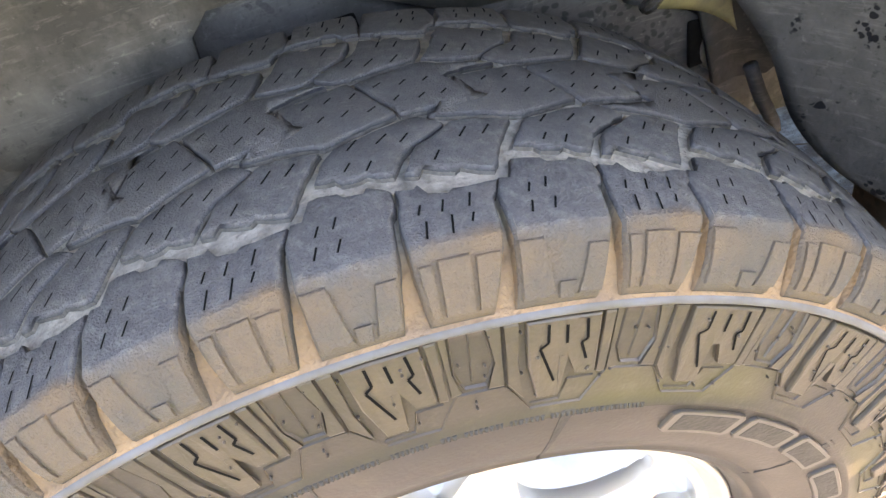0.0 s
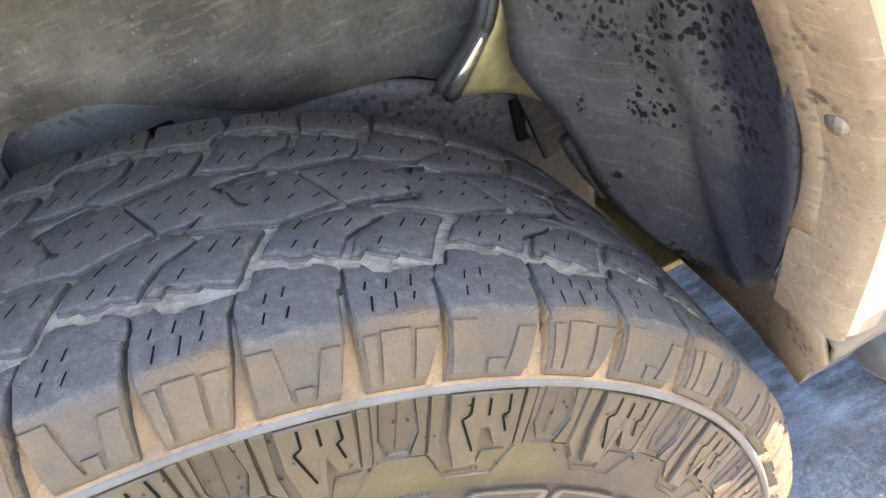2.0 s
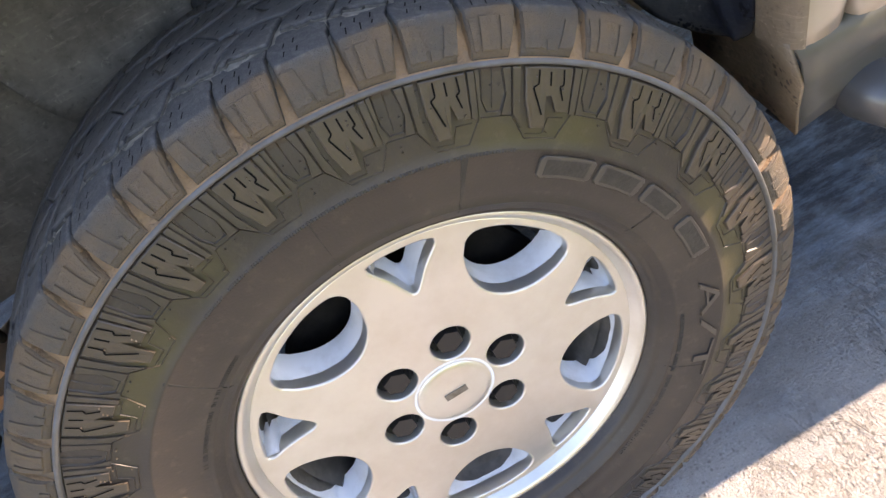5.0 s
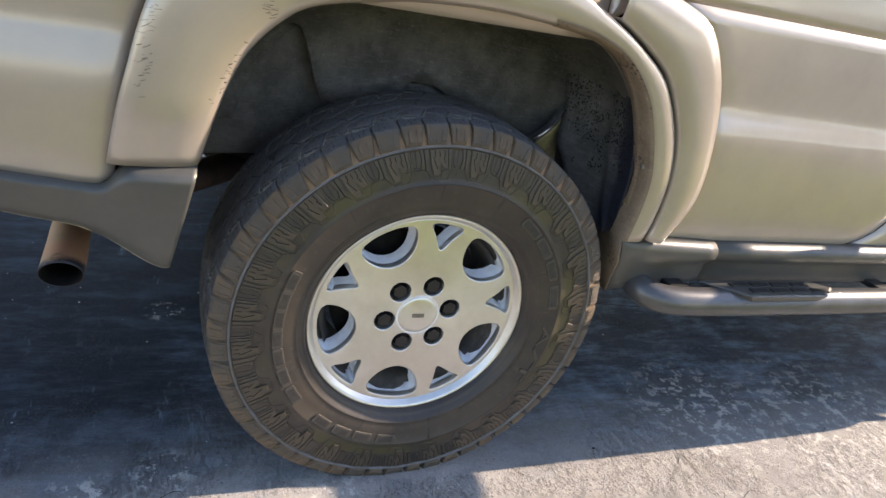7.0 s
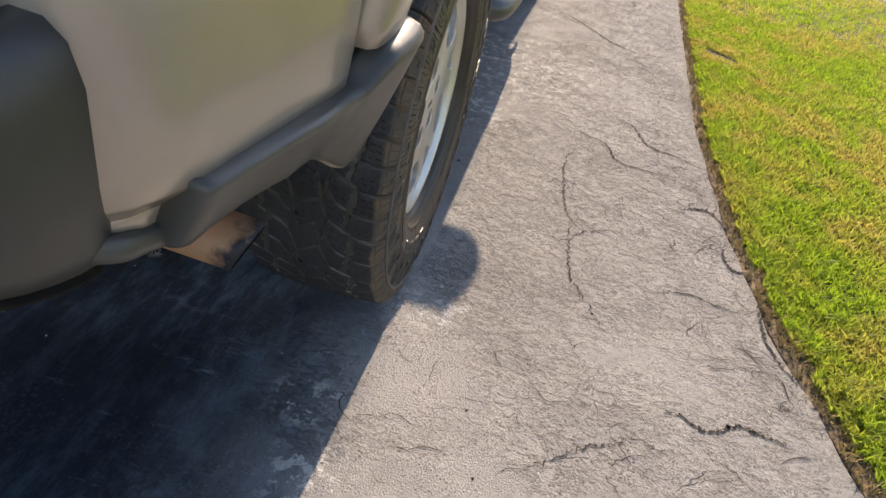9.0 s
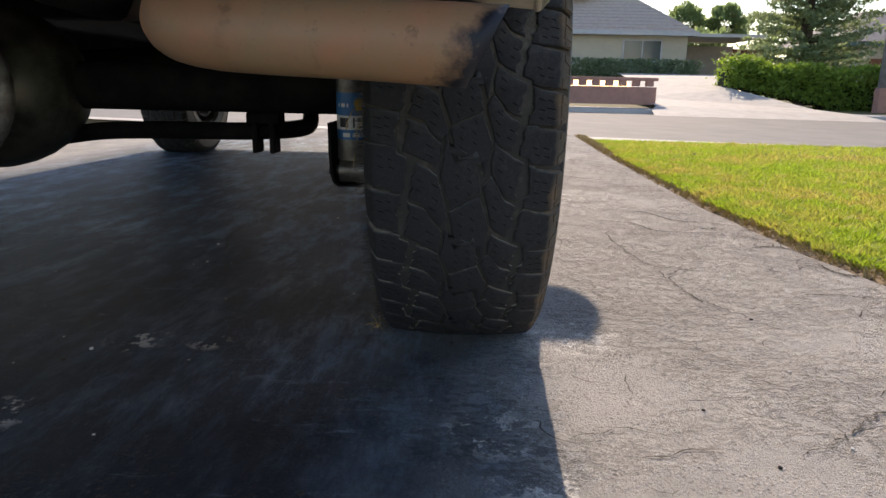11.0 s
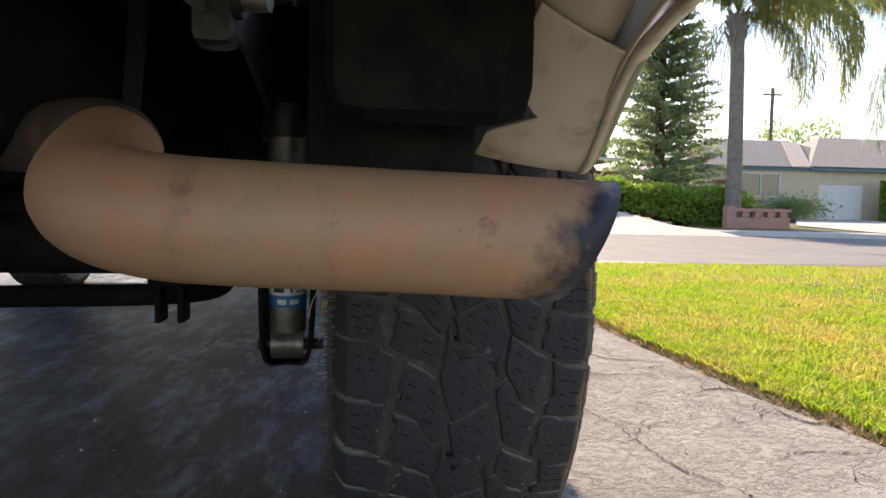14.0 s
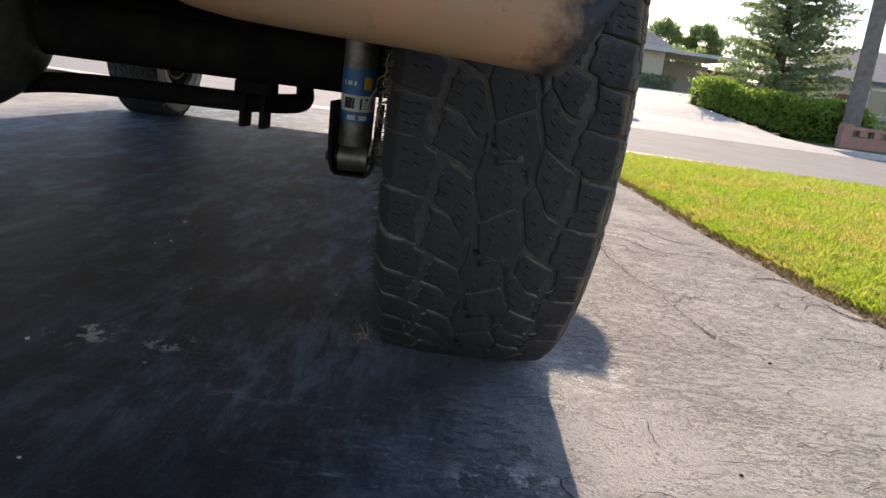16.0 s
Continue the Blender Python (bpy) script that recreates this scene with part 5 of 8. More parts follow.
def build_wheel(at, mirrored, single, label_t, label_r):
    """Tyre and rim, on the hub at the given place; single: every tread block an object of its own."""
    m = Matrix.Translation(at)
    if mirrored:
        m = Matrix.Translation(at) @ Matrix.Rotation(math.pi, 4, "Z")
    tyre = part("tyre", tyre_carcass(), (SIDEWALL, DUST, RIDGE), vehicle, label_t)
    tyre.matrix_local = m
    if single:
        for start, pitch in zip(STARTS, ORDER):
            turn = Matrix.Rotation(radians(start), 4, "Y")
            for me in block_meshes[pitch]:
                o = new("tread_block", stands(me, turn))
                o.parent, o.matrix_local = tyre, turn
            for me in LUGS[pitch] + BARS[pitch]:
                o = new(me.name.split(".")[0], stands(me, turn))
                o.parent, o.matrix_local = tyre, turn
                if o.name.startswith("moulding_line"):
                    tagged(o, kind="stuff")
        full, hollow = letter_bars()
        for k, (a, b) in enumerate(zip(full, hollow)):
            bm = bmesh.new()
            raised(bm, [a], 0.0022)
            raised(bm, [b], 0.0025, 1)
            part("raised_bar", bm, (LETTER, LETTER_DARK), tyre)
        for sign, a0, a1 in (("A", 91.5, 102.0), ("/", 103.0, 109.5), ("T", 110.5, 121.0)):
            part("raised_letter", lettering(sign, a0, a1, 0.2775, 0.2985, 0.0024), LETTER, tyre)
        for a0, a1, r0, r1 in ((-24.0, 30.0, 0.3025, 0.3052), (100.0, 150.0, 0.2560, 0.2600), (-60.0, -30.0, 0.2560, 0.2600)):
            rng = random.Random(int(a0 * 3))
            bm, t = bmesh.new(), a0
            marks = []
            while t < a1:
                w = rng.uniform(0.22, 0.42)
                if rng.random() > 0.16:
                    marks.append([(t, r0), (t + w, r0), (t + w, r1), (t, r1)])
                t += w + 0.18
            raised(bm, marks, 0.0006)
            tagged(part("fine_print", bm, LETTER_DARK, tyre), kind="stuff")
        rng = random.Random(3)
        for a0 in (-38.0, -4.0, 21.0, 64.0, 118.0, 166.0, -160.0, -112.0, -75.0):
            bm = bmesh.new()
            raised(bm, [[(a0, 0.246), (a0 + 0.12, 0.246), (a0 + rng.uniform(0.0, 2.0), 0.306), (a0 + rng.uniform(0.0, 2.0) - 0.12, 0.306)]], 0.0004)
            part("mould_seam", bm, LETTER_DARK, tyre)
        # fine rubber whiskers left along the inner shoulder
        rng = random.Random(8)
        bm = bmesh.new()
        for k in range(420):
            a = radians(rng.uniform(-165, -60))
            r, L = rng.uniform(0.372, 0.400), rng.uniform(0.004, 0.014)
            y = 2 * MID - 0.009
            p0 = Vector((r * math.sin(a), y - 0.004, r * math.cos(a)))
            p1 = p0 + Vector((rng.uniform(-0.003, 0.003), L + 0.004, rng.uniform(-0.5, 0.1) * L))
            w = Vector((0.0, 0.0, 0.0008))
            q = [bm.verts.new(p) for p in (p0 - w, p1, p0 + w)]
            q2 = [bm.verts.new(p) for p in (p0 - w.zyx, p1, p0 + w.zyx)]
            bm.faces.new(q)
            bm.faces.new(q2)
        tagged(part("rubber_whisker", bm, SIDEWALL, tyre), kind="stuff")
    else:
        bm = bmesh.new()
        for start, pitch in zip(STARTS, ORDER):
            turn = Matrix.Rotation(radians(start), 4, "Y")
            for me in block_meshes[pitch] + LUGS[pitch]:
                tmp = stands(me, turn).copy()
                tmp.transform(turn)
                bm.from_mesh(tmp)
                bpy.data.meshes.remove(tmp)
        part("tread", bm, (TREAD, SIPE, DUST), tyre)
    rim = plate("rim", [circle(0.2135, 96)] + [polar(rounded(big, 40), -28 + 72 * k) for k in range(5)] + [polar(rounded(small, 28), 8 + 72 * k) for k in range(5)]
                + [circle(0.0240, 28, (x, z)) for x, z in NUTS], 0.022, 0.0022, ALLOY, vehicle, Matrix.Translation((0, FACE_Y + 0.013, 0)) @ pose(0, 0, 0, 90), label_r)
    rim.matrix_local = m
    v, f = revolve([(0.212, FACE_Y + 0.02), (0.212, FACE_Y + 0.002), (0.216, FACE_Y - 0.001), (0.2205, 0.0385), (0.2255, 0.0345), (0.2285, 0.0345), (0.2295, 0.037), (0.2275, 0.048), (0.212, 0.060)], 120)
    part("rim_lip", to_bm(v, f), ALLOY, rim, smooth=True)
    v, f = revolve([(0.211, 0.058), (0.200, 0.085), (0.188, 0.11), (0.186, 0.2), (0.2, 0.235), (0.19, 0.236), (0.18, 0.2), (0.18, 0.11), (0.196, 0.08)], 72)
    part("rim_barrel", to_bm(v, f), BARREL, rim, smooth=True)
    # deep walls behind the openings
    for k in range(5):
        for outline, turn, dep in ((big, -28 + 72 * k, 0.046), (small, 8 + 72 * k, 0.040)):
            pts = polar(rounded(outline, 40), turn)
            cx, cz = np.mean(pts, axis=0)
            rows_ = []
            for s, y in ((1.0, FACE_Y + 0.002), (0.97, FACE_Y + 0.010), (0.86 if dep > 0.042 else 0.70, FACE_Y + dep)):
                rows_.append([(cx + (x - cx) * s, y, cz + (z - cz) * s) for x, z in pts])
            v, f = loft(rows_, True)
            part("spoke_well", to_bm(v, f), ALLOY_WELL, rim, smooth=True)
    v, f = revolve([(0.0, 0.0435), (0.02, 0.0438), (0.034, 0.0445), (0.0405, 0.0455), (0.0425, 0.0475), (0.0425, 0.06), (0.041, 0.075), (0.0, 0.075)], 48)
    cap = part("centre_cap", to_bm(v, f), ALLOY, rim, smooth=True)
    part("cap_emblem", boxes(((0, 0.0432, 0), (0.026, 0.0016, 0.009)), bevel=0.0005), METAL, rim)
    v, f = revolve([(0.0430, 0.0468), (0.0445, 0.0462), (0.046, 0.0468)], 48)
    part("cap_groove", to_bm(v, f), ALLOY_WELL, rim, smooth=True)
    for x, z in NUTS:
        bm = bmesh.new()
        r = bmesh.ops.create_cone(bm, cap_ends=True, segments=6, radius1=0.0170, radius2=0.0145, depth=0.020)
        bmesh.ops.rotate(bm, cent=(0, 0, 0), matrix=Matrix.Rotation(radians(90), 3, "X"), verts=bm.verts[:])
        bmesh.ops.translate(bm, vec=(x, FACE_Y + 0.012, z), verts=bm.verts[:])
        part("lug_nut", bm, NUT, rim, "dark lug nut set in a round recess")
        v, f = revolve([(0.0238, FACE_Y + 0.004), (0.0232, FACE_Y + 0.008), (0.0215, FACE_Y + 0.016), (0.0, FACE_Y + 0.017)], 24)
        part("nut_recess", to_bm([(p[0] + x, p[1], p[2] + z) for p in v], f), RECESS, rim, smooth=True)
    bm = bmesh.new()
    v, f = revolve([(0.0, 0.122), (0.155, 0.122), (0.165, 0.126), (0.165, 0.142), (0.0, 0.142)], 64)
    part("brake_disc", to_bm(v, f), UNDER, rim, "dark brake disc behind the spokes", smooth=False)
    return tyre, rim


LABEL_T = "worn black all-terrain tyre with brown dust on its shoulder"
LABEL_R = "silver five-spoke alloy wheel rim"
build_wheel((0, 0, H), False, True, LABEL_T, LABEL_R)
build_wheel((2.95, 0.02, H), False, False, LABEL_T, LABEL_R)
build_wheel((0, 1.975, H), True, False, LABEL_T, LABEL_R)
build_wheel((2.95, 1.955, H), True, False, LABEL_T, LABEL_R)


# ---------------------------------------------------------------- vehicle: body
WIDE = 1.975        # the far side is the mirror of the near one


def body(name, verts, faces, mat, label="", smooth=True, solid=0.004, both=True):
    ob = sheet(name, verts, faces, mat, vehicle, label, smooth, 0)
    bm = bmesh.new()
    bm.from_mesh(ob.data)
    bmesh.ops.recalc_face_normals(bm, faces=bm.faces[:])
    area = sum(f.calc_area() * f.normal.y for f in bm.faces)
    if area > 0:
        bmesh.ops.reverse_faces(bm, faces=bm.faces[:])
    bm.to_mesh(ob.data)
    if solid:
        sm = ob.modifiers.new("thickness", "SOLIDIFY")
        sm.thickness, sm.offset = solid, -1
    if both:
        for v in bm.verts:
            v.co.y = WIDE - v.co.y
        bmesh.ops.reverse_faces(bm, faces=bm.faces[:])
        o2 = part(name, bm, mat, vehicle, label, smooth)
        if solid:
            sm = o2.modifiers.new("thickness", "SOLIDIFY")
            sm.thickness, sm.offset = solid, -1
    else:
        bm.free()
    return ob


ARCH = [(-0.441, 0.705), (-0.416, 0.81), (-0.384, 0.889), (-0.335, 0.947), (-0.28, 0.979), (-0.16, 1.003), (-0.07, 1.011), (0.03, 1.012), (0.145, 1.004),
        (0.22, 0.992), (0.29, 0.962), (0.345, 0.905), (0.382, 0.835), (0.408, 0.755), (0.415, 0.69), (0.412, 0.60)]
OUTER = [(-0.572, 0.70), (-0.557, 0.79), (-0.541, 0.86), (-0.525, 0.925), (-0.50, 0.985), (-0.44, 1.045), (-0.32, 1.09), (-0.15, 1.105), (0.0, 1.10),
         (0.12, 1.08), (0.241, 1.028), (0.315, 0.988), (0.385, 0.935), (0.443, 0.839), (0.468, 0.745), (0.471, 0.65), (0.462, 0.602)]
DOOR_OUT = [(0.250, 1.115), (0.371, 1.085), (0.46, 1.05), (0.515, 0.98), (0.55, 0.888), (0.572, 0.76), (0.565, 0.68), (0.52, 0.595)]
N = 72
arch, outer = spline(ARCH, N), spline(OUTER, N)


def lean(z):
    """How far the arch tucks in below the hub line at the front."""
    return 0.11 * max(0.0, 0.75 - z) ** 1.1


def flare_rows():
    rows_ = []
    for s, y in ((-0.06, 0.040), (-0.045, 0.018), (0.0, -0.001), (0.08, -0.008), (0.30, -0.012), (0.55, -0.013), (0.8, -0.011), (0.94, -0.007), (1.0, 0.001), (1.006, 0.052)):
        row = []
        for i in range(N):
            a, b = arch[i], outer[i]
            p = a + (b - a) * s
            front = i / (N - 1)
            tuck = (lean(p[1]) if front > 0.5 else 0.055 * max(0, 0.80 - p[1]) / 0.1 * 0.35)
            row.append((p[0], y + tuck, p[1]))
        rows_.append(row)
    return rows_


v, f = loft(flare_rows())
body("wheel_arch_flare", v, f, PAINT, "pewter tan wheel arch flare with black scrape marks")
rows_ = []
for s, y in ((-0.062, 0.040), (-0.047, 0.017), (-0.003, -0.0020), (0.07, -0.0085), (0.13, -0.0105)):
    rows_.append([(arch[i][0] + (outer[i][0] - arch[i][0]) * s, y - 0.0006 + lean(arch[i][1]), arch[i][1] + (outer[i][1] - arch[i][1]) * s - 0.0012) for i in range(40, N)])
v, f = loft(rows_)
body("arch_dust", v, f, PAINT_DUSTY, "brown dust film on the arch lip", both=False, solid=0)

# inner return of the arch at the front: dusty, with two fasteners
ret = []
for s, y in ((0.0, 0.012), (0.0, 0.040)):
    ret.append([(a[0] - 0.008 * (y > 0.03), y + lean(a[1]), a[1]) for a in arch[44:-4]])
v, f = loft(ret)
body("arch_return", v, f, PAINT_DUSTY, "dusty tan inner lip of the wheel arch", both=False)


def side_y_body(x, z):
    """The body side's y: a soft barrel with a ledge, falling away at the tail."""
    y = float(np.interp(z, [0.58, 0.62, 0.70, 0.80, 0.845, 0.885, 0.905, 1.0, 1.15, 1.25], [0.050, 0.038, 0.031, 0.028, 0.030, 0.044, 0.046, 0.044, 0.050, 0.066]))
    return y + 0.09 * max(0.0, -x - 0.55) ** 1.25 + 0.35 * max(0.0, -x - 0.88) ** 1.3


def side_panel(name, left, right, zs, mat, label, cols=14):
    """A panel between two edges given as functions of height."""
    rows_ = []
    for z in zs:
        a, b = left(z), right(z)
        edge = lambda k: 0.006 if k in (0, cols) else 0.0
        rows_.append([(a + (b - a) * k / cols, side_y_body(a + (b - a) * k / cols, z) + edge(k), z) for k in range(cols + 1)])
    v, f = loft(rows_)
    return body(name, v, f, mat, label)


ZS = [0.585, 0.592, 0.605, 0.63, 0.67, 0.72, 0.78, 0.82, 0.84, 0.85, 0.87, 0.885, 0.90, 0.91, 0.95, 1.0, 1.05, 1.1, 1.15, 1.2, 1.25]
dz, dx = [q[1] for q in DOOR_OUT][::-1], [q[0] for q in DOOR_OUT][::-1]
seam = lambda z: float(np.interp(z, [0.58, 0.62, 0.70, 0.80, 0.9, 1.25], [1.136, 1.20, 1.262, 1.30, 1.31, 1.32]))
rear_door_edge = lambda z: float(np.interp(z, dz, dx)) - 0.004
side_panel("rear_door", rear_door_edge, lambda z: seam(z) - 0.004, [z for z in ZS if z <= 1.08] + [1.08], PAINT, "pewter tan rear door with a reflecting body crease", 20)
side_panel("rear_door_upper", lambda z: 0.25, lambda z: seam(z) - 0.004, [1.08, 1.1, 1.15, 1.2, 1.25], PAINT, "upper part of the pewter tan rear door")
side_panel("rear_door_corner", lambda z: 0.252, lambda z: 0.262 + (z - 1.028) * 2.28, [1.028, 1.04, 1.055, 1.07, 1.082], PAINT, "upper corner of the pewter tan rear door", 4)
side_panel("front_door", lambda z: seam(z) + 0.004, lambda z: 2.25, ZS, PAINT, "pewter tan front door")
def quarter(name, zs, right, label, tuck=0.0):
    rows_ = []
    for z in zs:
        t_ = tuck * min(1, (0.66 - z) / 0.04)
        a, y0 = right(z), side_y_body(-0.885, z) + t_
        row = []
        for k in range(15):
            x = a + (-0.885 - a) * k / 14
            zl = float(np.interp(-x, [0.56, 0.575, 0.61, 0.66, 0.74, 0.82, 0.865, 0.8849], [0.672, 0.657, 0.656, 0.661, 0.669, 0.676, 0.676, 0.655]))
            zz = zl + (z - 0.655) * (0.75 - zl) / 0.095 if tuck == 0 and z < 0.75 else z
            row.append((x, side_y_body(x, zz) + (0.006 if k == 0 else 0) + t_, zz))
        under = 0.026 * min(max((0.682 - z) / 0.02, 0), 1)
        if tuck == 0:
            row[-1] = (row[-1][0], row[-1][1] + under, row[-1][2])
        else:
            row = [(x, y + under, z) for x, y, z in row]
        y0 += under
        row += [(-0.905, y0 + 0.008, z), (-0.922, y0 + 0.022, z), (-0.936, y0 + 0.044, z), (-0.946, y0 + 0.075, z), (-0.950, 0.22, z)]
        rows_.append(row)
    v, f = loft(rows_)
    body(name, v, f, PAINT, label)


quarter("quarter_panel", [0.655, 0.67, 0.70, 0.75, 0.80, 0.85, 0.885, 0.897, 0.902, 0.907, 0.92, 0.95, 0.985], lambda z: float(np.interp(z, [0.655, 0.79, 0.86, 0.925, 0.985, 1.0], [-0.565, -0.555, -0.54, -0.522, -0.498, -0.485])) + 0.004, "pewter tan rear quarter panel")
quarter("quarter_panel_upper", [0.985, 1.03, 1.08, 1.12, 1.16, 1.2, 1.25], lambda z: 0.25, "upper pewter tan quarter panel")
quarter("quarter_panel_lower", [0.618, 0.624, 0.632, 0.644, 0.656], lambda z: -0.850, "lower pewter tan corner of the rear quarter panel", 0.010)

# part of the flare that sits on the door
gap = spline([q for q in OUTER if q[0] > 0.2 and q[1] < 1.03], 40)
dout = spline(DOOR_OUT, 40)
rows_ = []
for s, y in ((0.0, 0.020), (0.015, -0.002), (0.06, -0.009), (0.35, -0.012), (0.65, -0.010), (0.86, -0.002), (0.96, 0.014), (1.0, 0.034)):
    rows_.append([(gap[i][0] + 0.0035 * (1 - s) + (dout[i][0] - gap[i][0]) * s, y + lean(gap[i][1]) * 0.5, gap[i][1] + 0.003 + (dout[i][1] - gap[i][1]) * s) for i in range(40)])
v, f = loft(rows_)
body("door_flare", v, f, PAINT, "pewter tan flare section on the rear door")
# dark seam behind the gap
v, f = loft([[(g[0] - 0.004, 0.020, g[1]) for g in gap], [(g[0] + 0.012, 0.020, g[1] + 0.003) for g in gap]])
body("door_seal", v, f, BLACK, "black rubber door seal", both=False)

# grey cladding behind the wheel
TAN_IN = material("tan_inner_panel", (0.52, 0.46, 0.34), 0.6, 0.1, second=(0.17, 0.125, 0.08), scale=22, mix=(0.52, 0.78))
top = spline([(-0.440, -0.006, 0.706), (-0.47, -0.008, 0.704), (-0.50, -0.006, 0.702), (-0.535, 0.000, 0.698), (-0.556, 0.010, 0.682), (-0.575, 0.024, 0.662), (-0.61, 0.033, 0.661), (-0.66, 0.038, 0.666), (-0.74, 0.047, 0.674), (-0.80, 0.054, 0.679), (-0.84, 0.059, 0.682), (-0.866, 0.063, 0.684), (-0.871, 0.070, 0.681)], 60)
bot = spline([(-0.476, 0.050, 0.499), (-0.482, 0.051, 0.497), (-0.50, 0.052, 0.502), (-0.53, 0.054, 0.520), (-0.56, 0.056, 0.541), (-0.59, 0.058, 0.558), (-0.63, 0.060, 0.574), (-0.70, 0.066, 0.588), (-0.76, 0.073, 0.597), (-0.82, 0.078, 0.602), (-0.858, 0.081, 0.603), (-0.868, 0.087, 0.606)], 60)
top, bot = np.vstack([top, top[-1] + (-0.002, 0.035, -0.002)]), np.vstack([bot, bot[-1] + (-0.002, 0.03, 0.002)])
rows_ = []
for s, out in ((-0.02, -0.022), (0.0, -0.010), (0.035, 0.002), (0.075, 0.011), (0.12, 0.014), (0.2, 0.013), (0.4, 0.011), (0.6, 0.008), (0.8, 0.004), (0.95, 0.0), (1.0, -0.006), (1.008, -0.012)):
    rows_.append([tuple(a + (b - a) * s + np.array([0, -out - (0.010 * min(1.0, max(0.0, (-0.58 - a[0]) / 0.10)) if s > 0 else -0.012), 0])) for a, b in zip(top, bot)])
v, f = loft(rows_)
clad = body("rear_cladding", v, f, (CLAD, TAN_IN), "grey plastic lower cladding behind the rear wheel", solid=0.005)
for ob in [o for o in bpy.data.objects if o.name.startswith("rear_cladding")]:
    for fc in ob.data.polygons:
        if fc.normal.z < -0.75:
            fc.material_index = 1
# its inner side, seen from behind and below
v, f = loft([[tuple(a + (b - a) * s + np.array([0, 0.010 + 0.004 * s, 0])) for a, b in zip(top[:-1], bot[:-1])] for s in (0.02, 0.3, 0.6, 0.9, 0.985)])
body("cladding_back", v, f, TAN_IN, "dusty tan back of the cladding", solid=0.002)
low_ = spline([b for b in bot if b[0] > -0.60], 130)
rows_ = []
for k in np.linspace(0.05, 1.0, 70):
    rows_.append([(b[0], b[1] + 0.100 * k * (1 - 0.3 * n / len(low_)), b[2] + 0.004 + 0.012 * k ** 2 + 0.02 * k * n / len(low_)) for n, b in enumerate(low_)])
v, f = loft(rows_)


def slit(x, y):
    """Dark opening between the two halves of the flange, widening inwards."""
    return y > 0.112 and abs(x + 0.532) < 0.024 * (y - 0.112) / 0.034


f = [q for q in f if not slit(np.mean([v[i][0] for i in q]), np.mean([v[i][1] for i in q]))]
body("cladding_flange", v, f, TAN_IN, "dusty tan lower flange behind the cladding", solid=0.003)
up_ = [b for b in bot if b[0] < -0.53]
rows_ = []
for k in (0.0, 0.3, 0.6, 0.85, 1.0):
    rows_.append([(b[0] + 0.015 * k, b[1] + 0.020 + 0.080 * k, b[2] + 0.022 + 0.05 * k * k + 0.10 * max(0.0, k - 0.6)) for b in up_])
rows_.append([(b[0] + 0.02, b[1] + 0.11, b[2] + 0.20) for b in up_])
v, f = loft(rows_)
body("cladding_inner", v, f, TAN_IN, "dusty tan inner side of the quarter panel", solid=0.004)

# lip that carries the cladding's lower edge round the corner to the bumper
turn_ = spline([(-0.845, 0.093), (-0.866, 0.093), (-0.890, 0.095), (-0.912, 0.098), (-0.930, 0.116), (-0.942, 0.145), (-0.949, 0.19), (-0.952, 0.24)], 30)
rows_ = []
for out, up in ((0.0, 0.026), (0.006, 0.022), (0.009, 0.012), (0.007, 0.003), (0.0, 0.0), (-0.02, 0.004)):
    row = []
    for i, (x, y) in enumerate(turn_):
        d = turn_[min(i + 1, 29)] - turn_[max(i - 1, 0)]
        nrm = np.array([d[1], -d[0]]) / np.linalg.norm(d)
        if nrm[1] > 0 or nrm[0] > 0.5:
            nrm = -nrm
        row.append((x + nrm[0] * out, y + nrm[1] * out, 0.604 + 0.30 * max(0.0, -0.868 - x) + up))
    rows_.append(row)
v, f = loft(rows_)
body("cladding_lip", v, f, CLAD, "grey plastic lip under the corner of the quarter panel", solid=0.004)

# rocker cladding and its rear end piece
PROFILE = [(0.052, 0.592), (0.036, 0.588), (0.022, 0.580), (0.017, 0.568), (0.020, 0.553), (0.034, 0.540), (0.046, 0.528), (0.050, 0.500), (0.055, 0.478), (0.075, 0.466), (0.12, 0.462)]


def rocker(x0, x1, name, label, n=10, end=0.0):
    rows_ = []
    for k in range(n + 1):
        x = x0 + (x1 - x0) * k / n
        sink = 0.006 if k in (0, n) else 0
        rows_.append([(x - (end * (0.592 - z) / 0.13 if k == 0 else 0), y + sink, z) for y, z in PROFILE])
    v, f = loft(rows_)
    body(name, v, f, CLAD, label, solid=0.004)


rocker(0.70, 2.42, "rocker_cladding", "grey plastic rocker cladding under the doors", 16)
END = [(0.030, 0.604), (0.018, 0.602), (0.010, 0.594), (0.010, 0.578), (0.018, 0.553), (0.032, 0.525), (0.046, 0.500), (0.058, 0.472), (0.070, 0.444), (0.085, 0.440), (0.12, 0.445)]
rows_ = []
for k in range(11):
    s = k / 10
    e = s ** 0.7
    rows_.append([(0.414 + 0.047 * min(1, (0.604 - ez) / 0.16) + (0.694 - 0.414 - 0.047 * min(1, (0.604 - ez) / 0.16)) * s, ey + (py - ey) * e, ez + (pz - ez) * e) for (ey, ez), (py, pz) in zip(END, PROFILE)])
v, f = loft(rows_)
body("rocker_end", v, f, CLAD, "grey end piece of the rocker cladding at the wheel arch")
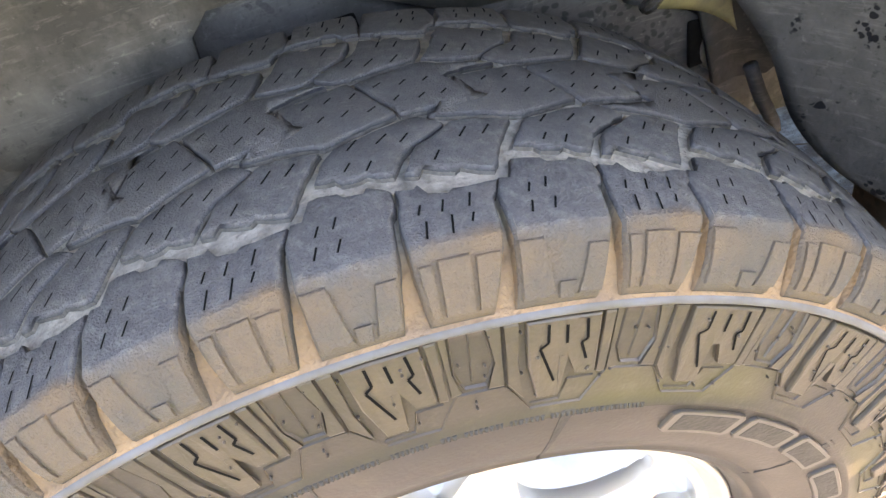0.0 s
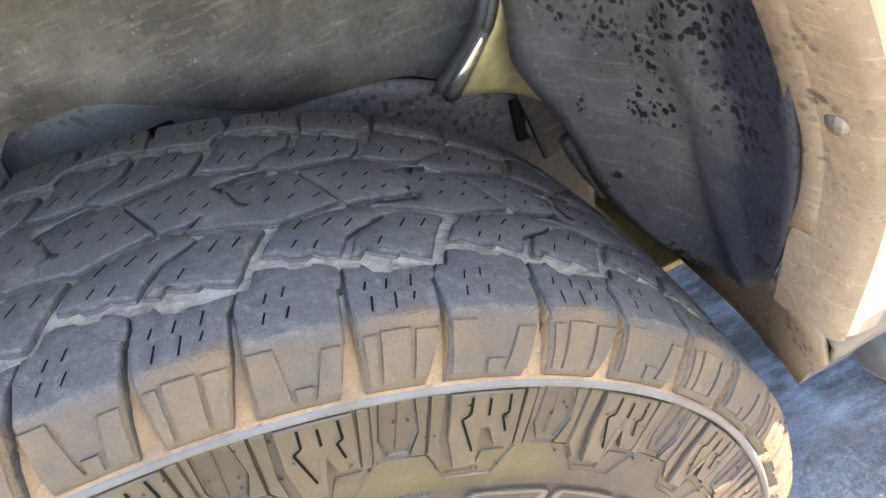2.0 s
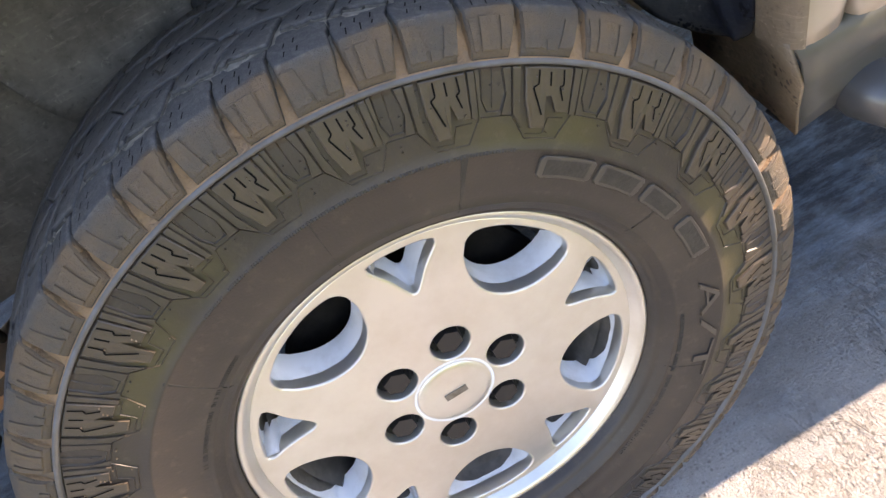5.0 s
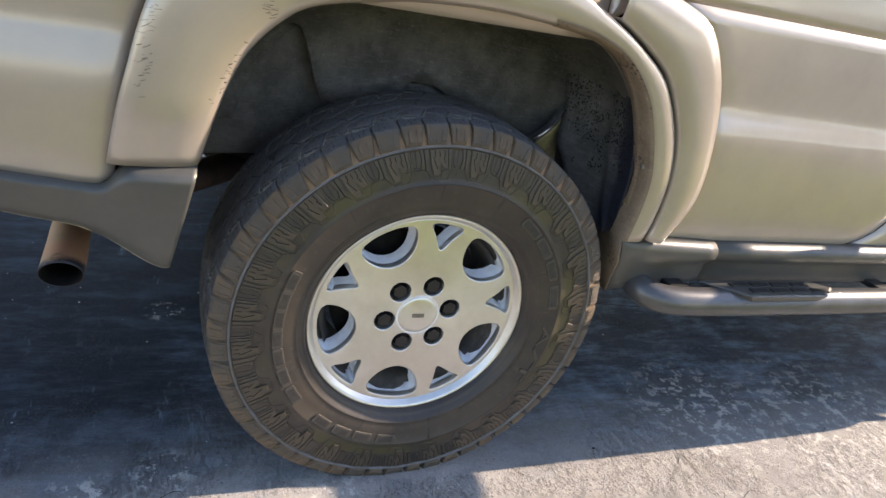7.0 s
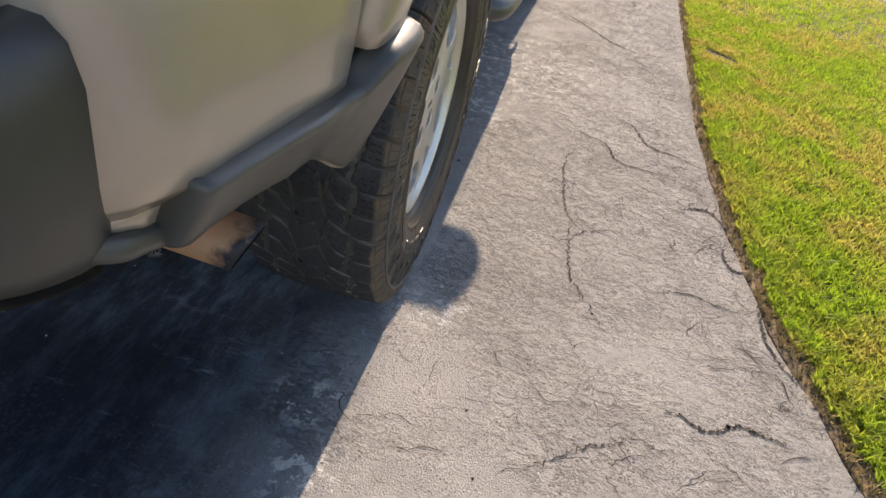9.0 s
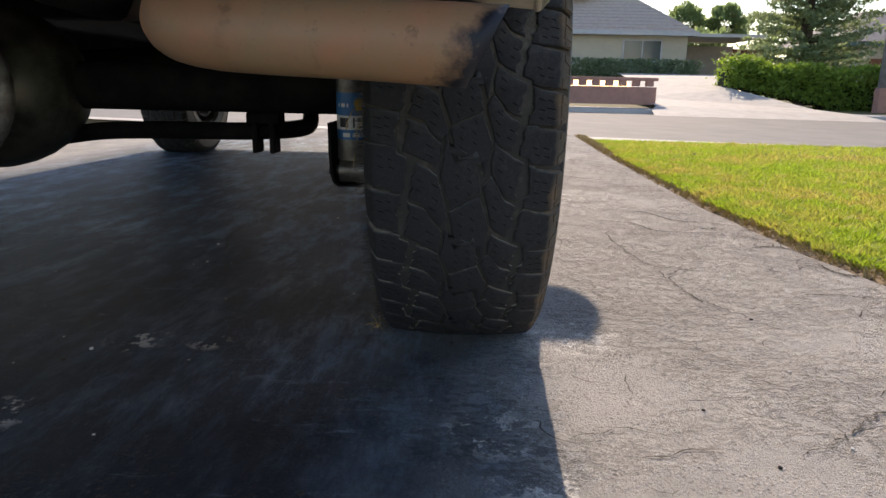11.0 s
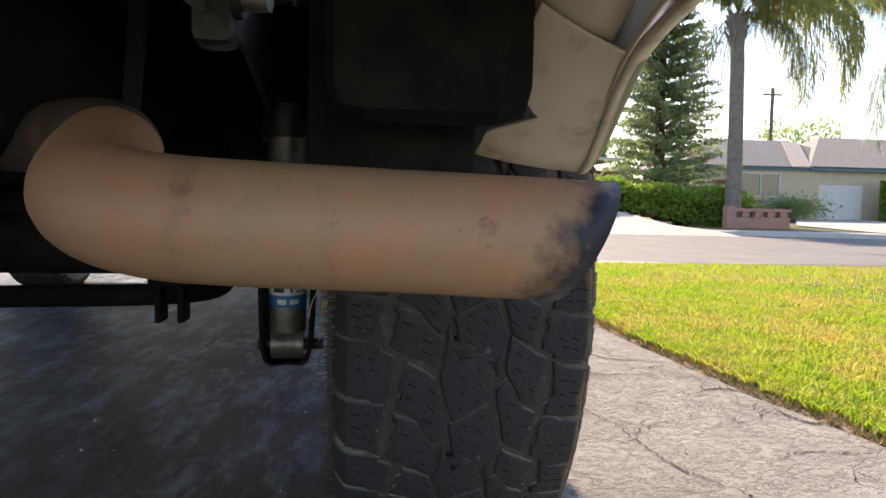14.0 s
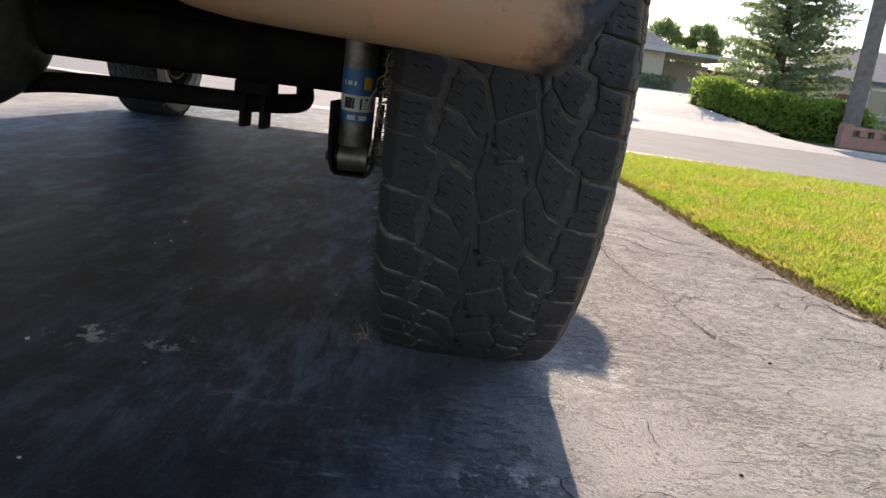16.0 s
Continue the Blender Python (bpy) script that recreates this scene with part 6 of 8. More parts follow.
rows_ = [[(0.413, 0.012, 0.604), (0.425, 0.080, 0.600), (0.432, 0.14, 0.590), (0.436, 0.20, 0.580)],
         [(0.4312, 0.0215, 0.545), (0.446, 0.09, 0.548), (0.444, 0.14, 0.548), (0.440, 0.20, 0.545)],
         [(0.4475, 0.0505, 0.490), (0.452, 0.10, 0.498), (0.446, 0.15, 0.508), (0.440, 0.20, 0.515)],
         [(0.461, 0.071, 0.441), (0.458, 0.105, 0.462), (0.450, 0.15, 0.484), (0.439, 0.20, 0.503)]]
v, f = loft(rows_)
body("rocker_return", v, f, PAINT_DUSTY, "dusty tan inner face at the front of the wheel arch", both=False)

# step bars with two tread pads each
def step_bar(near):
    s, o = (1, 0) if near else (-1, WIDE)
    Y = lambda y: o + s * y
    pts = [(0.545, Y(0.10), 0.470), (0.535, Y(0.055), 0.462), (0.56, Y(0.020), 0.455), (0.64, Y(0.004), 0.452), (0.9, Y(-0.002), 0.452), (1.4, Y(-0.002), 0.452), (2.0, Y(0.0), 0.452), (2.24, Y(0.012), 0.455), (2.31, Y(0.05), 0.462), (2.31, Y(0.10), 0.47)]
    v, f = tube(pts, 0.034, 20, samples=80)
    bar = part("step_bar", to_bm(v, f), STEEL_TUBE, vehicle, "pewter side step tube below the doors", smooth=True)
    for x0, x1 in ((0.685, 1.09), (1.56, 1.97)):
        rows_ = []
        for z, inset in ((0.458, 0.030), (0.474, 0.012), (0.487, 0.0), (0.490, 0.006)):
            rows_.append([(x0 + inset * 1.2, Y(0.036 - inset * 0.2), z), (x0 + 0.10 + inset, Y(-0.040 + inset * 0.5), z), (x1 - 0.06 - inset, Y(-0.040 + inset * 0.5), z), (x1 - inset * 1.2, Y(0.000 + inset * 0.2), z), (x1 - 0.05 - inset, Y(0.036 - inset * 0.2), z)])
        v, f = loft(rows_, True)
        f.append(tuple(len(v) - 5 + i for i in range(5)))
        pad = part("step_pad", to_bm(v, f), CLAD, bar, "ribbed grey step pad")
        bm = bmesh.new()
        for i in range(4):
            for j in range(2):
                cx = x0 + 0.125 + i * (x1 - x0 - 0.19) / 3.3 - j * 0.0
                box(bm, (cx + (0.02 if j else -0.02), Y(0.014 - j * 0.030), 0.4905), (0.055, 0.018, 0.004), 0.0012)
        part("step_rib", bm, BLACK, bar)
    for x in (0.62, 1.30, 1.50, 2.15):
        part("step_bracket", boxes(((x, Y(0.07), 0.478), (0.05, 0.13, 0.014)), bevel=0.003), BLACK, bar)
    return bar


step_bar(True)
step_bar(False)

# front fender, hood, nose: seen from afar and casting the shade
def front_arch(n=30):
    return [(2.95 + 0.47 * math.cos(a), 0.42 + 0.58 * math.sin(a)) for a in np.linspace(math.pi * 1.0, 0, n)]


fa = front_arch()
rows_ = []
for s in (0.0, 0.12, 0.5, 0.85, 1.0):
    rows_.append([(2.95 + (x - 2.95) * (1 + 0.28 * s), 0.0 - 0.012 * math.sin(s * 3.1) + 0.034 * (s > 0.9), 0.42 + (z - 0.42) * (1 + 0.22 * s)) for x, z in fa])
v, f = loft(rows_)
body("front_arch_flare", v, f, PAINT, "pewter tan front wheel arch flare")
rows_ = []
for z in (1.11, 1.16, 1.2, 1.25):
    rows_.append([(2.25 + 1.5 * k / 10, side_y_body(2.5, z) + 0.10 * (k / 10) ** 3, z - 0.10 * (k / 10) ** 2) for k in range(11)])
v, f = loft(rows_)
body("front_fender", v, f, PAINT, "pewter tan front fender")
for nm, xa, xb in (("fender_rear_corner", 2.25, 2.50), ("fender_front_corner", 3.40, 3.72)):
    rows_ = []
    for z in (0.55, 0.7, 0.85, 1.0, 1.12):
        w = abs(2.95 - (xa if xa < 2.9 else xb))
        rows_.append([(xa + (xb - xa) * k / 4, side_y_body(2.5, z) + 0.006 + (0.12 * (k / 4) ** 2 if xa > 3 else 0), z) for k in range(5)])
    v, f = loft(rows_)
    body(nm, v, f, PAINT, "pewter tan corner of the front fender")
across = lambda n: np.linspace(0, 1, n)


def across_sheet(name, rows_xz, mat, label, inset=0.06, n=14, sag=0.04):
    rows_ = []
    for x, z, ins in rows_xz:
        rows_.append([(x, ins + (WIDE - 2 * ins) * t, z + sag * math.sin(math.pi * t)) for t in across(n)])
    v, f = loft(rows_)
    bm = to_bm(v, f)
    bmesh.ops.recalc_face_normals(bm, faces=bm.faces[:])
    return part(name, bm, mat, vehicle, label, smooth=True, solid=0.006)


across_sheet("hood", [(2.25, 1.25, 0.07), (2.6, 1.235, 0.08), (3.2, 1.19, 0.10), (3.65, 1.11, 0.16), (3.76, 1.02, 0.20)], PAINT, "pewter tan hood")
across_sheet("grille", [(3.76, 1.02, 0.20), (3.80, 0.9, 0.20), (3.80, 0.75, 0.20)], BLACK, "black front grille", sag=0.0)
across_sheet("front_bumper", [(3.78, 0.78, 0.16), (3.90, 0.74, 0.18), (3.92, 0.62, 0.18), (3.88, 0.50, 0.20), (3.75, 0.46, 0.2)], PAINT, "pewter tan front bumper", sag=0.0)
across_sheet("windscreen", [(2.25, 1.25, 0.10), (1.95, 1.45, 0.19), (1.55, 1.72, 0.28)], GLASS, "dark tinted windscreen", sag=0.02)
across_sheet("roof", [(1.55, 1.73, 0.28), (1.2, 1.78, 0.28), (0.3, 1.80, 0.28), (-0.5, 1.78, 0.28), (-0.92, 1.72, 0.30)], PAINT, "pewter tan roof", sag=0.04)
across_sheet("tailgate", [(-0.92, 1.72, 0.30), (-0.98, 1.5, 0.2), (-1.02, 1.25, 0.16), (-1.03, 1.0, 0.16), (-1.02, 0.82, 0.17)], PAINT, "pewter tan tailgate", sag=0.0)
across_sheet("rear_window", [(-0.955, 1.66, 0.36), (-1.005, 1.5, 0.30), (-1.035, 1.3, 0.30)], GLASS, "dark tinted rear window", sag=0.0)
for nm, xa, xb, xc, xd in (("quarter_window", -0.80, 0.18, 0.22, -0.74), ("rear_door_window", 0.27, 1.27, 1.22, 0.29), ("front_door_window", 1.34, 2.10, 1.60, 1.30)):
    rows_ = [[(xa + (xb - xa) * k / 6, 0.070, 1.25) for k in range(7)], [(xd + (xc - xd) * k / 6, 0.255, 1.70) for k in range(7)]]
    v, f = loft(rows_)
    body(nm, v, f, GLASS, "dark tinted side window", smooth=False)
for nm, a, b in (("rear_pillar", (-0.885, 0.10, 1.25), (-0.92, 0.30, 1.74)), ("middle_pillar", (0.225, 0.068, 1.25), (0.25, 0.28, 1.75)), ("door_pillar", (1.305, 0.068, 1.25), (1.26, 0.28, 1.76)), ("windscreen_pillar", (2.20, 0.075, 1.25), (1.57, 0.28, 1.74))):
    w = 0.055 if nm != "rear_pillar" else 0.10
    v, f = loft([[(a[0] - w, a[1], a[2]), (a[0] + w, a[1], a[2])], [(b[0] - w, b[1], b[2]), (b[0] + w, b[1], b[2])]])
    body(nm, v, f, PAINT, "pewter tan window pillar", smooth=False, solid=0.03)
v, f = loft([[(x, 0.255, 1.69) for x in np.linspace(-0.9, 1.56, 9)], [(x, 0.282, 1.755) for x in np.linspace(-0.9, 1.56, 9)]])
body("roof_rail", v, f, PAINT, "pewter tan roof edge")
# rear bumper: grey end caps and top pad over a tan lower face
BUMP = spline([(-0.868, 0.128), (-0.90, 0.106), (-0.955, 0.094), (-1.015, 0.098), (-1.065, 0.125), (-1.095, 0.18), (-1.110, 0.30), (-1.122, 0.6), (-1.126, WIDE / 2)], 40)
prof = [(0.0, 0.818), (0.018, 0.814), (0.03, 0.80), (0.036, 0.77), (0.036, 0.70), (0.03, 0.64), (0.018, 0.612), (0.0, 0.600)]


def bumper_rows(prof, shrink=0.0):
    rows_ = []
    for out, z in prof:
        row = []
        for i, (x, y) in enumerate(BUMP):
            d = BUMP[min(i + 1, 39)] - BUMP[max(i - 1, 0)]
            nrm = np.array([d[1], -d[0]]) / np.linalg.norm(d)
            if nrm @ (np.array([x, y]) - np.array([-0.6, WIDE / 2])) < 0:
                nrm = -nrm
            q = np.array([x, y]) + nrm * (out - 0.03)
            rise = 0.45 * min(max(-0.915 - q[0], 0), 0.14) * min(max((0.74 - z) / 0.14, 0), 1)
            row.append((q[0], q[1], z + rise))
        rows_.append(row)
    return rows_


v, f = loft(bumper_rows(prof))
body("rear_bumper", v, f, BUMPER, "grey plastic rear bumper with a rounded end cap", solid=0.006)
skin = bumper_rows([(0.030, 0.752), (0.041, 0.742), (0.044, 0.71), (0.042, 0.66), (0.034, 0.625), (0.022, 0.612)])
first = next(i for i, q in enumerate(BUMP) if q[0] < -1.035)
v, f = loft([row[first:] for row in skin])
body("bumper_face", v, f, PAINT, "pewter tan painted face of the rear bumper")
v, f = loft([[(x, y + 0.012, 0.603 + 0.45 * min(max(-0.915 - x, 0), 0.14)) for x, y in BUMP], [(x + 0.10, y + 0.14, 0.66) for x, y in BUMP]])
body("bumper_underside", v, f, UNDER, "black underside of the rear bumper")

# door mirrors
for near in (True, False):
    Y = (lambda y: y) if near else (lambda y: WIDE - y)
    bm = bmesh.new()
    bmesh.ops.create_uvsphere(bm, u_segments=20, v_segments=12, radius=1.0)
    for q in bm.verts:
        c = q.co
        q.co = Vector((2.09 + 0.060 * math.copysign(abs(c.x) ** 0.8, c.x), Y(-0.105) + 0.100 * math.copysign(abs(c.y) ** 0.9, c.y), 1.19 + 0.092 * math.copysign(abs(c.z) ** 0.9, c.z)))
    mir = part("door_mirror", bm, PAINT, vehicle, "pewter tan door mirror housing", smooth=True)
    part("mirror_arm", boxes(((2.10, Y(0.02), 1.16), (0.06, 0.13, 0.05)), bevel=0.012), BLACK, mir)
    part("mirror_glass", boxes(((2.031, Y(-0.105), 1.19), (0.006, 0.14, 0.125)), bevel=0.002), GLASS, mir)

# black scrape marks on the flare
rng = random.Random(5)
bm = bmesh.new()
for cx, cz, n, w, spread in ((-0.512, 0.925, 26, 0.012, 0.05), (-0.520, 0.850, 16, 0.009, 0.03), (-0.352, 0.968, 12, 0.016, 0.012), (-0.400, 0.868, 26, 0.007, 0.04)):
    for _ in range(n):
        z = cz + rng.gauss(0, spread * 0.6)
        x = cx + rng.uniform(-0.007, 0.007) + (0.22 * (z - cz) if cx < -0.45 else 0.48 * (z - cz) if cx < -0.38 else 0)
        L, t, tilt = rng.uniform(0.25, 1.0) * w, rng.uniform(0.0002, 0.0008), rng.uniform(-0.2, 0.6)
        q = [bm.verts.new((x + a * L, -0.0140 if cx < -0.45 or cx > -0.38 else -0.0105, z + b * t + a * L * tilt)) for a, b in ((-0.5, -0.3), (0.5, -1), (0.5, 0.2), (-0.5, 1))]
        bm.faces.new(q)
tagged(part("scrape_mark", bm, BLACK, vehicle, "black scrape marks in the paint"), kind="stuff")

# ---------------------------------------------------------------- wheel house and underbody
# liner: rises inside the arch and ends above the tyre
LIN = [(-0.432, 0.775), (-0.41, 0.84), (-0.36, 0.92), (-0.28, 0.985), (-0.15, 1.015), (0.0, 1.025), (0.14, 1.015), (0.24, 0.985), (0.32, 0.93), (0.375, 0.86), (0.405, 0.78), (0.425, 0.70), (0.432, 0.665)]
lin = spline(LIN, 60)
rows_ = []
for y, k in ((0.050, 0.0), (0.09, 0.006), (0.15, 0.004), (0.20, -0.010), (0.25, -0.030), (0.29, -0.055), (0.305, -0.075)):
    rows_.append([(p[0] * (1 + k * 0.6) + (0.0 if i < 40 else 0.02 * math.sin(y * 9)), y + (lean(p[1]) * 0.6 if i > 30 else 0), p[1] + k) for i, p in enumerate(lin)])
low_edge = lambda x: float(np.interp(x, [-0.46, -0.26, -0.20, -0.035, -0.022, 0.05, 0.158, 0.266, 0.331, 0.40, 0.46], [1.0, 0.95, 0.76, 0.70, 0.815, 0.811, 0.750, 0.732, 0.690, 0.66, 0.55]))
last = rows_[-1]
for k in (0.2, 0.5, 0.8, 1.0):
    rows_.append([(q[0] * (1 - 0.12 * k), q[1] + 0.010 * math.sin(k * 3.0) + 0.006 * k, q[2] + (min(low_edge(q[0] * 0.88), q[2] - 0.002) - q[2]) * k) for q in last])
v, f = loft(rows_)
liner = sheet("wheel_house_liner", v, f, LINER, vehicle, "dusty grey wheel house liner with splash marks", True, 0.004)
left = spline([(0.330, 0.265, 0.90), (0.345, 0.262, 0.83), (0.344, 0.255, 0.765), (0.338, 0.245, 0.735), (0.355, 0.215, 0.688), (0.365, 0.195, 0.635), (0.378, 0.165, 0.605), (0.392, 0.130, 0.593), (0.408, 0.105, 0.587), (0.421, 0.083, 0.586)], 40)
right = spline([(0.335, 0.036, 0.925), (0.368, 0.036, 0.872), (0.392, 0.036, 0.815), (0.400, 0.035, 0.766), (0.404, 0.034, 0.735), (0.408, 0.038, 0.700), (0.414, 0.050, 0.650), (0.419, 0.064, 0.612), (0.422, 0.076, 0.593), (0.4225, 0.0815, 0.5875)], 40)
rows_ = []
for k in np.linspace(0, 1, 19):
    row = []
    for n, (p, q) in enumerate(zip(right, left)):
        w = float(np.linalg.norm(q - p))
        bulge = 0.16 * w * math.sin(math.pi * k) * (1 - 0.4 * n / 39)
        crease = 0.010 * max(0.0, 1 - abs(k - 0.42) / 0.10) * min(1.0, w / 0.15) * (1 if n > 12 else n / 12)
        flat = 0.012 * max(0.0, n - 28) / 11 * math.sin(math.pi * k)
        m_ = p + (q - p) * k
        row.append((m_[0] + bulge - crease - flat, m_[1], m_[2] + 0.25 * bulge))
    rows_.append(row)
v, f = loft(rows_)
sheet("splash_shield", v, f, LINER_DARK, vehicle, "black splash shield with dark splashes in the wheel house", True, 0.004)
# folded flange with a bright streak, and the pressed panel behind the tyre
lft = spline([(0.345, 0.262, 0.80), (0.330, 0.256, 0.772), (0.308, 0.254, 0.752), (0.292, 0.256, 0.738), (0.284, 0.266, 0.724)], 14)
rgt = spline([(0.362, 0.270, 0.80), (0.358, 0.272, 0.765), (0.356, 0.276, 0.732), (0.366, 0.284, 0.692), (0.380, 0.296, 0.655)], 14)
rows_ = [[tuple(p + (q - p) * k + np.array([0.012, 0.006, 0]) * math.sin(math.pi * k)) for k in np.linspace(0.10, 1, 8)] for p, q in zip(lft, rgt)]
v, f = loft(rows_)
flange = sheet("inner_flange", v, f, BRASSY, vehicle, "yellowish tan folded flange inside the wheel house", True, 0.003)
rows_ = [[tuple(p + (q - p) * k + np.array([-0.004, -0.004, 0]) * math.sin(math.pi * k / 0.10)) for k in np.linspace(0.0, 0.10, 6)] for p, q in zip(lft, rgt)]
v, f = loft(rows_[:6])
sheet("flange_root", v, f, LINER, vehicle, "dusty grey root of the flange", True, 0.003)
v, f = loft(rows_[5:])
sheet("flange_fold", v, f, BRIGHT, vehicle, "bright worn fold of the flange", True, 0.003)
rows_ = [[tuple(p + np.array(d)) for d in ((0, 0, 0), (-0.004, 0.010, -0.002), (-0.005, 0.022, -0.004))] for p in lft]
v, f = loft(rows_)
sheet("flange_back", v, f, PANEL_DARK, vehicle, "dark back of the flange", True, 0.003)
# humped lower panel with its boss and hole
hump = spline([(-0.06, 0.345, 0.80), (0.05, 0.340, 0.800), (0.15, 0.330, 0.742), (0.21, 0.325, 0.738), (0.262, 0.322, 0.722), (0.30, 0.322, 0.702), (0.34, 0.322, 0.676), (0.385, 0.322, 0.632), (0.42, 0.322, 0.56)], 40)
rows_ = [[tuple(p + np.array((0.0, 0.012, -0.004))) for p in hump], [tuple(p) for p in hump], [tuple(p + np.array((0.0, 0.004, -0.010))) for p in hump], [tuple(p + np.array((0.0, 0.012, -0.10))) for p in hump], [tuple(p + np.array((0.0, 0.02, -0.25))) for p in hump]]
v, f = loft(rows_)
sheet("humped_panel", v, f, PANEL_DARK, vehicle, "grey humped panel beside the frame", True, 0.004)
v, f = revolve([(0.018, 0.0), (0.021, -0.004), (0.026, -0.004), (0.029, 0.002), (0.029, 0.012)], 24)
part("panel_boss", to_bm([(0.386 + x, 0.322 + y, 0.628 + z) for x, y, z in v], f), METAL, vehicle, "round pressed boss", smooth=True)
part("panel_slot", boxes(((0.360, 0.3215, 0.638), (0.020, 0.006, 0.046)), bevel=0.002), UNDER, vehicle, "black slot in the panel")
part("panel_hole", boxes(((0.060, 0.337, 0.757), (0.055, 0.008, 0.016)), bevel=0.0035), UNDER, vehicle, "dark oval hole in the panel")
v, f = tube([(0.372, 0.262, 0.640), (0.380, 0.258, 0.610), (0.396, 0.262, 0.575), (0.405, 0.270, 0.555)], 0.006, 10)
part("strap", to_bm(v, f), PANEL_DARK, vehicle, "brown strap beside the panel", smooth=True)
plate("inner_panel", [[(-0.55, 0.60), (-0.30, 0.62), (0.30, 0.52), (0.52, 0.50), (0.55, 0.95), (0.2, 1.08), (-0.5, 1.08)], circle(0.022, 20, (-0.10, 0.86))], 0.006, 0.001, LINER, vehicle, Matrix.Translation((0, 0.352, 0)) @ pose(0, 0, 0, 90), "dusty grey inner panel with a slotted hole")
part("rocker_flange", boxes(((0.475, 0.335, 0.425), (0.05, 0.15, 0.010)), bevel=0.003), BRASSY, vehicle, "tan painted flange under the floor")
for x, y, z in ((0.410, 0.010, 0.766), (0.436, 0.050, 0.606), (-0.02, 0.20, 1.010)):
    bm = bmesh.new()
    bmesh.ops.create_uvsphere(bm, u_segments=14, v_segments=8, radius=1)
    for q in bm.verts:
        q.co = Vector((x + q.co.x * 0.006 - 0.004, y + q.co.y * 0.009 + 0.004, z + q.co.z * 0.009))
    part("push_fastener", bm, METAL, vehicle, "pale round push fastener")

part("mud_flap", boxes(((-0.515, 0.216, 0.60), (0.010, 0.123, 0.22)), bevel=0.004), UNDER, vehicle, "black rubber mud flap behind the tyre")


# exhaust
def exhaust_pipe():
    line = spline([(-0.650, 0.116, 0.4505), (-0.650, 0.20, 0.454), (-0.650, 0.30, 0.4575), (-0.643, 0.352, 0.461), (-0.615, 0.388, 0.4690), (-0.57, 0.404, 0.483), (-0.50, 0.418, 0.504), (-0.42, 0.455, 0.518), (-0.33, 0.53, 0.525), (-0.24, 0.63, 0.530)], 70)
    rows_, n, r0 = [], 36, 0.0338
    for i, p in enumerate(line):
        d = Vector(line[min(i + 1, 69)] - line[max(i - 1, 0)]).normalized()
        side = d.cross(Vector((0, 0, 1))).normalized()
        up = side.cross(d)
        r = r0 + 0.0012 * max(0.0, 1 - i / 10)
        ring = []
        for a in np.linspace(0, 2 * math.pi, n, endpoint=False):
            q = Vector(p) + side * r * math.cos(a) * 1.05 + up * r * math.sin(a)
            if i < 12:      # the end is cut on a slant, longest at the top
                q -= d * (math.sin(a) * 0.016 * (1 - i / 12))
            ring.append(tuple(q))
        rows_.append(ring)
    inner = []
    for i in (0, 6, 20):
        c = np.mean(rows_[i], axis=0)
        inner.append([tuple(c + (np.array(q) - c) * 0.94) for q in rows_[i]])
    v, f = loft([inner[2], inner[1], inner[0]] + rows_, True)
    bm = to_bm(v, f)
    bm.faces.ensure_lookup_table()
    for k, fc in enumerate(bm.faces):
        c = fc.calc_center_median()
        # Past the bend the pipe is painted dark, underbody shade in its colour.
        fc.material_index = 1 if k < 2 * n else 2 if c.x > -0.53 + 0.02 * noise.noise(c * 30) else 0
    return part("exhaust_pipe", bm, (EXHAUST, UNDER, PIPE_SHADED), vehicle, "tan exhaust tailpipe with a sooty slanted end and rust stains", smooth=True)


pipe = exhaust_pipe()
bm = bmesh.new()
v, f = revolve([(0.0, 0.0), (0.10, 0.0), (0.125, 0.03), (0.13, 0.10), (0.13, 0.45), (0.11, 0.5), (0, 0.5)], 32)
for q in v:
    bm.verts.new((q[1] - 0.40, 0.62 + q[0], 0.60 + q[2] * 0.8))
bm.verts.ensure_lookup_table()
for q in f:
    try:
        bm.faces.new([bm.verts[i] for i in q])
    except ValueError:
        pass
part("muffler", bm, UNDER, vehicle, "dark muffler under the floor", smooth=True)


def rod(name, a, b, r, mat, label, parent=vehicle, n=14):
    v, f = tube([a, b], r, n)
    bm = to_bm(v, f)
    for fc in bm.faces:
        fc.smooth = len(fc.verts) == 4
    for ed in bm.edges:
        ed.smooth = all(len(fc.verts) == 4 for fc in ed.link_faces)
    return part(name, bm, mat, parent, label)


# axle, differential, anti-roll bar
rod("axle_tube", (0.0, 0.24, 0.405), (0.0, 1.73, 0.405), 0.042, UNDER, "black rear axle tube", n=20)
bm = bmesh.new()
bmesh.ops.create_uvsphere(bm, u_segments=28, v_segments=16, radius=1)
for q in bm.verts:
    q.co = Vector((-0.02 + q.co.x * 0.16, 0.985 + q.co.y * 0.17, 0.400 + q.co.z * 0.145))
part("differential", bm, CAST, vehicle, "dull steel differential housing", smooth=True)
v, f = revolve([(0, -0.02), (0.08, -0.018), (0.115, 0.0), (0.135, 0.008), (0.135, 0.02)], 30)
bm = to_bm([(-0.175 + y, 0.985 + x, 0.395 + z) for x, y, z in v], f)
part("differential_cover", bm, METAL, vehicle, "dull steel differential cover", smooth=True)
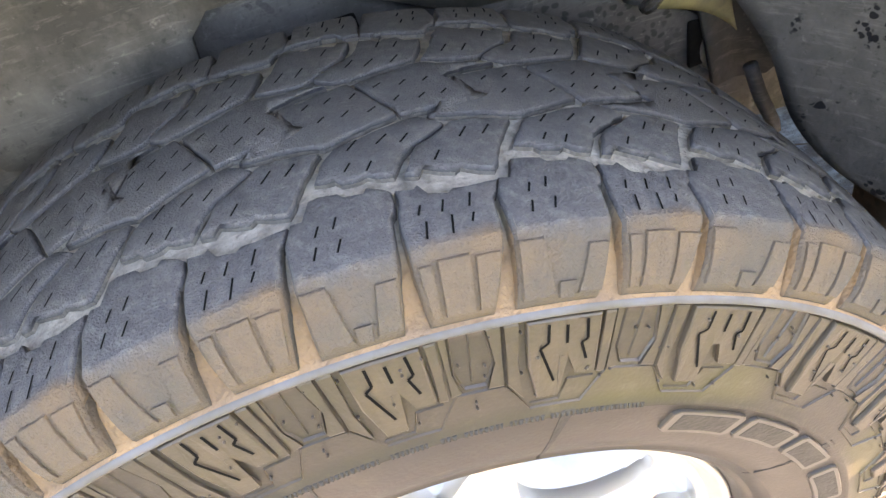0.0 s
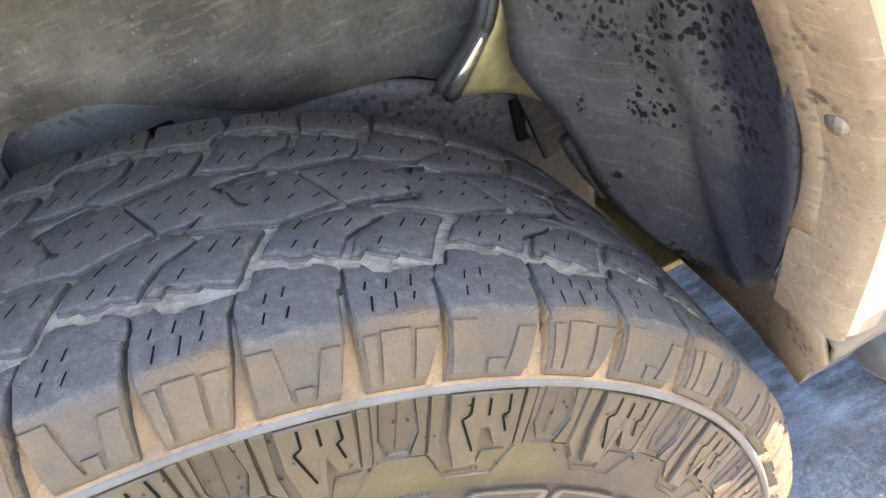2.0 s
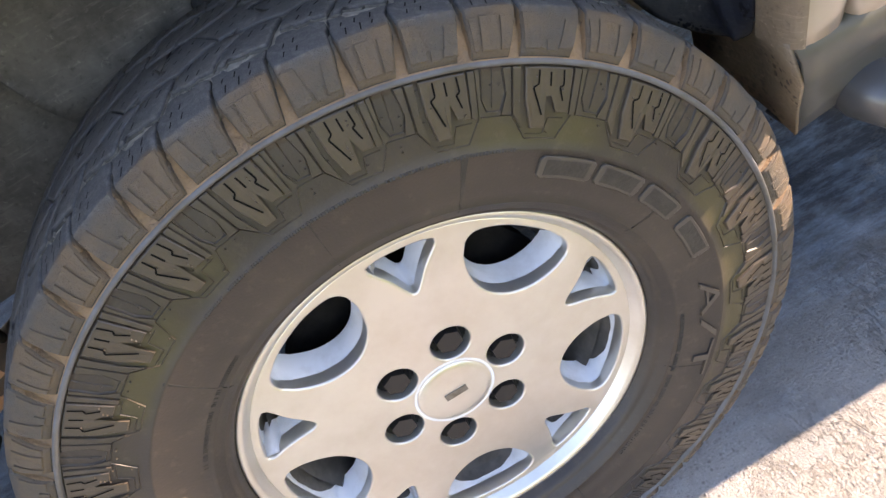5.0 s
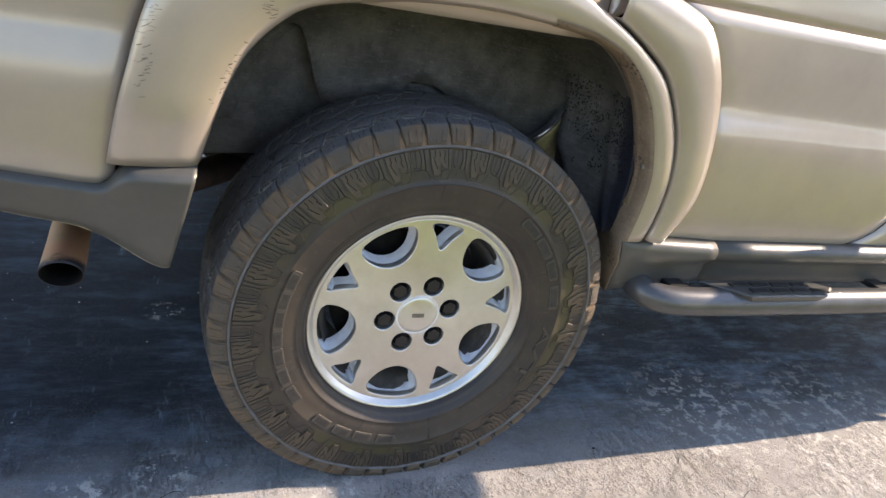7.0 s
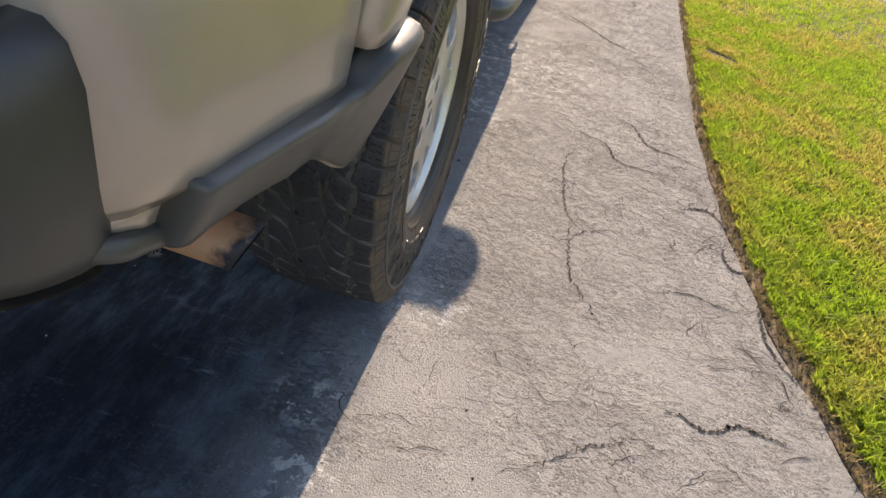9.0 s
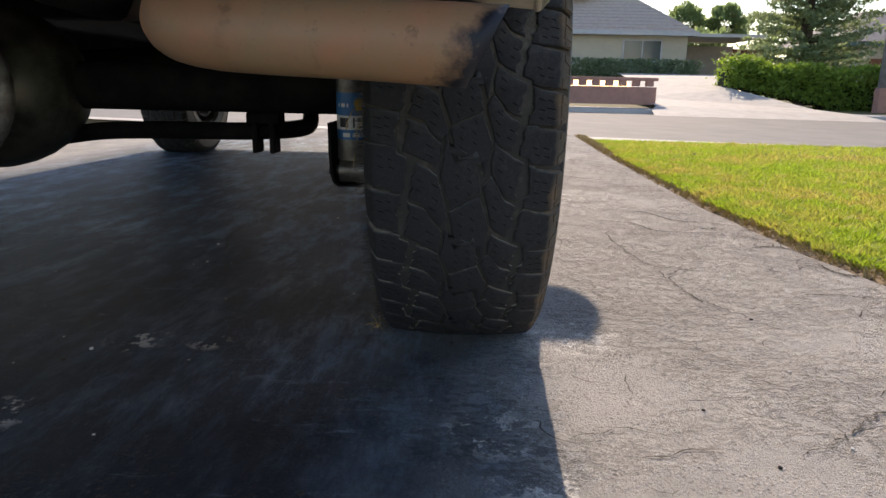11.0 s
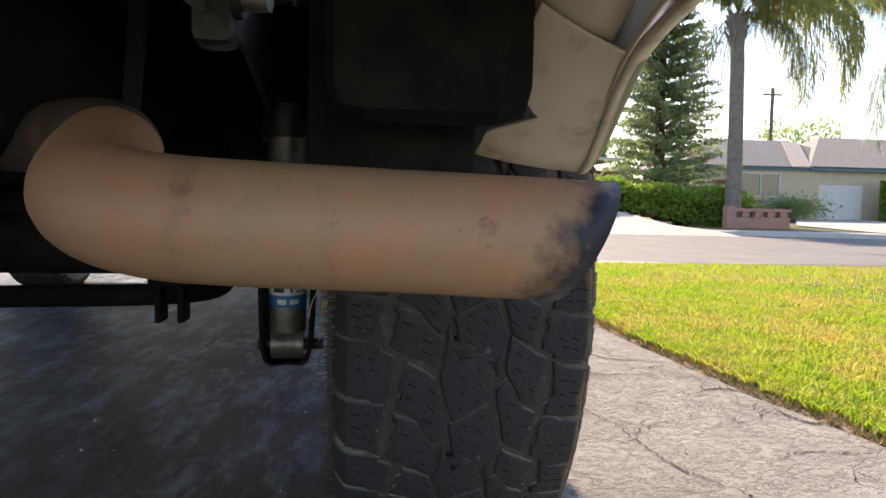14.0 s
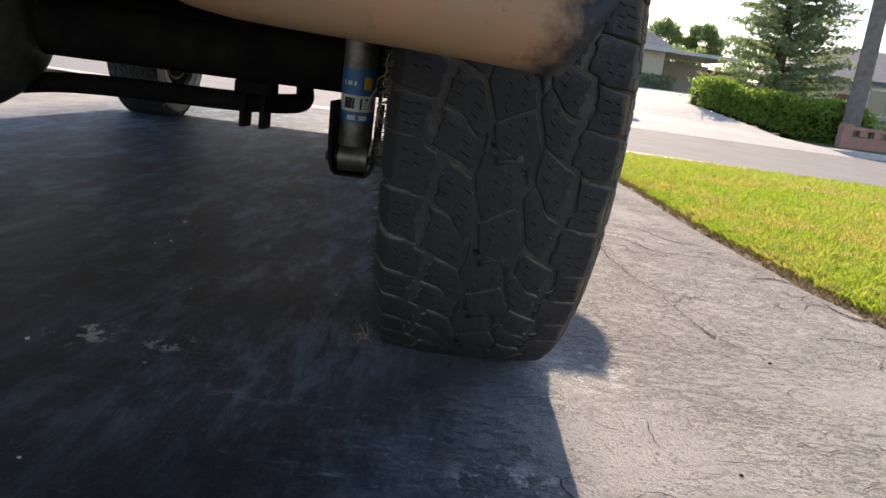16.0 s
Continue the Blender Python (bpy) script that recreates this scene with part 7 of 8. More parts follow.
v, f = tube([(0.55, 0.53, 0.42), (0.3, 0.48, 0.36), (0.16, 0.452, 0.335), (0.09, 0.462, 0.330), (0.06, 0.50, 0.328), (0.05, 0.56, 0.326), (0.04, 0.8, 0.322), (0.04, 0.985, 0.30), (0.04, 1.2, 0.322), (0.05, 1.42, 0.326), (0.09, 1.51, 0.330), (0.3, 1.49, 0.36), (0.55, 1.44, 0.42)], 0.0165, 14, samples=90)
part("anti_roll_bar", to_bm(v, f), UNDER, vehicle, "black anti-roll bar across the axle", smooth=True)
for y in (0.508, 1.467):
    br = part("bar_bracket", boxes(((0.045, y - 0.016, 0.325), (0.045, 0.010, 0.075)), ((0.045, y + 0.016, 0.325), (0.045, 0.010, 0.075)), ((0.045, y, 0.352), (0.05, 0.06, 0.02)), bevel=0.003), UNDER, vehicle, "black clamp bracket of the anti-roll bar")
    rod("bar_link", (0.04, y, 0.35), (0.05, y - 0.02, 0.62), 0.013, UNDER, "black link rod")


def shock(y, s):
    """Shock absorber with its sticker, standing in its axle bracket."""
    lo, hi = Vector((-0.035, y, 0.268)), Vector((-0.07, y, 0.68))
    ax = (hi - lo).normalized()
    body_ = rod("shock_absorber", lo + ax * 0.022, lo + ax * 0.30, 0.0255, METAL, "greenish grey shock absorber with blue and yellow sticker", n=28)
    rod("dust_tube", lo + ax * 0.29, lo + ax * 0.335, 0.0335, BLACK, "black dust tube", body_, 24)
    v, f = revolve([(0.0, 0.0)] + [(0.036 if k % 2 else 0.029, 0.008 * k) for k in range(16)] + [(0.0, 0.128)], 20)
    spin = Vector((0, 1, 0)).rotation_difference(ax).to_matrix()
    part("bellows", to_bm([tuple(lo + ax * 0.335 + spin @ Vector(p)) for p in v], f), UNDER, body_, "ribbed black rubber bellows", smooth=True)
    for a, b, mat in ((0.058, 0.0745, BLUE), (0.075, 0.0985, WHITE), (0.099, 0.137, BLUE)):
        rod("sticker_band", lo + ax * a, lo + ax * b, 0.0260, mat, "band of the printed sticker", body_, 28)

    def on_shock(name, spots, mat, label=""):
        bm = bmesh.new()
        for turn, up, wide, high in spots:
            q = []
            for du, dz in ((-1, -1), (0, -1), (1, -1), (1, 1), (0, 1), (-1, 1)):
                a = radians(turn + du * wide)
                q.append(bm.verts.new(lo + ax * (up + dz * high) + spin @ Vector((-math.cos(a) * 0.0263, 0, math.sin(a) * 0.0263))))
            bm.faces.new((q[0], q[1], q[4], q[5]))
            bm.faces.new((q[1], q[2], q[3], q[4]))
        part(name, bm, mat, body_, label)

    for spot in ((-28, 0.087, 18, 0.008), (32, 0.087, 24, 0.008)):
        on_shock("sticker_panel", [spot], BLACK)
    for spot in ((32, 0.0905, 18, 0.0012), (32, 0.0865, 18, 0.0012), (32, 0.0825, 14, 0.0012), (20, 0.066, 14, 0.0035), (-18, 0.066, 14, 0.0035), (-30, 0.116, 22, 0.003)):
        on_shock("sticker_bar", [spot], WHITE)
    on_shock("sticker_mark", [(32, 0.117, 15, 0.009)], YELLOW, "yellow mark on the blue sticker")
    rod("shock_eye", lo + Vector((0, -0.022, 0)), lo + Vector((0, 0.022, 0)), 0.021, METAL, "bright steel shock eye", body_, 22)
    strap = [(-0.037, 0.352), (-0.036, 0.300), (-0.034, 0.262), (-0.030, 0.2485), (-0.022, 0.2415), (0.0, 0.240), (0.022, 0.2415), (0.030, 0.2485), (0.034, 0.262), (0.036, 0.300), (0.037, 0.352)]
    rows_ = []
    for k, (dy, z) in enumerate(strap):
        wide = 0.014 + 0.022 * min(1.0, abs(dy) / 0.036) * (1.0 if z < 0.30 else 1.25)
        inn = 0.86 if abs(dy) > 0.024 else 0.80
        lift = 0.005 * max(0.0, 1 - abs(dy) / 0.034)
        rows_.append([(lo.x + 0.004 + sx * wide, y + dy * (inn if i else 1.0), z + (lift if i else 0.0)) for sx, i in ((-1, 0), (1, 0), (1, 1), (-1, 1))])
    v, f = loft(rows_, True)
    br = part("shock_bracket", to_bm(v, f), UNDER, vehicle, "black welded bracket holding the shock absorber")
    rod("bracket_bolt", (lo.x, y - 0.050, lo.z), (lo.x, y + 0.042, lo.z), 0.0085, BLACK, "steel bolt", br, 6)


shock(0.332, 1)
shock(1.643, -1)
# frame rails, floor, springs, hangers
for y in (0.46, 1.515):
    pts = [(-0.95, y, 0.70), (-0.5, y, 0.72), (-0.2, y, 0.80), (0.2, y, 0.80), (0.55, y, 0.62), (1.2, y, 0.56), (3.6, y, 0.56)]
    line = spline(pts, 40)
    v, f = loft([[(p[0], p[1] + a, p[2] + b) for a, b in ((-0.04, -0.06), (0.04, -0.06), (0.04, 0.06), (-0.04, 0.06))] for p in line], True)
    part("frame_rail", to_bm(v, f), UNDER, vehicle, "black chassis frame rail")
    v, f = tube([(0.02 + 0.055 * math.cos(a), y + 0.055 * math.sin(a) + 0.03, 0.46 + 0.26 * a / (2 * math.pi * 5)) for a in np.linspace(0, 2 * math.pi * 5, 60)], 0.008, 8, samples=160)
    part("coil_spring", to_bm(v, f), UNDER, vehicle, "black coil spring", smooth=True)
rows_ = [[(x, y, z) for y in np.linspace(0.36, WIDE - 0.36, 8)] for x, z in ((-1.05, 0.66), (-0.75, 0.66), (-0.60, 0.74), (-0.55, 0.97), (0.45, 0.97), (0.55, 0.62), (2.4, 0.60), (2.45, 1.0), (3.5, 1.0), (3.7, 0.6))]
v, f = loft(rows_)
sheet("floor_pan", v, f, UNDER, vehicle, "black floor pan", False, 0.01)
for xa, xb in ((0.52, 2.42),):
    for y0, y1 in ((0.06, 0.36), (WIDE - 0.36, WIDE - 0.06)):
        part("floor_side", boxes((((xa + xb) / 2, (y0 + y1) / 2, 0.545), (xb - xa, y1 - y0, 0.03))), UNDER, vehicle)
part("rear_apron", boxes(((-0.80, 0.30, 0.72), (0.14, 0.16, 0.18)), bevel=0.03), UNDER, vehicle, "black plastic apron behind the wheel")
hg = part("exhaust_hanger", boxes(((-0.50, 0.345, 0.640), (0.04, 0.030, 0.12)), bevel=0.010), BLACK, vehicle, "black rubber exhaust hanger")
rod("hanger_bolt", (-0.505, 0.335, 0.614), (-0.512, 0.305, 0.612), 0.0075, METAL, "steel hanger pin", hg, 18)
rod("hanger_washer", (-0.505, 0.330, 0.614), (-0.506, 0.324, 0.614), 0.014, BLACK, "black washer", hg, 18)
rod("hanger_rod", (-0.49, 0.40, 0.62), (-0.49, 0.41, 0.50), 0.007, UNDER, "bent hanger rod", hg, 8)
v, f = loft([[(0.0, 0.52, 0.5), (0.0, 0.52, 1.0)], [(0.0, 1.45, 0.5), (0.0, 1.45, 1.0)]])
rod("drive_shaft", (0.15, 0.985, 0.42), (1.9, 0.985, 0.55), 0.045, UNDER, "black drive shaft", n=18)
part("fuel_tank", boxes(((0.95, 0.70, 0.58), (0.75, 0.36, 0.22)), bevel=0.04), UNDER, vehicle, "black fuel tank")
part("gearbox", boxes(((2.15, 0.985, 0.58), (0.6, 0.4, 0.28)), bevel=0.06), UNDER, vehicle, "dark gearbox casing")
part("engine_sump", boxes(((2.95, 0.985, 0.58), (0.7, 0.5, 0.3)), bevel=0.06), UNDER, vehicle, "dark engine sump")
rod("front_axle", (2.95, 0.25, 0.40), (2.95, 1.72, 0.40), 0.035, UNDER, "black front axle shaft")

# Plates added to keep daylight from showing through the panel's openings.
part("slot_backing", boxes(((0.365, 0.375, 0.610), (0.06, 0.01, 0.09)), ((-0.10, 0.375, 0.86), (0.08, 0.01, 0.08)), bevel=0.002), UNDER, vehicle)
# Unseen blocks added inside the body so no sun leaks through.
for c, d in (((-0.73, WIDE / 2, 0.95), (0.46, WIDE - 0.34, 0.58)), ((1.48, WIDE / 2, 0.90), (1.84, WIDE - 0.20, 0.68)), ((0.03, WIDE / 2, 1.11), (1.06, WIDE - 0.74, 0.28)), ((0.03, WIDE / 2, 1.15), (1.06, WIDE - 0.20, 0.20)), ((3.08, WIDE / 2, 0.78), (1.36, WIDE - 0.76, 0.56)), ((3.55, WIDE / 2, 0.85), (0.40, WIDE - 0.50, 0.40))):
    part("light_block", boxes((c, d), bevel=0.02), UNDER, vehicle, "black filler block stopping sun leaks through the body")
part("wheel_house_wall", boxes(((-0.575, 0.196, 0.78), (0.06, 0.135, 0.515)), bevel=0.025), UNDER, vehicle, "black plastic wall behind the wheel house")


# ---------------------------------------------------------------- across the street
def leaves(name, centres, size, mat, label, category, seed, parent=None, aspect=0.5, kind="stuff"):
    """Many small bent leaves, one at each place."""
    rng = np.random.default_rng(seed)
    c = np.array(centres, float)
    n = len(c)
    a = rng.normal(size=(n, 3))
    a /= np.linalg.norm(a, axis=1)[:, None]
    b = np.cross(a, rng.normal(size=(n, 3)))
    b /= np.linalg.norm(b, axis=1)[:, None] + 1e-9
    s = (size * rng.uniform(0.5, 1.2, n))[:, None]
    P4 = np.stack([c - a * s, c + b * s * aspect, c + a * s, c - b * s * aspect], 1).reshape(-1, 3)
    me = bpy.data.meshes.new(name)
    i = np.arange(n) * 4
    me.from_pydata(P4.tolist(), [], np.stack([i, i + 1, i + 2, i + 3], 1).tolist())
    me.materials.append(mat)
    ob = new(name, me)
    if parent:
        ob.parent = parent
        return ob
    return tagged(ob, label, category, kind=kind)


# hedge along the far driveway
rng = np.random.default_rng(11)
hedge = thing("hedge", "clipped sunlit green hedge beside the far driveway", "hedge", (24, -11.3, 0))
pts = []
for _ in range(17000):
    s = rng.random()
    x, y = 24.5 - 1.6 * s, -8.9 - 5.2 * s
    h = 1.42 - 0.55 * s + 0.12 * math.sin(s * 17) + (0.12 if 0.62 < s < 0.95 else 0)
    g = 0.62 - 1.05 * s if s < 0.6 else -0.1 - 0.4 * s
    face = rng.random()
    w = rng.uniform(-0.6, 0.6)
    if face < 0.45:
        q = (x - 0.62 + 0.12 * rng.normal(), y + 0.3 * rng.normal(), g + (h - g) * rng.random())
    elif face < 0.8:
        q = (x + w, y + 0.2 * rng.normal(), h + 0.07 * rng.normal())
    else:
        q = (x + w, y + 0.2 * rng.normal(), g + (h - g) * rng.random())
    pts.append((q[0] - 24, q[1] + 11.3, q[2]))
leaves("hedge_leaves", pts, 0.075, HEDGE, "", "", 12, hedge)
# Solid dark green boxes fill the hedge behind its leaves.
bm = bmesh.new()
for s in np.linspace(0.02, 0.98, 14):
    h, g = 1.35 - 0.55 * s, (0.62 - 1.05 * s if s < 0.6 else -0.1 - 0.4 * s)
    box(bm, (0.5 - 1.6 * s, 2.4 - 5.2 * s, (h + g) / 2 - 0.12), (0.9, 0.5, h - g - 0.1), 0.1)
part("hedge_core", bm, material("hedge_core_dark_green", (0.02, 0.03, 0.01), 0.95), hedge)

# tall conifer with open whorled branches
conifer = thing("conifer_tree", "tall dark green conifer with layered open branches", "tree", (28, -13.2, 0))
v, f = tube([(0, 0, -0.1), (0.05, 0.1, 5), (0, 0, 15.2)], lambda s: 0.24 * (1 - s) + 0.03, 10, samples=20)
part("trunk", to_bm(v, f), TRUNK, conifer)
rng = np.random.default_rng(21)
pts, limbs = [], bmesh.new()
for z in np.arange(0.7, 15.0, 0.44):
    reach = (2.85 * (1 - z / 15.6) ** 0.8 + 0.2) * rng.uniform(0.85, 1.1)
    for k in range(14):
        a = k * 2 * math.pi / 14 + rng.uniform(-0.25, 0.25) + z
        L = reach * rng.uniform(0.6, 1.12)
        zz = z + rng.uniform(-0.2, 0.2)
        q = Vector((math.cos(a) * L, math.sin(a) * L, zz + 0.10 * L))
        base = [limbs.verts.new(t) for t in ((0, 0, zz), (0.0, 0.02, zz + 0.03), tuple(q))]
        limbs.faces.new(base)
        for s in np.linspace(0.2, 1, 16):
            for _ in range(9):
                c = Vector((0, 0, zz)).lerp(q, s)
                pts.append((c.x + rng.normal() * 0.10 * (0.6 + s * 0.6), c.y + rng.normal() * 0.10 * (0.6 + s * 0.6), c.z + 0.05 * s * s + rng.normal() * 0.055))
part("branches", limbs, TRUNK, conifer)
leaves("needles", pts, 0.115, CONIFER, "", "", 22, conifer, 0.35)


def palm(at, height, leanx, leany, seed, label, gold=False):
    """A queen palm: ringed trunk, arching feather fronds with hanging leaflets."""
    t = thing("palm_tree", label, "tree", at, "street palms")
    rng = np.random.default_rng(seed)
    n = 60
    rows_ = []
    for i in range(n):
        s = i / (n - 1)
        r = (0.275 - 0.06 * s + 0.05 * max(0, 1 - s * 9)) * (1 + 0.03 * (i % 2)) + (0.12 * max(0, (s - 0.86) / 0.14) if s > 0.86 else 0)
        rows_.append([(leanx * s * s + r * math.cos(a), leany * s * s + r * math.sin(a), height * s) for a in np.linspace(0, 2 * math.pi, 14, endpoint=False)])
    v, f = loft(rows_, True)
    part("trunk", to_bm(v, f), BARK, t, smooth=True)
    top = Vector((leanx, leany, height))
    stems = bmesh.new()
    L1, L2 = [], []
    for k in range(46):
        a = k * 2.4 + rng.uniform(-0.2, 0.2)
        rise = -0.25 + 1.70 * ((k * 0.618) % 1.0)
        ln = rng.uniform(3.9, 6.0)
        pts = []
        here, bend = top + Vector((0, 0, 0.15)), rng.uniform(1.5, 2.3) + 0.35 * max(rise, 0)
        for s in np.linspace(0, 1, 14):
            pts.append(here.copy())
            e = rise - bend * s ** 1.3
            here = here + Vector((math.cos(a) * math.cos(e), math.sin(a) * math.cos(e), math.sin(e))) * (ln / 13)
        side = Vector((-math.sin(a), math.cos(a), 0))
        for i in range(13):
            w = 0.03 * (1 - i / 14)
            q = [stems.verts.new(tuple(p)) for p in (pts[i] - side * w, pts[i] + side * w, pts[i + 1] + side * w * 0.8, pts[i + 1] - side * w * 0.8)]
            stems.faces.new(q)
        for i in np.linspace(1.6, 12.9, 95):
            j = min(int(i), 12)
            p = pts[j].lerp(pts[j + 1], i - j)
            for sg in (-1, 1):
                d = side * sg * rng.uniform(0.18, 0.75) + Vector((math.cos(a), math.sin(a), 0)) * rng.uniform(0.0, 0.35)
                leaf = 1.0 * (1 - 0.35 * abs(i / 13 - 0.4)) * rng.uniform(0.7, 1.1)
                tip = p + d * leaf * 0.9 + Vector((0, 0, -leaf * rng.uniform(0.25, 1.05)))
                mid = p + d * leaf * 0.6 + Vector((0, 0, -0.05))
                w = Vector((math.cos(a), math.sin(a), 0.2)) * 0.017
                (L2 if gold and rng.random() < 0.5 else L1).append((p - w, p + w, mid + w, mid - w, tip))
    part("frond_stem", stems, FROND, t)
    for store, mat in ((L1, FROND), (L2, FROND_GOLD)):
        if not store:
            continue
        vs = [tuple(q) for l in store for q in l]
        fs = []
        for i in range(len(store)):
            fs += [(5 * i, 5 * i + 1, 5 * i + 2, 5 * i + 3), (5 * i + 3, 5 * i + 2, 5 * i + 4)]
        sheet("leaflet", vs, fs, mat, t)
    # old leaf bases below the crown
    bm = bmesh.new()
    for k in range(22):
        a = k * 2.4
        z = height - 0.9 + 0.045 * k
        m = Matrix.Translation((leanx + 0.26 * math.cos(a), leany + 0.26 * math.sin(a), z)) @ Matrix.Rotation(a, 4, "Z") @ Matrix.Rotation(0.5, 4, "Y")
        r = bmesh.ops.create_cone(bm, cap_ends=True, segments=6, radius1=0.10, radius2=0.03, depth=0.6)
        bmesh.ops.transform(bm, matrix=m, verts=r["verts"])
    part("leaf_base", bm, BARK, t)
    return t


palm((22, -13.15, -0.1), 7.3, 0.0, 0.15, 31, "tall queen palm with arching feathery fronds and ringed trunk", True)
palm((22, -19.8, -0.15), 6.9, 0.1, -0.5, 32, "queen palm with a leaning grey trunk and feathery fronds")


def pink_wall(name, x, y0, y1, z0, z1, label):
    t = thing(name, label, "wall", (x, (y0 + y1) / 2, z0), "pink planter walls")
    yc = (y0 + y1) / 2
    L = abs(y1 - y0)
    part("wall_base", boxes(((0, 0, (z1 - z0) * 0.32), (0.22, L, (z1 - z0) * 0.64)), bevel=0.01), PINK, t)
    n = max(3, int(L / 0.4))
    bm = bmesh.new()
    for i in range(n):
        box(bm, (0, -L / 2 + (i + 0.5) * L / n, (z1 - z0) * 0.76), (0.2, L / n * 0.55, (z1 - z0) * 0.2), 0.01)
    part("pierced_block", bm, PINK, t)
    part("wall_cap", boxes(((0, 0, (z1 - z0) * 0.92), (0.26, L + 0.06, (z1 - z0) * 0.12)), bevel=0.01), PINK, t)
    part("wall_end", boxes(((0, L / 2 - 0.15, (z1 - z0) * 0.53), (0.3, 0.32, (z1 - z0) * 1.06)), bevel=0.01), PINK, t)
    return t


pink_wall("planter_wall", 21, -14.6, -12.3, -0.35, 0.55, "low pink block planter wall with pierced blocks on top")
pink_wall("planter_wall", 17, -21.0, -15.6, -0.40, 0.22, "low pink block planter wall with pierced blocks on top")
pink_wall("planter_wall", 21, -5.6, -1.5, -0.05, 0.78, "low pink block planter wall with pierced blocks on top")

# concrete driveway rising between hedge and left wall
v, f = loft([[(17.0, -10.6, -0.272), (18.2, -4.9, -0.272)], [(18.1, -10.4, -0.145), (19.3, -5.1, -0.145)], [(19.5, -9.8, -0.05), (20.0, -5.4, -0.05)], [(23.5, -8.8, 0.50), (23.5, -5.7, 0.15)], [(30, -11.5, 1.0), (30, -6.5, 0.95)], [(37, -14.0, 1.25), (37, -7.5, 1.25)]])
tagged(sheet("far_driveway", v, f, KERB), "pale sunlit concrete driveway across the street", "driveway", kind="structure")
v, f = loft([[(14.6, -21.0, -0.272), (15.6, -15.2, -0.272)], [(15.7, -21.2, -0.14), (16.8, -15.3, -0.14)], [(24, -23.5, -0.08), (24, -17.0, -0.08)], [(34, -28.4, 0.03), (34, -23.8, 0.03)]])
tagged(sheet("far_driveway", v, f, KERB), "pale concrete driveway to the garage", "driveway", kind="structure")


def house_right():
    t = thing("house", "single-storey beige house with brown hip roof and white garage door", "house", (34, -27, 0))
    o = Vector((34, -27, 0))
    B = lambda *it, **k: boxes(*[((c[0] - 34, c[1] + 27, c[2]), s) for c, s in it], **k)
    part("wall", B(((38, -21.8, 1.35), (8, 6.6, 2.7))), STUCCO, t)
    part("wall", B(((38.2, -30.6, 1.35), (8, 11.0, 2.7))), STUCCO, t)
    part("eave_trim", B(((34.0, -21.6, 2.78), (0.3, 7.6, 0.26)), ((33.9, -30.5, 2.82), (0.3, 12.2, 0.28))), TRIM, t, "blue green eave board")

    def roof(x0, x1, y0, y1, z, top, ridge, mat):
        vs = [(x0, y0, z), (x0, y1, z), (x1, y1, z), (x1, y0, z), ((x0 + x1) / 2, y0 + ridge, top), ((x0 + x1) / 2, y1 - ridge, top)]
        vs = [(a - 34, b + 27, c) for a, b, c in vs]
        bm = to_bm(vs, [(0, 1, 5, 4), (1, 2, 5), (2, 3, 4, 5), (3, 0, 4), (0, 3, 2, 1)])
        part("roof", bm, mat, t, "shingled hip roof")
    roof(33.7, 43.0, -29.0, -17.6, 2.85, 4.7, 3.0, ROOF)
    roof(33.6, 43.5, -36.8, -24.2, 2.9, 5.0, 4.0, ROOF_TAN)
    # Flat strip on the roof; a slope's sunlight is put into its pale colour.
    v = [(33.6 - 34, -23.2 + 27, 2.82), (33.6 - 34, -24.3 + 27, 2.82), (37.9 - 34, -26.4 + 27, 4.53), (37.9 - 34, -25.3 + 27, 4.53)]
    part("sunlit_strip", to_bm([(a, b, c + 0.06) for a, b, c in v] + [(a, b, c) for a, b, c in v], [(0, 1, 2, 3), (4, 7, 6, 5), (0, 4, 5, 1), (1, 5, 6, 2), (2, 6, 7, 3), (3, 7, 4, 0)]), ROOF_PALE, t, "pale strip painting a sunlit roof slope")
    g = part("garage_door", B(((34.12, -26.0, 0.98), (0.08, 3.5, 1.9)), bevel=0.01), DOORWHITE, t, "white panelled garage door")
    for k in range(4):
        part("door_panel", B(((34.07, -26.0, 0.27 + 0.47 * k), (0.03, 3.4, 0.42)), bevel=0.008), DOORWHITE, g)
    w = part("window", B(((33.98, -21.6, 1.85), (0.06, 2.2, 1.2))), WINDOW, t)
    part("window_frame", B(((33.95, -21.6, 2.48), (0.08, 2.4, 0.09)), ((33.95, -21.6, 1.22), (0.08, 2.4, 0.09)), ((33.95, -20.5, 1.85), (0.08, 0.09, 1.3)), ((33.95, -22.7, 1.85), (0.08, 0.09, 1.3)), ((33.95, -21.6, 1.85), (0.08, 0.07, 1.2))), DOORWHITE, w)
    part("porch_post", B(((33.4, -19.9, 1.35), (0.14, 0.14, 2.6))), REDWOOD, t)
    part("front_door", B(((33.97, -19.4, 1.05), (0.06, 0.95, 2.05))), REDWOOD, t, "red brown front door")
    part("porch_rail", B(((33.2, -21.2, 0.95), (0.06, 3.4, 0.08)), ((33.2, -21.2, 0.45), (0.06, 3.4, 0.06)), ((33.2, -22.9, 0.5), (0.08, 0.08, 1.0))), TRIM, t)
    for y, mat in ((-30.3, FROND), (-32.4, YELLOW)):
        bm = bmesh.new()
        bmesh.ops.create_cone(bm, cap_ends=True, segments=18, radius1=0.24, radius2=0.24, depth=0.06, matrix=Matrix.Translation((0.14, y + 27, 1.62)) @ Matrix.Rotation(radians(90), 4, "Y"))
        part("wall_plaque", bm, mat, t, "round coloured plaque on the garage wall")
    return t


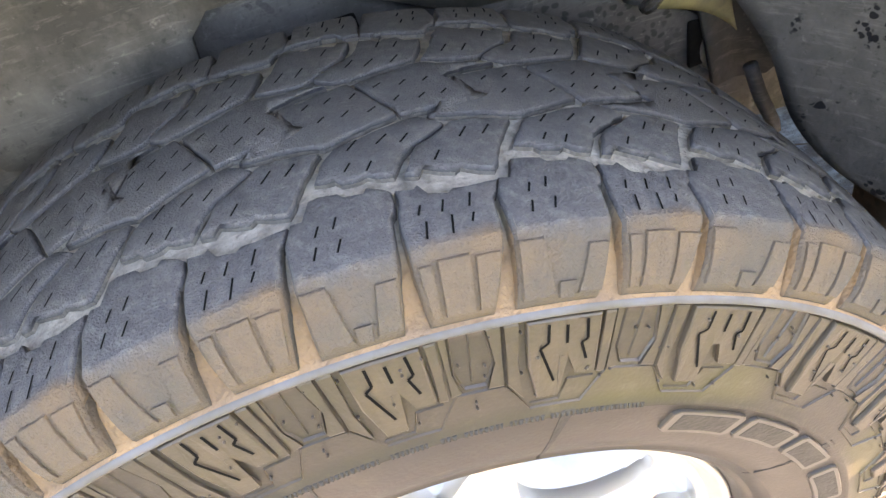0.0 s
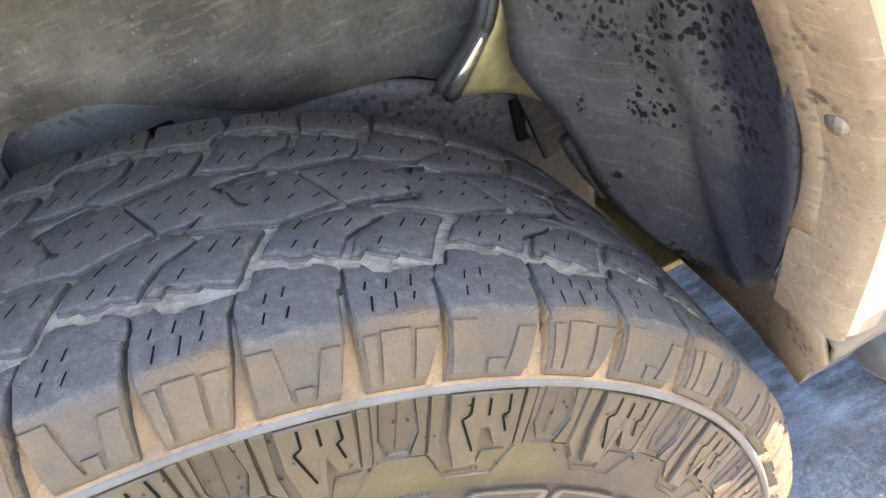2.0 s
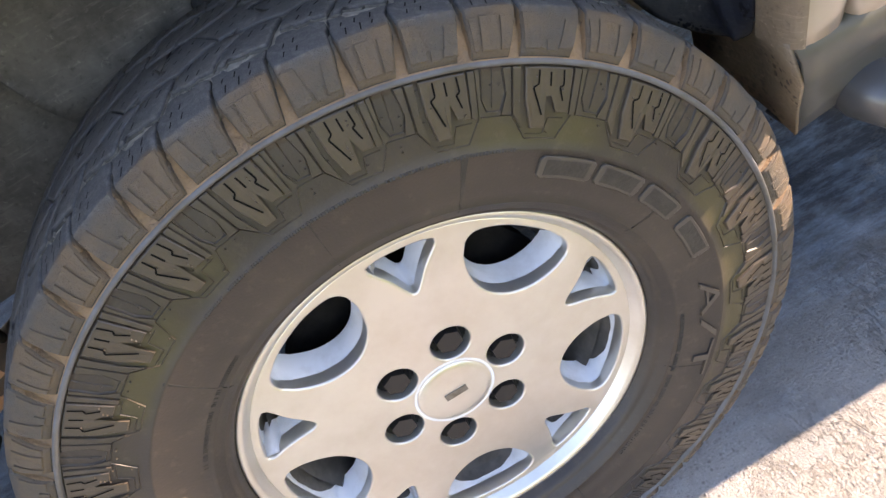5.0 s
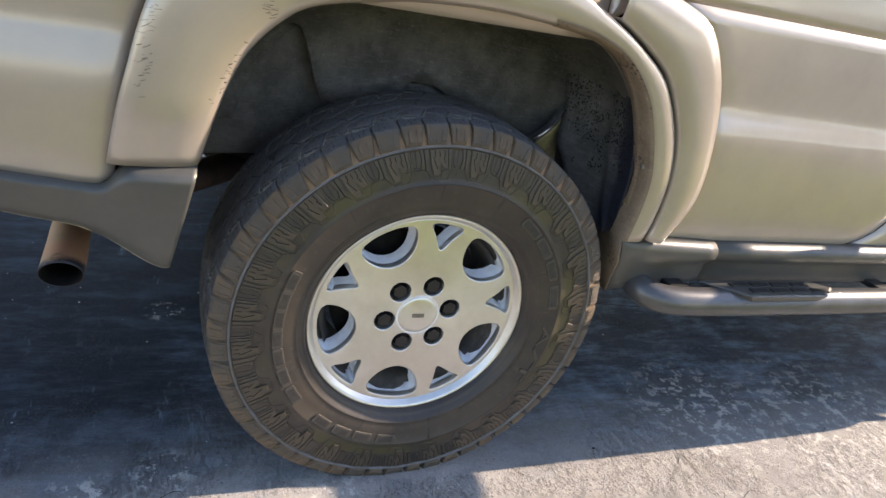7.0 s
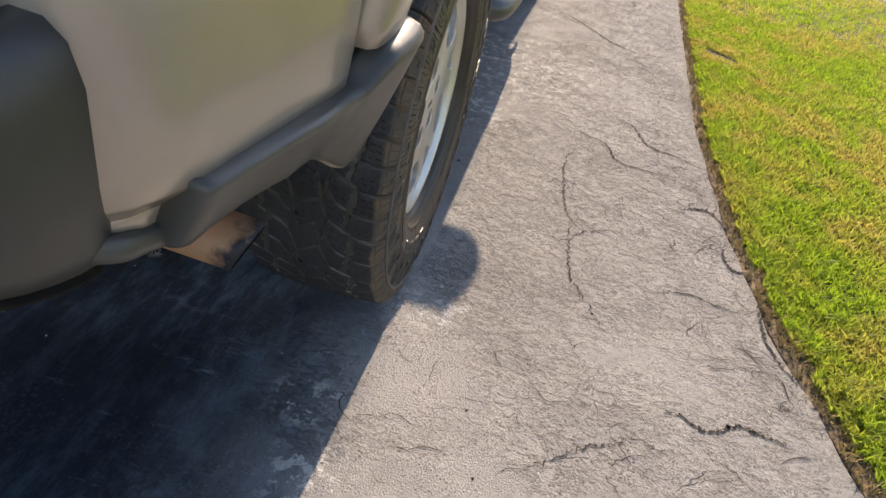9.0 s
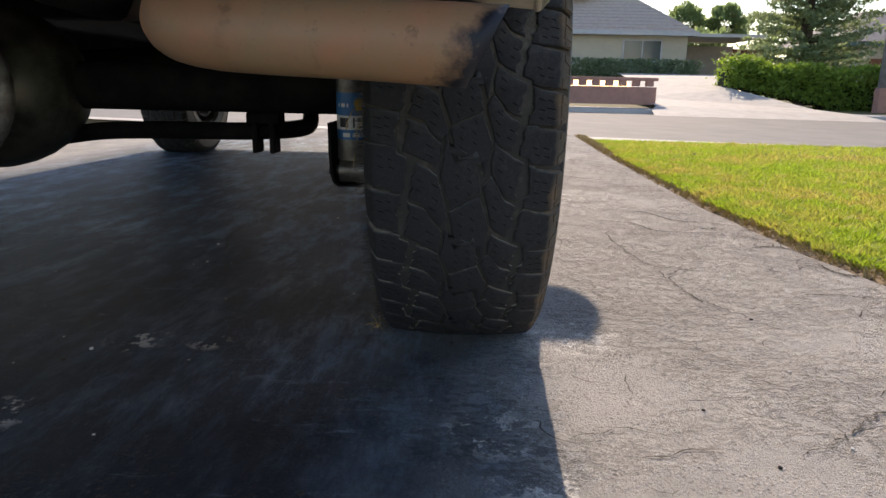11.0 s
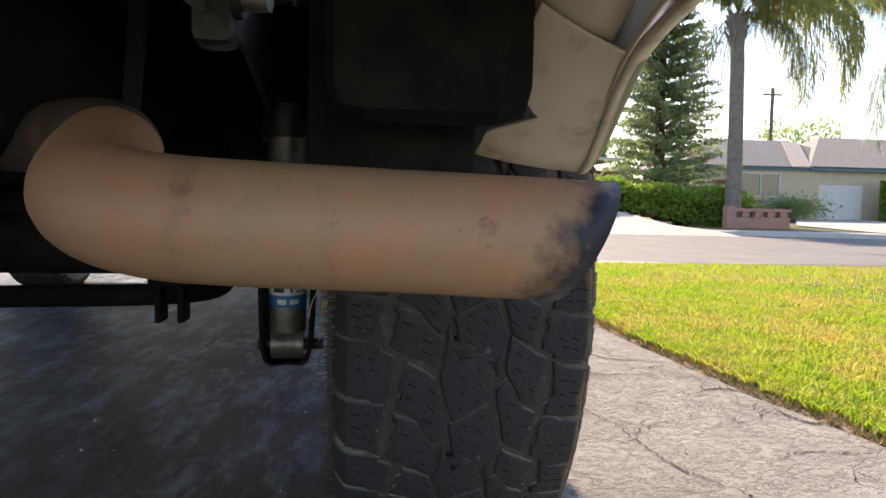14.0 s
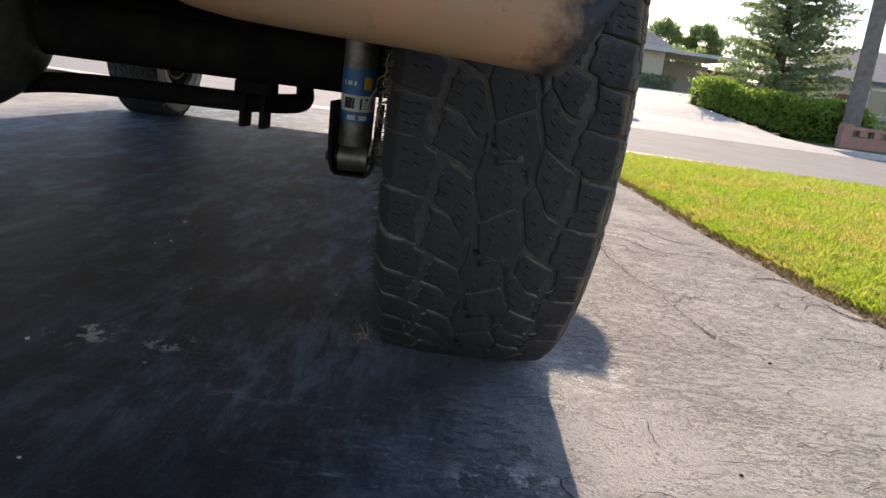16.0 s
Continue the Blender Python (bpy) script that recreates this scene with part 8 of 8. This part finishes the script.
house_right()
bush = thing("clipped_shrub", "dark green column-shaped shrub beside the garage", "shrub", (33, -28.6, 0))
rng = np.random.default_rng(41)
leaves("shrub_leaves", [(0.42 * math.cos(a) * r, 0.55 * math.sin(a) * r, z) for a, r, z in zip(rng.uniform(0, 6.3, 3500), rng.uniform(0.75, 1.05, 3500), rng.uniform(0.1, 2.2, 3500))], 0.09, HEDGE, "", "", 42, bush)
part("shrub_core", boxes(((0, 0, 1.1), (0.6, 0.8, 2.1)), bevel=0.2), CONIFER, bush)
for y, seed in ((-31.2, 51), (-23.0, 52)):
    sh = thing("shrub", "low loose green shrub by the house", "shrub", (33, y, 0), "house shrubs")
    rng = np.random.default_rng(seed)
    leaves("shrub_leaves", (rng.normal(size=(2200, 3)) * (0.4, 0.8, 0.28) + (0, 0, 0.65)).tolist(), 0.09, BUSH, "", "", seed, sh)


def house_left():
    t = thing("house", "single-storey cream house with tan shingle roof and a carport", "house", (37, -5, 0))
    B = lambda *it, **k: boxes(*[((c[0] - 37, c[1] + 5, c[2]), s) for c, s in it], **k)
    part("wall", B(((40, -3.2, 2.1), (7, 15.6, 2.4))), STUCCO_PALE, t)
    part("eave_trim", B(((36.0, -3.2, 3.2), (0.2, 16.4, 0.22))), DOORWHITE, t, "white eave board")
    vs = [(35.9, -11.4, 3.25), (35.9, 6, 3.25), (40, 6, 5.6), (40, -8.4, 5.6), (44, -11.4, 3.2), (44, 6, 3.2)]
    vs = [(a - 37, b + 5, c) for a, b, c in vs]
    rf = part("roof", to_bm(vs, [(0, 3, 2, 1), (0, 4, 3), (3, 4, 5, 2), (0, 1, 5, 4)]), ROOF_PALE, t, "tan shingle roof")
    bm = bmesh.new()
    for k in range(1, 12):
        s = k / 12
        box(bm, (35.9 + 4.1 * s - 37, (6 - 11.4 + 3.0 * s) / 2 + 5, 3.26 + 2.35 * s), (0.04, 17.4 - 3.0 * s, 0.03))
    part("shingle_course", bm, ROOF_PALE, rf)
    part("roof_gable", B(((40.0, 0.2, 5.75), (3.2, 13.0, 1.1)), bevel=0.02), ROOF_PALE, t, "raised tan gable along the ridge")
    w = part("window", B(((36.47, -8.7, 2.35), (0.06, 1.9, 1.0))), WINDOW, t)
    part("window_frame", B(((36.44, -8.7, 2.88), (0.06, 2.05, 0.08)), ((36.44, -8.7, 1.83), (0.06, 2.05, 0.08)), ((36.44, -7.72, 2.35), (0.06, 0.08, 1.1)), ((36.44, -9.68, 2.35), (0.06, 0.08, 1.1)), ((36.44, -8.7, 2.35), (0.06, 0.07, 1.0))), DOORWHITE, w)
    part("carport_roof", B(((38.5, -13.0, 3.15), (5, 3.6, 0.16))), DOORWHITE, t)
    part("carport_fence", B(((40, -13.0, 2.0), (0.1, 3.2, 1.7))), KERB, t)
    part("carport_gate", B(((39.5, -15.2, 1.9), (0.1, 1.6, 1.6))), REDWOOD, t)
    return t


house_left()
hl = thing("hedge", "dark green low hedge under the house window", "hedge", (35.5, -6, 1.1))
rng = np.random.default_rng(61)
leaves("hedge_leaves", [(rng.normal() * 0.25, rng.uniform(-5.4, 6), 0.35 + rng.uniform(-0.45, 0.45)) for _ in range(7000)], 0.09, CONIFER, "", "", 62, hl)
for (x, y, z), r, h, seed, lab in (((60, -17.5, 1), 1.7, 5.6, 71, "round green tree behind the houses"), ((60, -21, 1), 1.6, 5.7, 72, "round green tree behind the houses"), ((55, -24.5, 0), 3.5, 2.6, 73, "yellowish green tree behind the houses"), ((52, -36, 1), 4.5, 3.3, 74, "yellowish green tree behind the roof"), ((45, -14.5, 0.5), 1.9, 2.2, 75, "green shrub behind the driveway")):
    t = thing("distant_tree", lab, "tree", (x, y, 0), "distant trees")
    rng = np.random.default_rng(seed)
    d = rng.normal(size=(3800, 3))
    d /= np.linalg.norm(d, axis=1)[:, None]
    lump = 1 + 0.22 * np.sin(d[:, 0] * 5 + seed) * np.cos(d[:, 1] * 6) + 0.15 * np.sin(d[:, 2] * 9)
    rad = rng.uniform(0.45, 1.0, 3800) ** 0.5 * lump
    leaves("crown", (d * rad[:, None] * (r, r, r * 0.9) + (0, 0, h)).tolist(), 0.22, BUSH, "", "", seed, t)
    v, f = tube([(0, 0, -0.5), (0.1, 0, h * 0.5), (0, 0, h)], lambda s: 0.2 - 0.1 * s, 8, samples=8)
    part("trunk", to_bm(v, f), TRUNK, t)
pole = thing("utility_pole", "thin weathered utility pole with a cross arm behind the houses", "pole", (50, -32.3, 0))
rod("pole_shaft", (0, 0, 0), (0, 0, 10.0), 0.13, POLE, "", pole)
part("cross_arm", boxes(((0, 0, 9.5), (0.12, 1.6, 0.12))), POLE, pole)
for a, b in (((50, -32.3, 9.5), (62, 60, 9.5)), ((50, -32.3, 9.5), (45, -90, 9.0))):
    v, f = tube([a, ((a[0] + b[0]) / 2, (a[1] + b[1]) / 2, (a[2] + b[2]) / 2 - 1.2), b], 0.018, 6, samples=20)
    tagged(part("overhead_wire", to_bm(v, f), POLE), "thin overhead wire between utility poles", "wire")

# ---------------------------------------------------------------- small things on the driveway
for pts, w in (([(0.84, -0.31), (0.74, -0.283), (0.57, -0.293), (0.42, -0.317), (0.356, -0.352)], 0.0032), ([(0.405, -0.329), (0.274, -0.332), (0.128, -0.352), (0.036, -0.40), (-0.048, -0.444)], 0.0022),
               ([(-0.231, -0.568), (-0.236, -0.613), (-0.256, -0.657), (-0.217, -0.717), (-0.219, -0.761), (-0.229, -0.816)], 0.0042), ([(2.44, 0.022), (2.337, -0.166), (2.063, -0.407), (2.018, -0.542), (2.09, -0.704)], 0.004),
               ([(0.977, -0.311), (0.941, -0.402), (0.835, -0.444), (0.817, -0.519), (0.823, -0.63)], 0.0038), ([(1.186, -0.433), (1.149, -0.497), (1.019, -0.548), (0.986, -0.655), (0.944, -0.73)], 0.005),
               ([(0.612, -0.63), (0.646, -0.692), (0.647, -0.743), (0.543, -0.792)], 0.0042), ([(0.462, -0.752), (0.371, -0.766), (0.364, -0.833)], 0.005), ([(0.235, -0.823), (0.123, -0.821), (0.031, -0.84), (-0.042, -0.884)], 0.004),
               ([(-0.508, -0.267), (-0.465, -0.331), (-0.407, -0.397), (-0.374, -0.448), (-0.331, -0.522), (-0.347, -0.586)], 0.0018), ([(0.152, -0.549), (0.193, -0.635), (0.179, -0.704), (0.172, -0.787)], 0.0025), ([(0.274, -0.279), (0.283, -0.324), (0.356, -0.38), (0.405, -0.472)], 0.0022)):
    crack("crack", pts, w * 1.35)
crack("crack", [(2.3, 0.58), (1.84, 0.645), (1.47, 0.681), (1.13, 0.712), (0.97, 0.739), (0.69, 0.785), (0.45, 0.74), (0.22, 0.66)], 0.004, "long dark crack in the shaded concrete under the car")


def cracklets(count, seed):
    """Short ragged splits, most of them near the lawn's edge and running across."""
    rng = random.Random(seed)
    bm = bmesh.new()
    for _ in range(count):
        x = rng.uniform(-1.1, 3.6)
        e = driveway_edge(x)
        y = e + 0.03 + (rng.random() ** 1.8) * (0.0 - e) * 0.95
        if noise.noise((x * 2.2, y * 2.6, 4.0)) < -0.02:
            continue
        a = rng.gauss(1.35, 0.40)
        n = rng.randint(4, 9)
        w = rng.uniform(0.0004, 0.0013) * (1.5 if y - e < 0.15 else 1.0)
        prev = None
        for k in range(n):
            a += rng.gauss(0, 0.45)
            x, y = x + math.cos(a) * 0.013, y + math.sin(a) * 0.013
            if y < e + 0.01:
                break
            ww = w * math.sin(math.pi * (k + 0.5) / n) * rng.uniform(0.4, 1.3)
            nx, ny = -math.sin(a) * ww, math.cos(a) * ww
            cur = (bm.verts.new((x + nx, y + ny, 0.002)), bm.verts.new((x - nx, y - ny, 0.002)))
            if prev:
                bm.faces.new((prev[0], prev[1], cur[1], cur[0]))
            prev = cur
    bmesh.ops.recalc_face_normals(bm, faces=bm.faces[:])
    return tagged(part("cracklet", bm, CRACK), "short dark splits in the worn concrete driveway", "crack", kind="stuff")


cracklets(900, 17)
straw = thing("dry_grass_stalk", "dry straw stalks lying by the tyre", "straw", (-0.10, 0.275, 0))
rng = random.Random(9)
for k in range(7):
    a = rng.uniform(0, 6.28)
    L = rng.uniform(0.012, 0.03)
    p0 = Vector((rng.uniform(-0.012, 0.012), rng.uniform(-0.008, 0.012), 0.002))
    p2 = p0 + Vector((math.cos(a) * L, math.sin(a) * L, rng.uniform(0.0, 0.022)))
    v, f = tube([tuple(p0), tuple((p0 + p2) / 2 + Vector((0, 0, 0.004))), tuple(p2)], 0.0006, 5, samples=6)
    part("stalk", to_bm(v, f), STRAW, straw)
caught = thing("dry_grass_strand", "dry grass strands caught at the inner edge of the tyre", "straw", (-0.16, 2 * MID + 0.004, 0.30))
rng = random.Random(12)
for k in range(16):
    p0 = Vector((rng.uniform(-0.22, 0.02), rng.uniform(-0.008, 0.001), rng.uniform(0.02, 0.15)))
    p2 = p0 + Vector((rng.uniform(-0.012, 0.012), rng.uniform(0.0, 0.008), -rng.uniform(0.010, 0.026)))
    v, f = tube([tuple(p0), tuple((p0 + p2) / 2 + Vector((rng.uniform(-0.005, 0.005), rng.uniform(0, 0.004), 0))), tuple(p2)], 0.0006, 5, samples=7)
    part("strand", to_bm(v, f), STRAW, caught)
rng = random.Random(19)
for k in range(46):
    x, y = rng.uniform(-0.9, 1.6), rng.uniform(-0.7, 0.9)
    bm = bmesh.new()
    bmesh.ops.create_icosphere(bm, subdivisions=1, radius=rng.uniform(0.0015, 0.0045))
    for q in bm.verts:
        q.co = Vector((q.co.x * rng.uniform(0.7, 1.5) + x, q.co.y * rng.uniform(0.7, 1.3) + y, q.co.z * 0.6 + 0.0015))
    tagged(part("pebble", bm, WHITE if k % 3 else CRACK), "small loose pebble on the driveway", "pebble", "pebbles")
